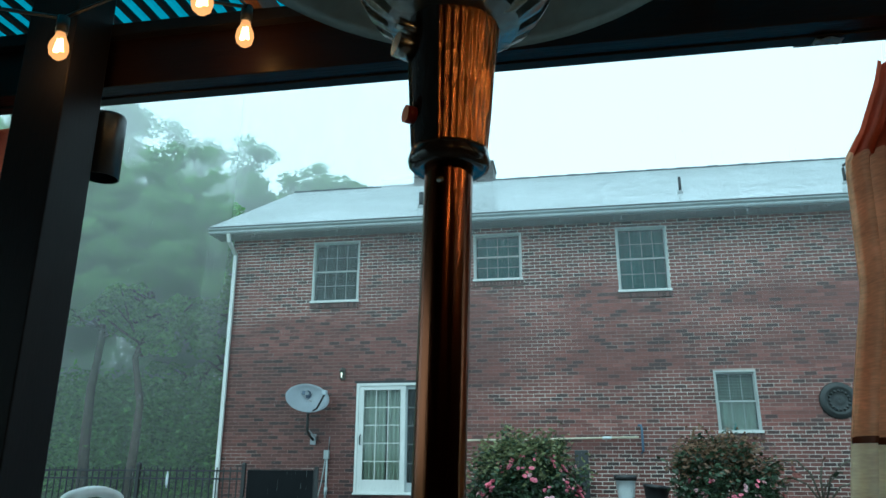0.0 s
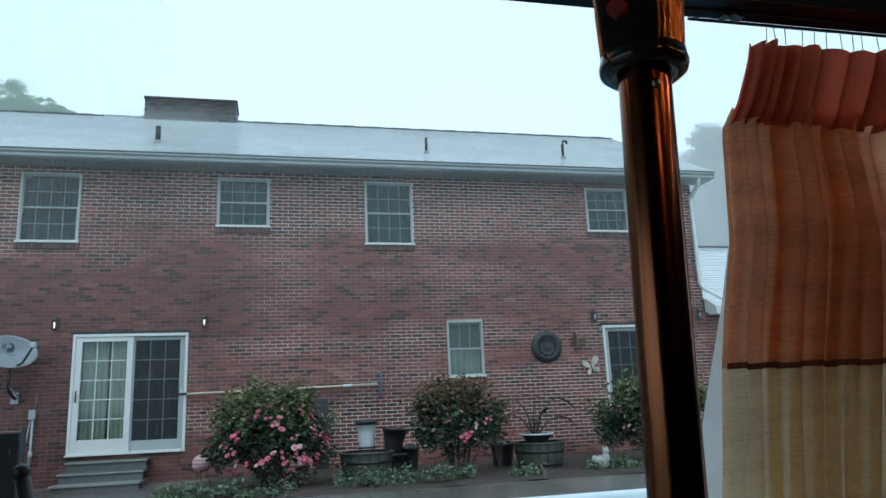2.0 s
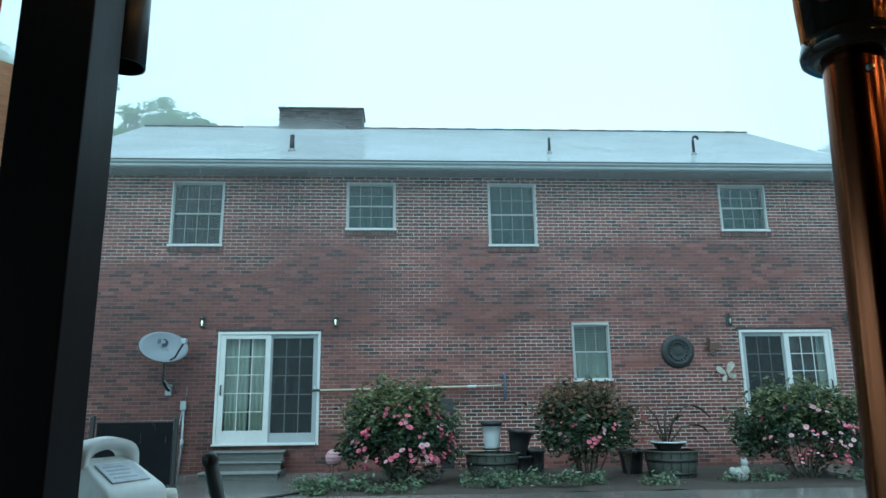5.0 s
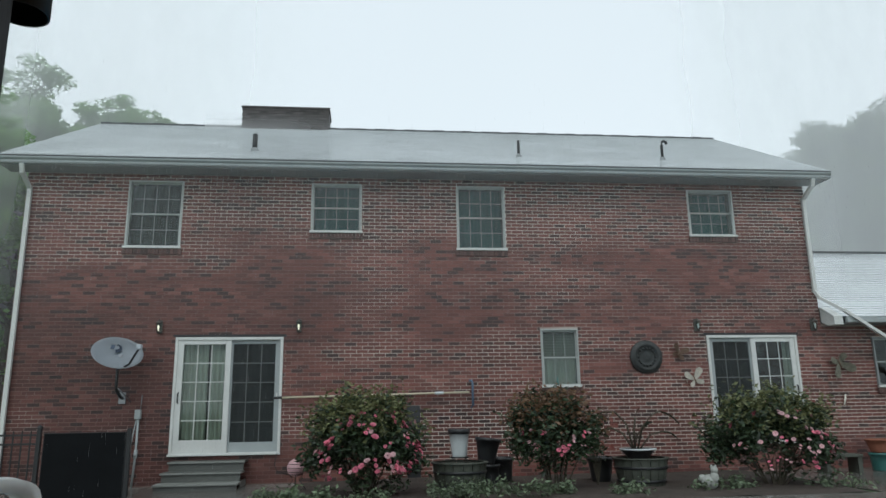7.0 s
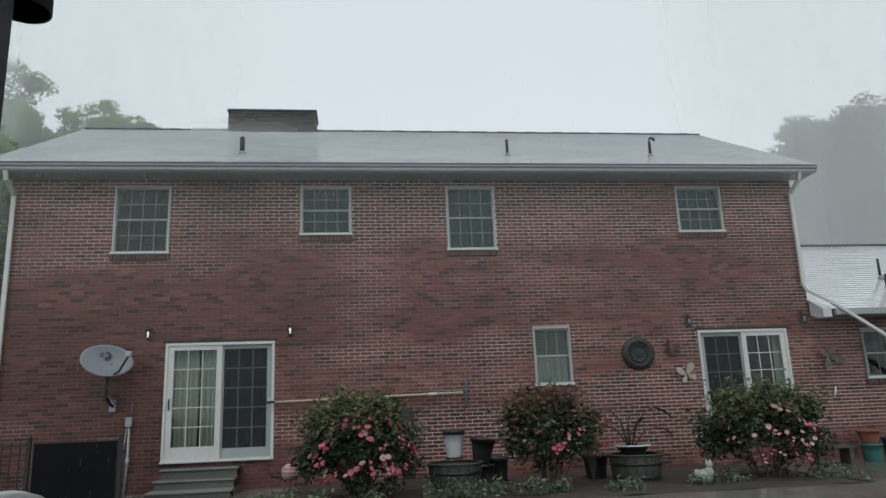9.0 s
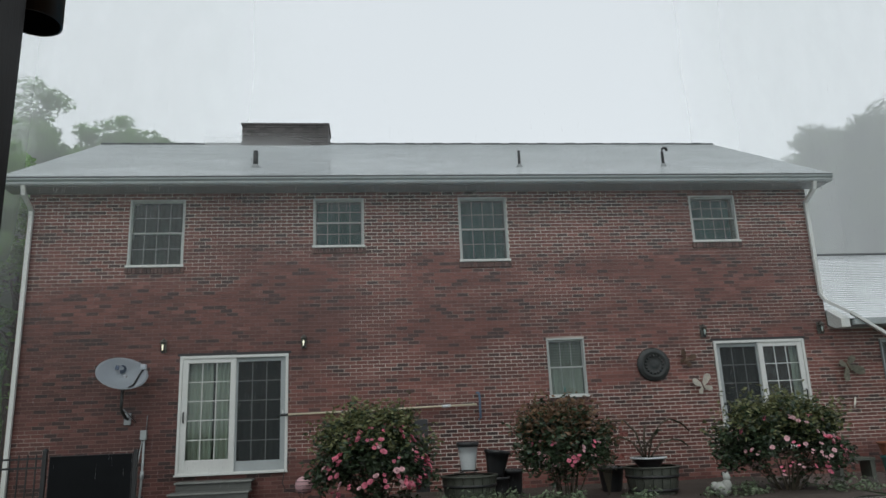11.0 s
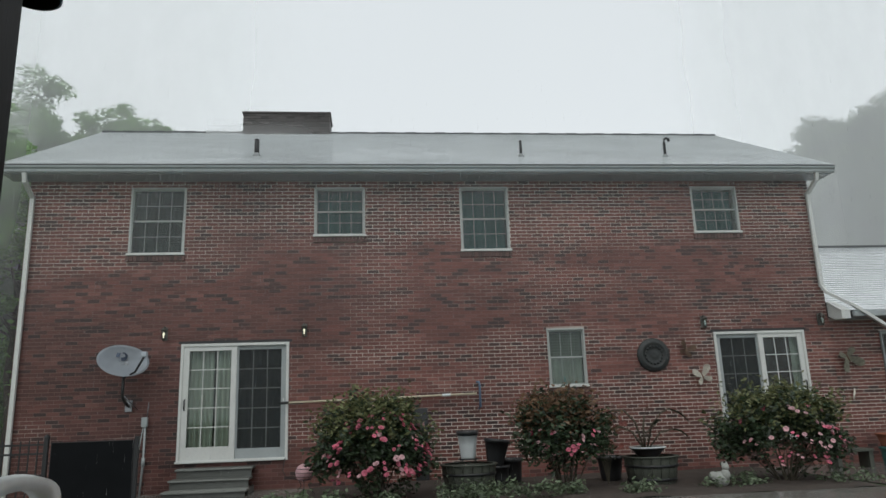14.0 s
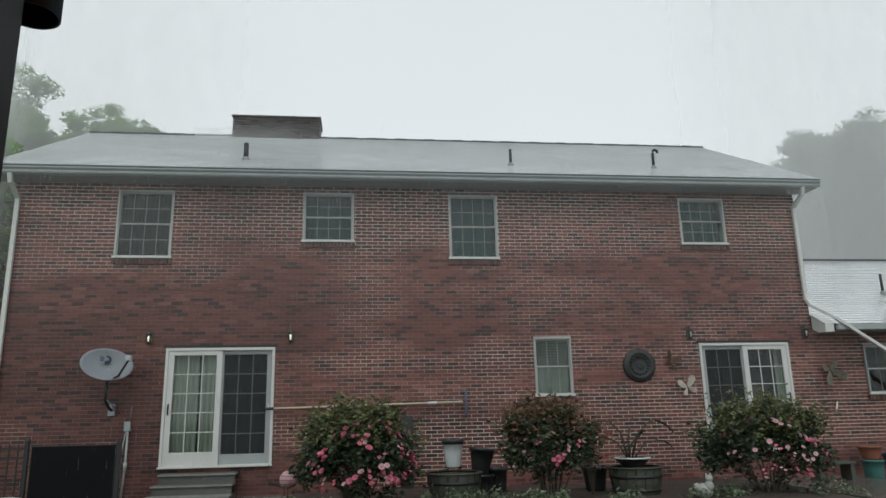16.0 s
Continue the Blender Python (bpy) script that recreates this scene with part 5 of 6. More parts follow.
def build_trees():
    L = "tall leafy tree hazy in heavy rain"
    tree(-16.2, 12.0, 18.2, 4.8, 0.6, 1, 60000, 0.095, M_TREE, L, 0.3, 0.14)
    tree(-10.9, 14.0, 15.6, 3.8, 0.62, 2, 76000, 0.085, M_TREE, L, 0.3, 0.16)
    tree(-6.1, 14.5, 14.2, 2.8, 0.6, 3, 50000, 0.08, M_TREE, L, 0.3, 0.15)
    tree(-3.7, 16.0, 14.1, 2.2, 0.65, 4, 34000, 0.08, M_TREE, L)
    tree(-8.1, 15.0, 14.0, 2.4, 0.6, 14, 40000, 0.08, M_TREE, L, 0.3, 0.16)
    tree(-8.6, 6.0, 9.8, 3.2, 0.7, 5, 44000, 0.075, M_TREE, "young leafy tree with a bare slender trunk", 0.5)
    tree(-11.2, 7.6, 12.0, 3.8, 0.7, 6, 48000, 0.085, M_TREE, "leafy tree with a bare trunk at the edge of the woods", 0.5)
    tree(-14.2, 6.0, 12.2, 4.0, 0.7, 7, 44000, 0.09, M_TREE, L, 0.45)
    tree(-13.0, 17.0, 16.0, 4.6, 0.55, 8, 44000, 0.11, M_TREE, L)
    tree(-22.0, 13.0, 17.0, 5.6, 0.5, 9, 28000, 0.14, M_TREE, L)
    tree(-6.9, 8.6, 10.0, 2.6, 0.65, 31, 38000, 0.08, M_TREE, "leafy tree crowding the side of the house", 0.42)
    tree(30.3, 22.0, 18.5, 5.3, 0.55, 10, 70000, 0.115, M_TREE2, L, 0.2, 0.15)
    tree(37.6, 24.0, 19.4, 6.2, 0.5, 11, 70000, 0.13, M_TREE2, L, 0.2, 0.15)
    tree(33.6, 27.0, 18.6, 5.6, 0.5, 12, 60000, 0.13, M_TREE2, L, 0.2, 0.15)
    tree(46.0, 25.0, 23.6, 7.0, 0.5, 13, 44000, 0.16, M_TREE2, L, 0.2, 0.12)
    rnd = random.Random(77)
    cs = [(rnd.uniform(-26, -5.0), rnd.uniform(9, 15), rnd.uniform(0.3, 3.6)) for k in range(420)]
    u = leaf_cloud("undergrowth", cs, (0.7, 0.7, 0.6), 60000, 0.11, M_TREE, None, 14)
    tagged(u, "dense green undergrowth below the trees", "undergrowth", kind="stuff")
    cs = [(rnd.uniform(-48, -3), rnd.uniform(22, 30), rnd.uniform(0.2, 14.0)) for k in range(620)]
    u = leaf_cloud("far_woods", cs, (1.4, 1.4, 1.2), 120000, 0.20, M_TREE, None, 18, 0.0, True)
    tagged(u, "dense far woods behind the nearer trees", "woods", kind="stuff")
    cs = [(rnd.uniform(22, 60), rnd.uniform(20, 30), rnd.uniform(0.3, 12)) for k in range(520)]
    u = leaf_cloud("far_thicket", cs, (1.6, 1.6, 1.3), 60000, 0.24, M_TREE2, None, 15, 0.0, True)
    tagged(u, "dim far thicket behind the wing", "undergrowth", kind="stuff")


# ---- pots in the bed ----
def pot(name, x, y, z, r0, r1, h, mat, label, tilt=0.0, cat="plant pot", soil=True):
    p = thing(name, pose(x, y, z, 0, tilt, 0), label, cat)
    part("body", lathe(B(), [(0.001, 0.0), (r0, 0.0), (r0 * 1.03, 0.02), ((r0 + r1) / 2, h * 0.5), (r1 * 0.97, h * 0.86), (r1 * 1.05, h * 0.87), (r1 * 1.07, h), (r1 * 0.95, h), (r1 * 0.93, h * 0.88), (r1 * 0.9, h * 0.84)], 26), mat, p)
    if soil:
        part("soil", lathe(B(), [(0.001, h * 0.9), (r1 * 0.5, h * 0.89), (r1 * 0.92, h * 0.86)], 20), M_SOIL, p)
    return p


def barrel(x, y, r, h, label):
    b = thing("barrel_planter", pose(x, y, 0), label, "barrel planter", "half-barrel planters")
    n = 18
    st = None
    for k in range(n):
        a = 2 * math.pi * k / n
        w = 2 * math.pi * r / n * 0.46
        if st is None:
            bm = B()
            vs = []
            for z, q in ((0, 0.82), (h * 0.5, 0.93), (h, 1.0)):
                for t in (0.0, -0.025):
                    vs += [bm.verts.new((r * q + t, -w * q, z)), bm.verts.new((r * q + t, w * q, z))]
            for i in (0, 4):
                for f in ((0, 1, 5, 4), (3, 2, 6, 7), (1, 3, 7, 5), (2, 0, 4, 6)):
                    bm.faces.new([vs[i + j] for j in f])
            bm.faces.new((vs[8], vs[9], vs[11], vs[10]))
            bmesh.ops.recalc_face_normals(bm, faces=bm.faces)
            st = part("stave", bm, M_BARREL, b)
            o = st
        else:
            o = new("stave", st.data)
            o.parent = b
        o.matrix_basis = pose(0, 0, 0, 0, 0, math.degrees(a))
    for z, q in ((h * 0.25, 0.885), (h * 0.72, 0.968)):
        part("hoop", lathe(B(), [(r * q, z - 0.02), (r * q + 0.01, z - 0.02), (r * (q + 0.012) + 0.01, z + 0.02), (r * q, z + 0.02)], 30), M_BLACK, b)
    part("rim", lathe(B(), [(r * 0.93, h + 0.003), (r * 1.06, h + 0.003), (r * 1.07, h + 0.025), (r * 0.92, h + 0.025)], 30), M_BARREL, b)
    part("soil", lathe(B(), [(0.001, h - 0.02), (r * 0.9, h - 0.03)], 20), M_SOIL, b)
    return b


def broad_leaf(bm, base, tip, width, sag):
    base, tip = Vector(base), Vector(tip)
    d = tip - base
    side = d.cross(Vector((0, 0, 1))).normalized()
    prev = None
    for i in range(9):
        t = i / 8
        c = base + d * t + Vector((0, 0, sag * math.sin(math.pi * t)))
        w = width * math.sin(math.pi * (0.06 + 0.92 * t)) ** 0.8
        row = [bm.verts.new(c - side * w), bm.verts.new(c + Vector((0, 0, -0.02))), bm.verts.new(c + side * w)]
        if prev:
            for j in (0, 1):
                bm.faces.new((prev[j], prev[j + 1], row[j + 1], row[j])).smooth = True
        prev = row


def build_pots():
    barrel(4.84, -2.1, 0.41, 0.42, "wet mossy half-barrel planter with streaked staves")
    barrel(7.70, -2.05, 0.41, 0.42, "dark half-barrel planter in the bed")
    s = thing("plant_stand", pose(4.92, -1.45, 0), "dark metal plant stand", "plant stand")
    part("ring", lathe(B(), [(0.13, 0.46), (0.16, 0.46), (0.16, 0.475), (0.13, 0.475)], 20), M_BLACK, s)
    for k in range(4):
        a = radians(45 + 90 * k)
        part("leg", tube(B(), [(0.15 * math.cos(a), 0.15 * math.sin(a), 0.46), (0.18 * math.cos(a), 0.18 * math.sin(a), 0.0)], 0.01, 6), M_BLACK, s)
    p = pot("plant_pot", 4.92, -1.45, 0.476, 0.115, 0.165, 0.42, M_POTWHITE, "tall white pot with a black rim", soil=False)
    part("liner", lathe(B(), [(0.155, 0.35), (0.178, 0.365), (0.185, 0.43), (0.16, 0.435), (0.15, 0.40), (0.001, 0.40)], 24), M_BLACKPL, p, "black pot liner rim")
    pot("plant_pot", 5.62, -1.25, 0.0, 0.18, 0.21, 0.44, M_BLACKPL, "black plastic tub standing on the ground")
    pot("plant_pot", 5.36, -1.55, 0.0, 0.17, 0.19, 0.36, M_BLACKPL, "low black plastic pot under another pot")
    pot("plant_pot", 5.34, -1.52, 0.365, 0.13, 0.20, 0.40, M_BLACKPL, "tilted black plastic nursery pot", 7)
    pot("urn", 7.28, -1.35, 0.0, 0.15, 0.21, 0.42, M_BLACKPL, "dark rounded urn beside the barrel", cat="urn")
    c = pot("plant_pot", 7.68, -2.03, 0.395, 0.14, 0.25, 0.17, M_BLACKPL, "wide pot with a white rim and canna leaves in the barrel")
    part("rim", lathe(B(), [(0.245, 0.155), (0.285, 0.165), (0.285, 0.185), (0.24, 0.185)], 26), M_POTWHITE, c, "white saucer rim")
    plant = thing("canna_plant", pose(7.66, -2.0, 0.545) @ Matrix.Diagonal((1.3, 1.3, 1.2, 1)), "canna plant with arching dark stems and broad drooping leaves", "potted plant")
    for pts, wd, ln, mt in (([(-0.02, 0, 0), (-0.10, 0, 0.34), (-0.24, -0.02, 0.50), (-0.40, -0.03, 0.50)], 0.07, (-0.20, -0.04, -0.17), M_LEAF),
                            ([(0.02, 0, 0), (0.10, 0, 0.30), (0.24, -0.02, 0.46), (0.34, -0.02, 0.50)], 0.11, (0.20, -0.06, -0.16), M_LEAF),
                            ([(0.0, 0.02, 0), (0.0, 0.02, 0.26), (0.02, 0.0, 0.42)], 0.05, (0.05, -0.02, 0.12), M_RUSTLEAF),
                            ([(-0.03, -0.02, 0), (-0.16, -0.03, 0.22), (-0.32, -0.05, 0.30)], 0.05, (-0.16, -0.02, -0.10), M_RUSTLEAF),
                            ([(0.03, -0.02, 0), (0.18, -0.04, 0.20), (0.34, -0.06, 0.24)], 0.05, (0.16, -0.03, -0.09), M_LEAF),
                            ([(0.0, 0.03, 0), (0.05, 0.05, 0.20), (0.16, 0.06, 0.30)], 0.06, (0.10, 0.02, 0.06), M_LEAF)):
        st = part("stem", tube(B(), pts, 0.012, 6), M_STEM, plant)
        bm = B()
        broad_leaf(bm, pts[-1], Vector(pts[-1]) + Vector(ln), wd, 0.03)
        bmesh.ops.solidify(bm, geom=bm.faces[:], thickness=0.003)
        part("leaf", bm, mt, st)
    rnd = random.Random(3)
    lily = thing("lily_plant", pose(7.05, -1.9, 0.0), "orange-red flowering plant beside the rose", "flowering plant")
    bm = B()
    for k in range(9):
        e = (rnd.uniform(-0.2, 0.3), rnd.uniform(-0.1, 0.1), rnd.uniform(0.65, 1.0))
        tube(bm, [(0, 0, 0), (e[0] * 0.4, e[1] * 0.4, e[2] * 0.6), e], 0.006, 5, False)
    tagged(part("stalk_growth", bm, M_STEM, lily), kind="stuff")
    for k in range(12):
        o = new("bloom", RED[0])
        o.parent = lily
        o.matrix_basis = Matrix.LocRotScale((rnd.uniform(-0.2, 0.3), rnd.uniform(-0.15, 0.05), rnd.uniform(0.55, 1.02)), Vector((rnd.uniform(-1, 1), -1, 0.4)).to_track_quat("Z", "Y"), (0.8,) * 3)
    st = thing("garden_statue", pose(8.42, -2.85, 0.03), "small pale stone rabbit-like garden statue", "garden statue")
    bm = B()
    for p, r in (((0, 0, 0.10), (0.13, 0.10, 0.11)), ((0.05, -0.05, 0.16), (0.07, 0.06, 0.09)), ((0.06, -0.05, 0.27), (0.055, 0.05, 0.055)), ((0.03, -0.03, 0.31), (0.02, 0.016, 0.035)), ((0.09, -0.03, 0.31), (0.02, 0.016, 0.035)), ((-0.10, 0.02, 0.15), (0.06, 0.06, 0.06))):
        bmesh.ops.create_uvsphere(bm, u_segments=14, v_segments=9, radius=1, matrix=Matrix.LocRotScale(p, None, r))
    for f in bm.faces:
        f.smooth = True
    part("figure", bm, M_STATUE, st)
    g = thing("gazing_ball", pose(2.34, -1.5, 0.0), "pink ribbed ball lantern on a wire tripod", "garden ornament")
    part("ball", lathe(B(), [(0.14 * math.sin(math.pi * k / 20) * (1 + 0.025 * math.cos(k * math.pi)) + 0.001, 0.37 - 0.135 * math.cos(math.pi * k / 20)) for k in range(21)], 24), M_ROSE2, g)
    for z, q in ((0.27, 0.105), (0.31, 0.132), (0.37, 0.146), (0.43, 0.132)):
        part("ring", lathe(B(), [(q - 0.004, z - 0.004), (q + 0.006, z), (q - 0.004, z + 0.004)], 24), M_BLACK, g)
    for k in range(3):
        a = radians(30 + 120 * k)
        part("leg", tube(B(), [(0.115 * math.cos(a), 0.115 * math.sin(a), 0.265), (0.06 * math.cos(a), 0.06 * math.sin(a), 0.18), (0.2 * math.cos(a), 0.2 * math.sin(a), 0.0)], 0.007, 6), M_BLACK, g)
    part("scroll", tube(B(), [(-0.11, 0, 0.265), (-0.28, 0, 0.31), (-0.34, 0, 0.42), (-0.30, 0, 0.60)], 0.006, 6), M_BLACK, g)
    pot("plant_pot", 12.86, -0.55, 0.0, 0.15, 0.19, 0.32, M_TEALPOT, "teal glazed pot by the wing wall")
    pot("plant_pot", 12.84, -0.55, 0.325, 0.13, 0.20, 0.24, M_TERRA, "terracotta pot stacked on a teal pot")
    pot("plant_pot", 13.35, -0.5, 0.0, 0.15, 0.19, 0.42, M_BLUEPOT, "dark blue glazed pot by the wing wall")
    bench = thing("low_bench", pose(11.9, -0.75, 0.0), "low dark bench against the wall", "bench")
    part("seat", box(B(), -0.35, 0.35, -0.18, 0.18, 0.28, 0.33, 0.008), M_BARREL, bench)
    for x in (-0.3, 0.3):
        part("leg", box(B(), x - 0.04, x + 0.04, -0.15, 0.15, 0.0, 0.28, 0.006), M_BARREL, bench)
    hs = thing("garden_hose", pose(0, 0, 0.0), "dark garden hose trailing over the concrete", "hose")
    pts = [(2.9, -1.6, 0.05), (2.4, -2.4, 0.02), (1.95, -3.2, 0.015), (1.3, -4.0, 0.015), (0.5, -4.25, 0.015), (0.15, -3.95, 0.015), (0.5, -3.7, 0.03), (1.2, -3.95, 0.03), (1.65, -4.3, 0.015), (1.5, -4.45, 0.015), (0.9, -4.2, 0.03), (0.0, -4.55, 0.015), (-1.2, -4.9, 0.015)]
    sm = []
    for i in range(len(pts) - 1):
        p0, p1, p2, p3 = (Vector(pts[max(0, min(len(pts) - 1, i + k))]) for k in (-1, 0, 1, 2))
        for j in range(6):
            t = j / 6
            sm.append(0.5 * ((2 * p1) + (p2 - p0) * t + (2 * p0 - 5 * p1 + 4 * p2 - p3) * t * t + (3 * p1 - p0 - 3 * p2 + p3) * t ** 3))
    part("tubing", tube(B(), sm, 0.016, 8), M_HOSE, hs)


RED = []


# ---- pergola ----
def build_pergola():
    g = thing("pergola", pose(0, 0, 0), "dark-stained timber pergola with corrugated blue roof", "pergola")
    PX = (2.71, 2.85)
    part("post", box(B(), PX[0], PX[1], -12.2, -12.06, 0.0, 2.455, 0.004), M_POST, g, "dark painted square post")
    part("post", box(B(), 7.0, 7.14, -12.2, -12.06, 0.0, 2.455, 0.004), M_POST, g)
    part("post", box(B(), -0.6, -0.46, -12.2, -12.06, 0.0, 2.455, 0.004), M_POST, g)
    for x in (-0.6, 2.71, 7.0):
        part("post", box(B(), x, x + 0.14, -16.0, -15.86, 0.0, 2.455, 0.004), M_POST, g)
    part("beam", box(B(), -0.7, 7.3, -12.03, -11.975, 2.188, 2.37, 0.003), M_BEAM, g, "dark red-brown front beam")
    part("beam_trim", box(B(), -0.7, 7.3, -11.974, -11.935, 2.183, 2.26, 0.003), M_POST, g)
    part("beam", box(B(), -0.7, 7.3, -15.85, -15.8, 2.188, 2.37, 0.003), M_BEAM, g)
    part("ledger", box(B(), -0.7, 7.3, -12.06, -12.032, 2.33, 2.368, 0.003), M_POST, g)
    for i in range(7):
        x = -0.33 + 1.2 * i
        part("rafter", box(B(), x - 0.02, x + 0.02, -16.1, -11.9, 2.372, 2.455, 0.003), M_RAFTER, g, "brown rafter")
    for y in (-12.9, -14.0, -15.1):
        part("purlin", box(B(), -0.7, 7.3, y - 0.02, y + 0.02, 2.456, 2.488, 0.003), M_BEAM, g)
    def rib(u, w):
        t = (u * 8.0 / 0.062) % 1.0
        up = min(1.0, max(0.0, min(t * 5, (0.62 - t) * 5)))
        return (-0.7 + 8.0 * u, -13.05 + 1.2 * w, 2.49 + 0.018 * up)
    bm = sheet(B(), rib, 1548, 1)
    for f in bm.faces:
        f.smooth = False
    part("roof_sheet", bm, M_SHEET, g, "corrugated translucent blue plastic roofing")
    # dark strips added under the sheet to imitate the shaded sides of its ribs
    rib_shade = part("rib_shade", box(B(), -0.011, 0.011, -13.05, -11.86, 2.474, 2.487, 0.002), M_POST, g, "dark strip imitating shade between the roofing ribs")
    rib_shade.location.x = -0.66
    for i in range(1, 128):
        o = new("rib_shade", rib_shade.data)
        o.parent, o.location = g, (-0.66 + 0.062 * i, 0, 0)
    # unseen boards and walls added to block light and darken the heater's reflections
    for i in range(21):
        part("unseen_roof_board", box(B(), -0.7, 7.3, -16.3 + 0.155 * i, -16.3 + 0.155 * i + 0.15, 2.49, 2.512, 0.003), M_BEAM, g, "unseen dark board added to block the sky")
    part("unseen_back_wall", box(B(), -0.7, 7.3, -16.2, -16.1, 0.0, 2.5), M_BEAM, g, "unseen dark wall added to darken the pergola")
    part("side_wall", box(B(), 7.2, 7.3, -16.1, -12.3, 0.0, 2.4), M_BEAM, g)
    # roof tape scrap on the beam
    t = thing("tape_scrap", pose(4.72, -11.955, 2.178), "torn scrap of pale tape under the beam", "tape")
    part("strip", sheet(B(), lambda u, w: (-0.03 + 0.065 * u, -0.02 + 0.03 * w, -0.003 * math.sin(u * 9) - 0.003 * u), 10, 3, 0.001), M_GUTTER, t)
    # cylinder lamp on the post
    s = thing("post_lamp", pose(2.828, -11.99, 1.932) @ Matrix.Diagonal((0.82, 0.82, 0.92, 1)), "black cylindrical outdoor lamp on the pergola post", "outdoor lamp")
    bm = lathe(B(), [(0.052, 0.0), (0.056, 0.0), (0.056, 0.19), (0.053, 0.20), (0.03, 0.203), (0.001, 0.203)], 32)
    lathe(bm, [(0.052, 0.0), (0.052, 0.12), (0.001, 0.12)], 32)
    part("housing", bm, M_BLACKPL, s)
    part("bracket", box(B(), -0.05, 0.0, -0.074, -0.05, 0.06, 0.14, 0.004), M_BLACKPL, s)


def build_lights():
    b = thing("string_lights", pose(0, 0, 0), "string of warm amber bulbs on a black cable, four unseen ones added", "string lights")
    # last four bulbs are unseen additions that warm the heater's bronze
    spots = [(2.865, -12.26, 2.176), (3.28, -12.12, 2.255), (3.333, -12.42, 2.140), (5.1, -13.9, 2.2), (5.6, -13.1, 2.2), (4.4, -14.8, 2.2), (6.2, -13.7, 2.2)]
    for k, (x, y, z) in enumerate(spots):
        s = part("socket", tube(B(), [(x, y, z + 0.03), (x, y, z + 0.075)], 0.015, 10), M_BLACKPL, b)
        p = part("bulb", lathe(B(), [(0.011, 0.030), (0.014, 0.018), (0.021, 0.002), (0.0235, -0.014), (0.020, -0.030), (0.010, -0.040), (0.001, -0.042)], 16, (x, y, z)), M_BULBGLASS, b, "glowing amber bulb")
        p.visible_shadow = False
        part("filament", tube(B(), [(x - 0.004, y, z + 0.014), (x - 0.006, y, z - 0.018), (x + 0.006, y, z - 0.018), (x + 0.004, y, z + 0.014)], [0.004, 0.008, 0.008, 0.004], 8), M_FILAMENT, p)
        ld = bpy.data.lights.new("bulb_light", "POINT")
        # the added unseen bulbs are eight times stronger than the first three
        ld.energy, ld.color, ld.shadow_soft_size = 0.42 if k < 3 else 3.4, (1.0, 0.42, 0.12), 0.02
        lo = new("bulb_light", ld)
        lo.location = (x, y, z - 0.02)
    cab = [(2.2, -12.2, 2.40), (2.6, -12.24, 2.33), (2.865, -12.26, 2.25), (3.0, -12.2, 2.36), (3.28, -12.12, 2.33), (3.31, -12.3, 2.27), (3.333, -12.42, 2.215), (3.4, -13.6, 2.34), (3.9, -14.5, 2.32), (4.4, -14.8, 2.28), (4.8, -14.3, 2.33), (5.1, -13.9, 2.28), (5.4, -13.5, 2.33), (5.6, -13.1, 2.28), (6.0, -13.4, 2.33), (6.2, -13.7, 2.28)]
    part("cable", tube(B(), cab, 0.005, 6), M_BLACKPL, b)


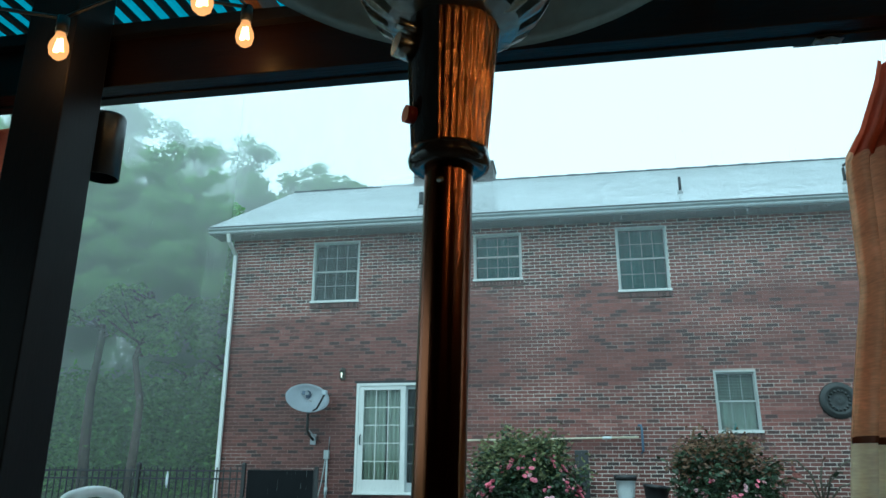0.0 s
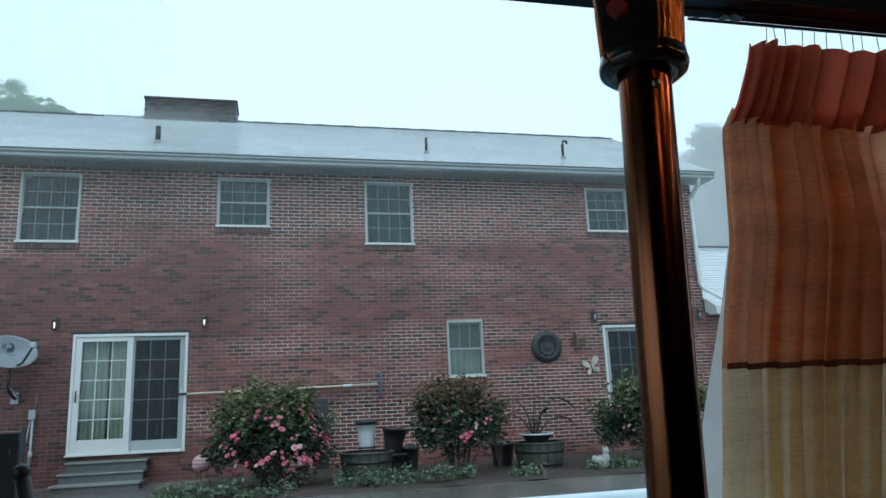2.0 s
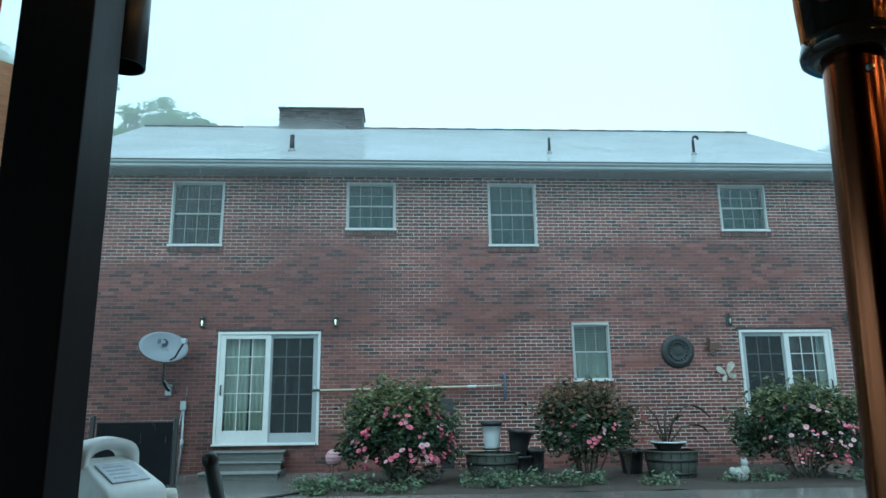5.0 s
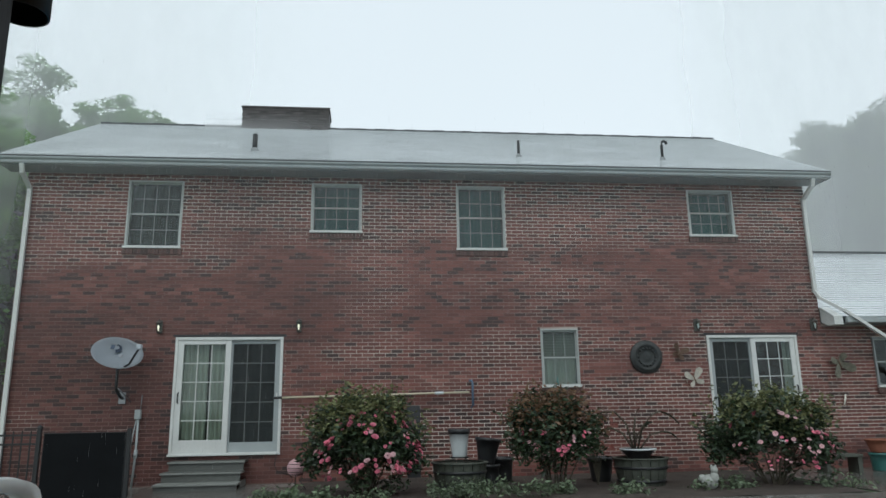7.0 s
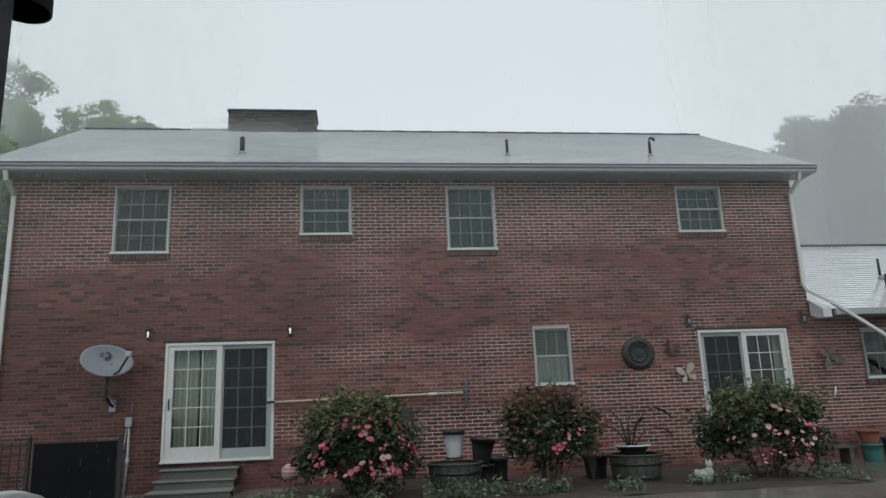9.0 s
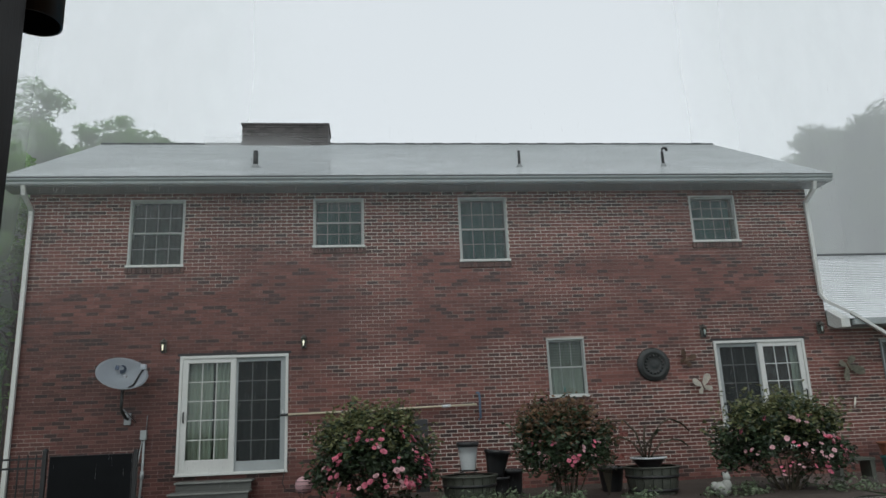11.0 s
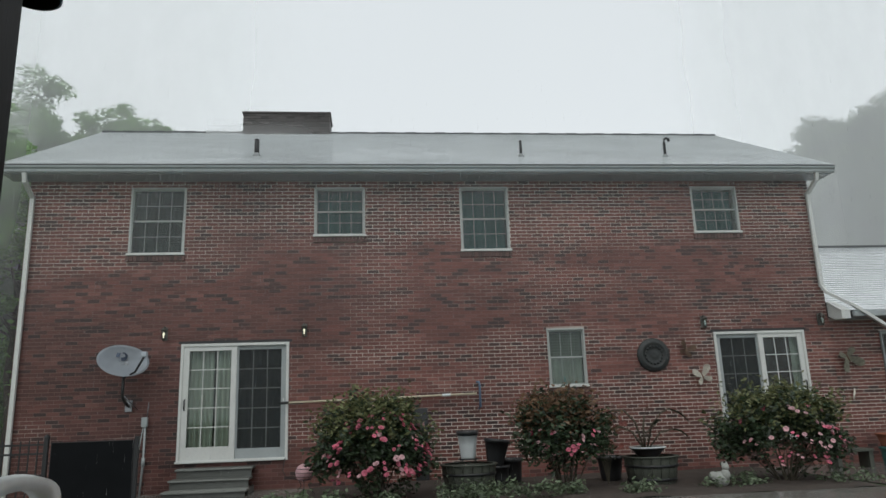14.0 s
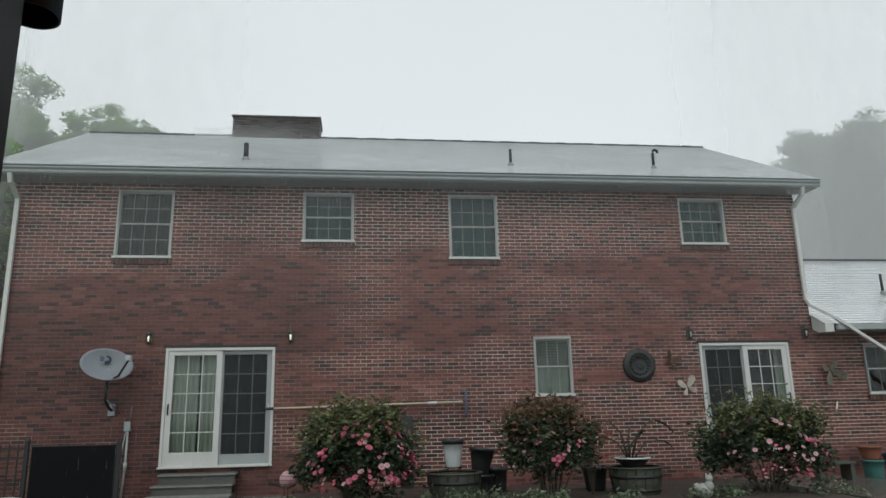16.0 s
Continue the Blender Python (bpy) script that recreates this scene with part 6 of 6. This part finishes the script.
# ---- patio heater ----
def build_heater():
    h = thing("patio_heater", pose(3.880, -12.818, -0.012, 0, 1.75, 0), "bronze patio heater with ribbed sleeve and reflector hood", "patio heater")
    part("base", lathe(B(), [(0.001, 0.02), (0.23, 0.02), (0.24, 0.045), (0.22, 0.05), (0.19, 0.40), (0.20, 0.78), (0.18, 0.80), (0.04, 0.82)], 36), M_BRONZE, h)
    part("pole", lathe(B(), [(0.0295, 0.80), (0.0295, 1.56)], 40), M_BRONZEPOLE, h, "brushed bronze pole")
    for z, a in ((1.528, 262), (1.06, 300), (1.06, 195)):
        x, y = 0.0305 * math.cos(radians(a)), 0.0305 * math.sin(radians(a))
        bm = B()
        bmesh.ops.create_uvsphere(bm, u_segments=8, v_segments=5, radius=0.005, matrix=Matrix.Translation((x, y, z)))
        part("screw", bm, M_CHROME, h)
    part("collar", lathe(B(), [(0.0298, 1.552), (0.042, 1.549), (0.049, 1.555), (0.0505, 1.562), (0.0490, 1.568), (0.0480, 1.574), (0.044, 1.575)], 36), M_GLOSSBLACK, h, "glossy dark collar")
    # hammered upper sleeve, open on the side of the black control panel
    bm = B()
    rings = []
    for j, (r, z) in enumerate(((0.0455, 1.572), (0.0485, 1.625), (0.0515, 1.67), (0.055, 1.71), (0.0585, 1.752))):
        rings.append([bm.verts.new(((r + 0.0016 * math.cos(k * math.pi / 2) + 0.0008 * math.sin(k * 1.7 + j * 2.1)) * math.cos(radians(261 + k * 2.55)),
                                    (r + 0.0016 * math.cos(k * math.pi / 2) + 0.0008 * math.sin(k * 1.7 + j * 2.1)) * math.sin(radians(261 + k * 2.55)), z)) for k in range(110)])
    for a, b in zip(rings, rings[1:]):
        for k in range(109):
            bm.faces.new((a[k], a[k + 1], b[k + 1], b[k])).smooth = True
    part("sleeve", bm, M_BRONZE, h, "hammered bronze sleeve")
    bm = B()
    rings = [[bm.verts.new((r * math.cos(radians(176 + k * 5.8)), r * math.sin(radians(176 + k * 5.8)), z)) for k in range(16)] for r, z in ((0.0472, 1.572), (0.0605, 1.752))]
    for k in range(15):
        bm.faces.new((rings[0][k], rings[0][k + 1], rings[1][k + 1], rings[1][k])).smooth = True
    bmesh.ops.solidify(bm, geom=bm.faces[:], thickness=0.002)
    part("control_panel", bm, M_GLOSSBLACK, h, "black control panel")
    d = Vector((math.cos(radians(216)), math.sin(radians(216)), 0))
    part("button", tube(B(), [d * 0.046 + Vector((0, 0, 1.612)), d * 0.061 + Vector((0, 0, 1.612))], 0.011, 14), M_REDKNOB, h, "round red igniter button")
    part("knob", tube(B(), [d * 0.053 + Vector((0, 0, 1.700)), d * 0.078 + Vector((0, 0, 1.703))], 0.016, 14), M_CHROME, h, "steel control knob")
    part("knob_stem", tube(B(), [d * 0.052 + Vector((0.012, 0, 1.722)), d * 0.090 + Vector((0.012, 0, 1.728))], 0.008, 8), M_CHROME, h)
    # slotted burner cup
    bm = B()
    n = 72
    prof = [(0.058, 1.744), (0.085, 1.752), (0.112, 1.772), (0.127, 1.800), (0.131, 1.826), (0.131, 1.91)]
    rings = [[bm.verts.new((r * math.cos(2 * math.pi * k / n), r * math.sin(2 * math.pi * k / n), z)) for k in range(n)] for r, z in prof]
    for j, (a, b) in enumerate(zip(rings, rings[1:])):
        for k in range(n):
            if j in (1, 2) and k % 4 in (1, 2):
                continue
            bm.faces.new((a[k], a[(k + 1) % n], b[(k + 1) % n], b[k])).smooth = True
    bmesh.ops.solidify(bm, geom=bm.faces[:], thickness=0.002)
    part("burner_cup", bm, M_CHROME, h, "slotted steel burner cup")
    part("burner_core", lathe(B(), [(0.001, 1.775), (0.055, 1.775), (0.082, 1.825), (0.082, 1.93)], 30), M_BLACK, h)
    part("reflector", lathe(B(), [(0.001, 2.10), (0.15, 2.09), (0.28, 2.05), (0.395, 1.985), (0.41, 1.97), (0.413, 1.973), (0.40, 1.992), (0.28, 2.06), (0.15, 2.10), (0.001, 2.11)], 64), M_REFLECT, h, "dull aluminium reflector hood")
    for k in range(3):
        a = radians(30 + 120 * k)
        part("strut", tube(B(), [(0.10 * math.cos(a), 0.10 * math.sin(a), 1.93), (0.10 * math.cos(a), 0.10 * math.sin(a), 2.09)], 0.005, 6), M_CHROME, h)


# ---- cloth curtains of the pergola ----
def cloth_band(name, parent, mat, z1, z0, left, width, yb, folds, seed, amp, label="", flare=0.0):
    rnd = random.Random(seed)
    ph = [rnd.uniform(0, 6.3) for _ in range(4)]

    def fn(u, w):
        z = z1 + (z0 - z1) * w
        q = folds * 2 * math.pi * (u + 0.045 * math.sin(9 * u + ph[0]) + 0.008 * math.sin(27 * u + ph[2]))
        a = amp * (0.75 + 0.45 * math.sin(2.3 * u * folds + ph[1]))
        g = math.sin(q + 1.5 * (2.0 - z) * math.sin(ph[2] + 7 * u))
        y = yb + a * (g + 0.45 * math.sin(2 * q + 1.3 + ph[3]))  + 0.012 * math.sin(14 * u + 5 * z + ph[3])
        x = left(z) + width * u + 0.6 * (width / folds) * math.cos(q + 1.5 * (2.0 - z) * math.sin(ph[2] + 7 * u)) * min(1.0, 12 * u) + flare * (2.0 - z) * u
        return (x, y, z + 0.003 * math.sin(q * 0.5 + ph[1]) * (1 if w in (0.0, 1.0) else 0))
    return part(name, sheet(B(), fn, int(folds * 14), 24), mat, parent, label)


def curtain_left(z):
    """Left hem of the curtain: gathered under the header, fuller below."""
    k = [(0.0, 4.50), (0.93, 4.65), (1.24, 4.70), (1.60, 4.775), (1.93, 4.78), (2.0, 4.82), (2.14, 4.88), (2.3, 4.93)]
    for (a, p), (b, q) in zip(k, k[1:]):
        if a <= z <= b:
            return p + (q - p) * (z - a) / (b - a)
    return k[0][1]


def build_curtains():
    c = thing("outdoor_curtain", pose(0, 0, 0), "rust, tan and beige outdoor curtain hung on hooks", "curtain", "pergola curtains")
    Y = -11.76
    cloth_band("header", c, M_RUSTCLOTH, 2.20, 1.94, curtain_left, 1.9, Y - 0.04, 34, 1, 0.026, "gathered rust-red header band")
    cloth_band("upper_cloth", c, M_TANCLOTH, 2.0, 1.24, curtain_left, 1.95, Y, 29, 2, 0.030, "tan-brown woven cloth", 0.10)
    cloth_band("lower_cloth", c, M_BEIGECLOTH, 1.24, 0.06, curtain_left, 1.95, Y, 29, 2, 0.030, "beige woven cloth", 0.10)
    cloth_band("seam", c, M_THREAD, 1.248, 1.234, curtain_left, 1.95, Y - 0.004, 29, 2, 0.030, "", 0.10)
    edge = [(0.0, 4.70, 0.58), (0.77, 4.84, 0.51), (1.10, 4.875, 0.43), (1.45, 4.875, 0.26), (1.80, 4.83, 0.05)]

    def lining(u, w):
        z = 1.80 - 1.74 * w
        for (a, p, q), (b, r, t) in zip(edge, edge[1:]):
            if a <= z <= b:
                f = (z - a) / (b - a)
                return (p + (r - p) * f + 0.06 + 0.55 * u, Y + (q + (t - q) * f) * (1 - u) ** 1.5 + 0.05 + 0.02 * math.sin(u * 17 + w * 3) * w, z)
    part("lining", sheet(B(), lining, 40, 24), M_LINING, c, "white lining billowing at the curtain edge")
    rnd = random.Random(6)
    for k in range(40):
        x = 4.95 + 0.046 * k + rnd.uniform(-0.015, 0.015)
        part("hook", tube(B(), [(x, Y - 0.03, 2.17), (x + 0.006, Y - 0.032, 2.20), (x + rnd.uniform(-0.012, 0.012), -11.80, 2.262)], 0.0015, 5), M_STEEL, c)
    part("rod", tube(B(), [(4.7, -11.80, 2.264), (7.0, -11.80, 2.264)], 0.005, 8), M_BLACK, c)
    for x in (4.72, 6.98):
        part("rod_bracket", tube(B(), [(x, -11.80, 2.264), (x, -11.934, 2.264)], 0.006, 6), M_BLACK, c)
    d = thing("outdoor_curtain", pose(0, 0, 0), "gathered rust and beige curtain drawn back beside the post", "curtain", "pergola curtains")
    cloth_band("header", d, M_RUSTCLOTH, 2.17, 1.95, lambda z: 1.75, 0.72, -11.86, 5, 4, 0.035)
    cloth_band("upper_cloth", d, M_TANCLOTH, 2.0, 1.24, lambda z: 1.72, 0.72, -11.84, 5, 5, 0.04)
    cloth_band("lower_cloth", d, M_BEIGECLOTH, 1.24, 0.06, lambda z: 1.72, 0.68, -11.84, 5, 5, 0.04)
    for k in range(6):
        x = 1.8 + 0.12 * k
        part("hook", tube(B(), [(x, -11.86, 2.15), (x, -11.88, 2.235)], 0.0022, 5), M_STEEL, d)
    part("rod", tube(B(), [(0.2, -11.89, 2.24), (2.7, -11.89, 2.24)], 0.006, 8), M_BLACK, d)
    part("rod_bracket", tube(B(), [(2.6, -11.89, 2.24), (2.6, -11.934, 2.24)], 0.006, 6), M_BLACK, d)


# ---- table by the post ----
def build_table():
    t = thing("side_table", pose(2.78, -11.78, 0.0), "small dark patio side table", "table")
    part("tabletop", box(B(), -0.06, 0.30, -0.22, 0.34, 0.813, 0.866, 0.008), M_WOODBROWN, t)
    for x in (-0.03, 0.26):
        for y in (-0.18, 0.30):
            part("leg", box(B(), x - 0.02, x + 0.02, y - 0.02, y + 0.02, 0.0, 0.813, 0.003), M_BLACK, t)
    p = thing("power_supply", pose(2.80, -11.77, 0.868, 0, 0, 66) @ Matrix.Diagonal((0.92, 0.92, 0.96, 1)), "white plastic power unit with carrying handle and panel", "power supply")
    # tapering rounded body with a sloping front
    bm = B()
    prof = [(-0.085, 0.0), (-0.09, 0.11), (-0.08, 0.15), (0.025, 0.215), (0.06, 0.22), (0.08, 0.18), (0.085, 0.0)]
    half = [0.10, 0.102, 0.10, 0.082, 0.078, 0.09, 0.10]
    a = [bm.verts.new((-w, y, z)) for (y, z), w in zip(prof, half)]
    b = [bm.verts.new((w, y, z)) for (y, z), w in zip(prof, half)]
    for k in range(len(prof)):
        bm.faces.new((a[k], a[(k + 1) % len(prof)], b[(k + 1) % len(prof)], b[k]))
    bm.faces.new(a), bm.faces.new(b[::-1])
    bmesh.ops.recalc_face_normals(bm, faces=bm.faces)
    bmesh.ops.bevel(bm, geom=bm.edges[:], offset=0.015, segments=3, affect="EDGES", profile=0.5)
    for f in bm.faces:
        f.smooth = True
    part("housing", bm, M_BOXWHITE, p)
    bm = B()
    rings = []
    for k in range(15):
        q = math.pi * k / 14
        c = Vector((-0.078 * math.cos(q) * (1 + 0.10 * math.sin(q)), 0.04, 0.196 + 0.056 * math.sin(q) ** 0.6))
        n = Vector((-math.cos(q), 0, math.sin(q) + 0.3)).normalized()
        rings.append([bm.verts.new(c + n * dx + Vector((0, dy, 0))) for dx, dy in ((-0.014, -0.026), (0.010, -0.032), (0.015, 0.0), (0.010, 0.032), (-0.014, 0.026))])
    for r0, r1 in zip(rings, rings[1:]):
        for k in range(5):
            bm.faces.new((r0[k], r0[(k + 1) % 5], r1[(k + 1) % 5], r1[k])).smooth = True
    bmesh.ops.recalc_face_normals(bm, faces=bm.faces)
    part("handle", bm, M_BOXWHITE, p)
    m = Matrix.Translation((0.0, -0.028, 0.1865)) @ Euler((radians(31.8), 0, 0)).to_matrix().to_4x4()
    bm = B()
    box(bm, -0.06, 0.06, -0.035, 0.035, -0.003, 0.0008, 0, m)
    lab = part("label_panel", bm, M_LABEL, p, "pale printed panel")
    for k in range(4):
        bm = B()
        box(bm, -0.045, 0.03 - 0.012 * (k % 2), -0.022 + 0.014 * k, -0.017 + 0.014 * k, 0.0008, 0.0014, 0, m)
        part("print_bar", bm, M_DISH, lab)
    part("socket", box(B(), -0.082, -0.038, -0.108, -0.088, 0.045, 0.095, 0.004), M_BLACKPL, p, "black plug socket")
    part("plug", box(B(), -0.076, -0.044, -0.125, -0.108, 0.052, 0.085, 0.004), M_BLACKPL, p)
    part("cable", tube(B(), [(-0.06, -0.125, 0.065), (-0.09, -0.16, 0.05), (-0.16, -0.19, 0.01), (-0.25, -0.18, 0.005)], 0.005, 6), M_CABLE, p, "pale power cable")
    bx = thing("small_box", pose(2.93, -11.95, 0.867, 0, 0, -15), "small white and brown cardboard box", "box")
    part("side", box(B(), -0.05, -0.002, -0.02, 0.03, 0.0, 0.08, 0.003), M_WOODBROWN, bx, "brown box side")
    part("lid", box(B(), -0.052, 0.0, -0.022, 0.032, 0.081, 0.092, 0.003), M_POTWHITE, bx)
    part("sleeve", box(B(), 0.004, 0.06, -0.02, 0.0, 0.0, 0.085, 0.003), M_POTWHITE, bx)
    ca = thing("drink_can", pose(2.84, -11.53, 0.867), "small beige metal drink can", "can")
    part("body", lathe(B(), [(0.001, 0.0), (0.026, 0.0), (0.032, 0.012), (0.032, 0.10), (0.027, 0.115), (0.025, 0.113), (0.001, 0.11)], 20), M_CREAM, ca)
    sk = thing("umbrella_handle", pose(3.128, -12.25, 0.0), "black leaning handle beside the table", "handle")
    part("rod", tube(B(), [(0.30, 0.0, 0.0), (0.08, 0.02, 0.80), (0.0, 0.03, 1.10)], [0.011, 0.011, 0.012], 10), M_BLACKPL, sk)
    bm = B()
    bmesh.ops.create_uvsphere(bm, u_segments=12, v_segments=8, radius=0.014, matrix=Matrix.Translation((0.0, 0.03, 1.10)))
    part("tip", bm, M_BLACKPL, sk)


# ---- rain ----
def rain_material():
    """Water streaks: mostly clear, partly scattering the sky's light."""
    m = bpy.data.materials.new("rain_drop")
    m.use_nodes = True
    n, l = m.node_tree.nodes, m.node_tree.links
    n.remove(n["Principled BSDF"])
    tr, df, tl = n.new("ShaderNodeBsdfTransparent"), n.new("ShaderNodeBsdfDiffuse"), n.new("ShaderNodeBsdfTranslucent")
    for q in (df, tl):
        q.inputs["Color"].default_value = (0.93, 0.95, 0.95, 1)
    a, b = n.new("ShaderNodeMixShader"), n.new("ShaderNodeMixShader")
    a.inputs["Fac"].default_value, b.inputs["Fac"].default_value = 0.5, 0.34
    l.new(df.outputs[0], a.inputs[1])
    l.new(tl.outputs[0], a.inputs[2])
    l.new(tr.outputs[0], b.inputs[1])
    l.new(a.outputs[0], b.inputs[2])
    l.new(b.outputs[0], n["Material Output"].inputs["Surface"])
    return m


M_RAIN = rain_material()


def streaks(name, boxes, mat, label, seed):
    """Thin falling drops, one long narrow triangle each, thinning out towards the edges of each shower."""
    r = np.random.RandomState(seed)
    vs = []
    for (x0, x1, y0, y1, z0, z1), n, w, ln, bx, bz, shear in boxes:
        p = np.stack([x0 + (x1 - x0) * r.beta(bx[0], bx[1], n), r.uniform(y0, y1, n), z0 + (z1 - z0) * r.beta(bz[0], bz[1], n)], 1)
        p[:, 0] += shear * (p[:, 1] - y0)
        p[:, 2] += abs(shear) * 0.4 * (p[:, 1] - y0) * (p[:, 2] - z0) / (z1 - z0)
        a = r.uniform(0, math.pi, n)
        u = np.stack([np.cos(a), np.sin(a), np.zeros(n)], 1) * w * r.uniform(0.6, 1.3, (n, 1))
        d = np.stack([r.normal(0.03, 0.02, n), r.normal(0, 0.02, n), np.ones(n)], 1) * ln * r.uniform(0.5, 1.2, (n, 1))
        vs.append(np.stack([p - u, p + u, p + d], 1).reshape(-1, 3))
    v = np.concatenate(vs).astype(np.float32)
    n = len(v) // 3
    me = bpy.data.meshes.new(name)
    me.vertices.add(3 * n), me.loops.add(3 * n), me.polygons.add(n)
    me.vertices.foreach_set("co", v.ravel())
    me.loops.foreach_set("vertex_index", np.arange(3 * n, dtype=np.int32))
    me.polygons.foreach_set("loop_start", np.arange(0, 3 * n, 3, dtype=np.int32))
    me.update(calc_edges=True)
    me.materials.append(mat)
    return tagged(new(name, me), label, "rain", kind="stuff")


def haze_material(name, strength, x_solid, x_clear, z_solid, z_clear):
    """Flat pale sheet imitating rain haze, fading in height and towards one end."""
    m = bpy.data.materials.new(name)
    m.use_nodes = True
    n, l = m.node_tree.nodes, m.node_tree.links
    n.remove(n["Principled BSDF"])
    geo, sep = n.new("ShaderNodeNewGeometry"), n.new("ShaderNodeSeparateXYZ")
    l.new(geo.outputs["Position"], sep.inputs[0])
    fac = None
    noise_node, mp = n.new("ShaderNodeTexNoise"), n.new("ShaderNodeMapping")
    mp.inputs["Scale"].default_value = (0.5, 0.5, 0.22)
    noise_node.inputs["Detail"].default_value, noise_node.inputs["Scale"].default_value = 5, 1.0
    l.new(geo.outputs["Position"], mp.inputs[0])
    l.new(mp.outputs[0], noise_node.inputs["Vector"])
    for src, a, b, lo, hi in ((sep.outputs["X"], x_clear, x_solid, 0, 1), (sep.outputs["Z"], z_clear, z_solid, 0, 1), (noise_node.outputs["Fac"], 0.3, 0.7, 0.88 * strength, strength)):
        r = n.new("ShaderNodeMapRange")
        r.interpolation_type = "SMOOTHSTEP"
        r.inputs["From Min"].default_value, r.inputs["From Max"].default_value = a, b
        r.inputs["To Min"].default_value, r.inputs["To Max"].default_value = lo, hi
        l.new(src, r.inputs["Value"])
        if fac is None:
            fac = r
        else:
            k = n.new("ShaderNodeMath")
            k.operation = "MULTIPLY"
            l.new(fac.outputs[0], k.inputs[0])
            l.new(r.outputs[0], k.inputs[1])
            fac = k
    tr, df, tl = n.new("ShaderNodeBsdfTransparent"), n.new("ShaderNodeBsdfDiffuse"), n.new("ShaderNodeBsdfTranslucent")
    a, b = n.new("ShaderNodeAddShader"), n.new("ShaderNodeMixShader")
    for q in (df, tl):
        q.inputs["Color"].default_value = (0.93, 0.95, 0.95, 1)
    # upward normals light the sheet from the whole sky, whichever way it stands
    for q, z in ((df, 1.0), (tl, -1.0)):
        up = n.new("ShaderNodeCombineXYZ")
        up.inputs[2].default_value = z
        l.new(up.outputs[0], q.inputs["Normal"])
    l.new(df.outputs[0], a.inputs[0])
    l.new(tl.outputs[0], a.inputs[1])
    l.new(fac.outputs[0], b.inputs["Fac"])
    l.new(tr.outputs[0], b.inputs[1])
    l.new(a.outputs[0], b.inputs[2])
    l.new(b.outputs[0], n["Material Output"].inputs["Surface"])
    return m


def build_rain():
    even = (1, 1)
    streaks("falling_rain", [
        ((-15, -3.2, 1.0, 6.5, 0.0, 9.0), 5000, 0.002, 0.16, even, even, 0.0),
        ((-3.0, 14.5, -4.5, -0.7, 0.0, 6.0), 1500, 0.0013, 0.15, even, even, 0.0)], M_RAIN, "pale streaks of heavy falling rain", 1)
    streaks("gutter_drips", [((-3.1, 12.6, -0.62, -0.53, 4.7, 5.6), 1500, 0.0025, 0.16, even, (2.4, 1), 0.0),
                             ((-3.1, 12.6, -0.60, -0.54, 5.3, 5.60), 1200, 0.0025, 0.12, even, even, 0.0)], M_RAIN, "water dripping off the overflowing gutter", 2)
    # added sheets imitating rain haze at several distances: strength, where it is full and gone along x, and in height
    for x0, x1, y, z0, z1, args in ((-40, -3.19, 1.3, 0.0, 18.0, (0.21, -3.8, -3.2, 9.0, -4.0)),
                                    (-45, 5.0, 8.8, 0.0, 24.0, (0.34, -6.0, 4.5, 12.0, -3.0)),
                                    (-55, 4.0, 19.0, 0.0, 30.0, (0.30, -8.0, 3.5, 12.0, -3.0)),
                                    # pale sheet added before the wall to lighten its upper part
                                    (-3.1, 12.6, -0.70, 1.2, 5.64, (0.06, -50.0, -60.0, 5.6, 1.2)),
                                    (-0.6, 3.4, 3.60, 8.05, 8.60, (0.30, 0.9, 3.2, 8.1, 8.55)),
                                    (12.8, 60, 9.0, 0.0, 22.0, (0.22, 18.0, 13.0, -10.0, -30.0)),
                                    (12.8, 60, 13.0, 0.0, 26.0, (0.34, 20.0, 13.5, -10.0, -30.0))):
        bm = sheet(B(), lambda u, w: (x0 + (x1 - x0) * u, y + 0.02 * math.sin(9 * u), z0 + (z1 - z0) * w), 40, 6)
        tagged(part("rain_haze", bm, haze_material("rain_haze", *args)), "added pale sheet imitating rain haze", "rain", kind="stuff")


build_ground()
house, brick_wall, brick_wing = build_house()
build_trees()
build_pergola()
build_heater()
build_curtains()
build_lights()
build_wall_things()
build_fence()
build_plants()
red = ROSE[0].copy()
red.materials.clear()
red.materials.append(M_RED)
RED[:] = [red]
build_pots()
build_table()
build_rain()
lay_bricks(brick_wall, brick_wing)
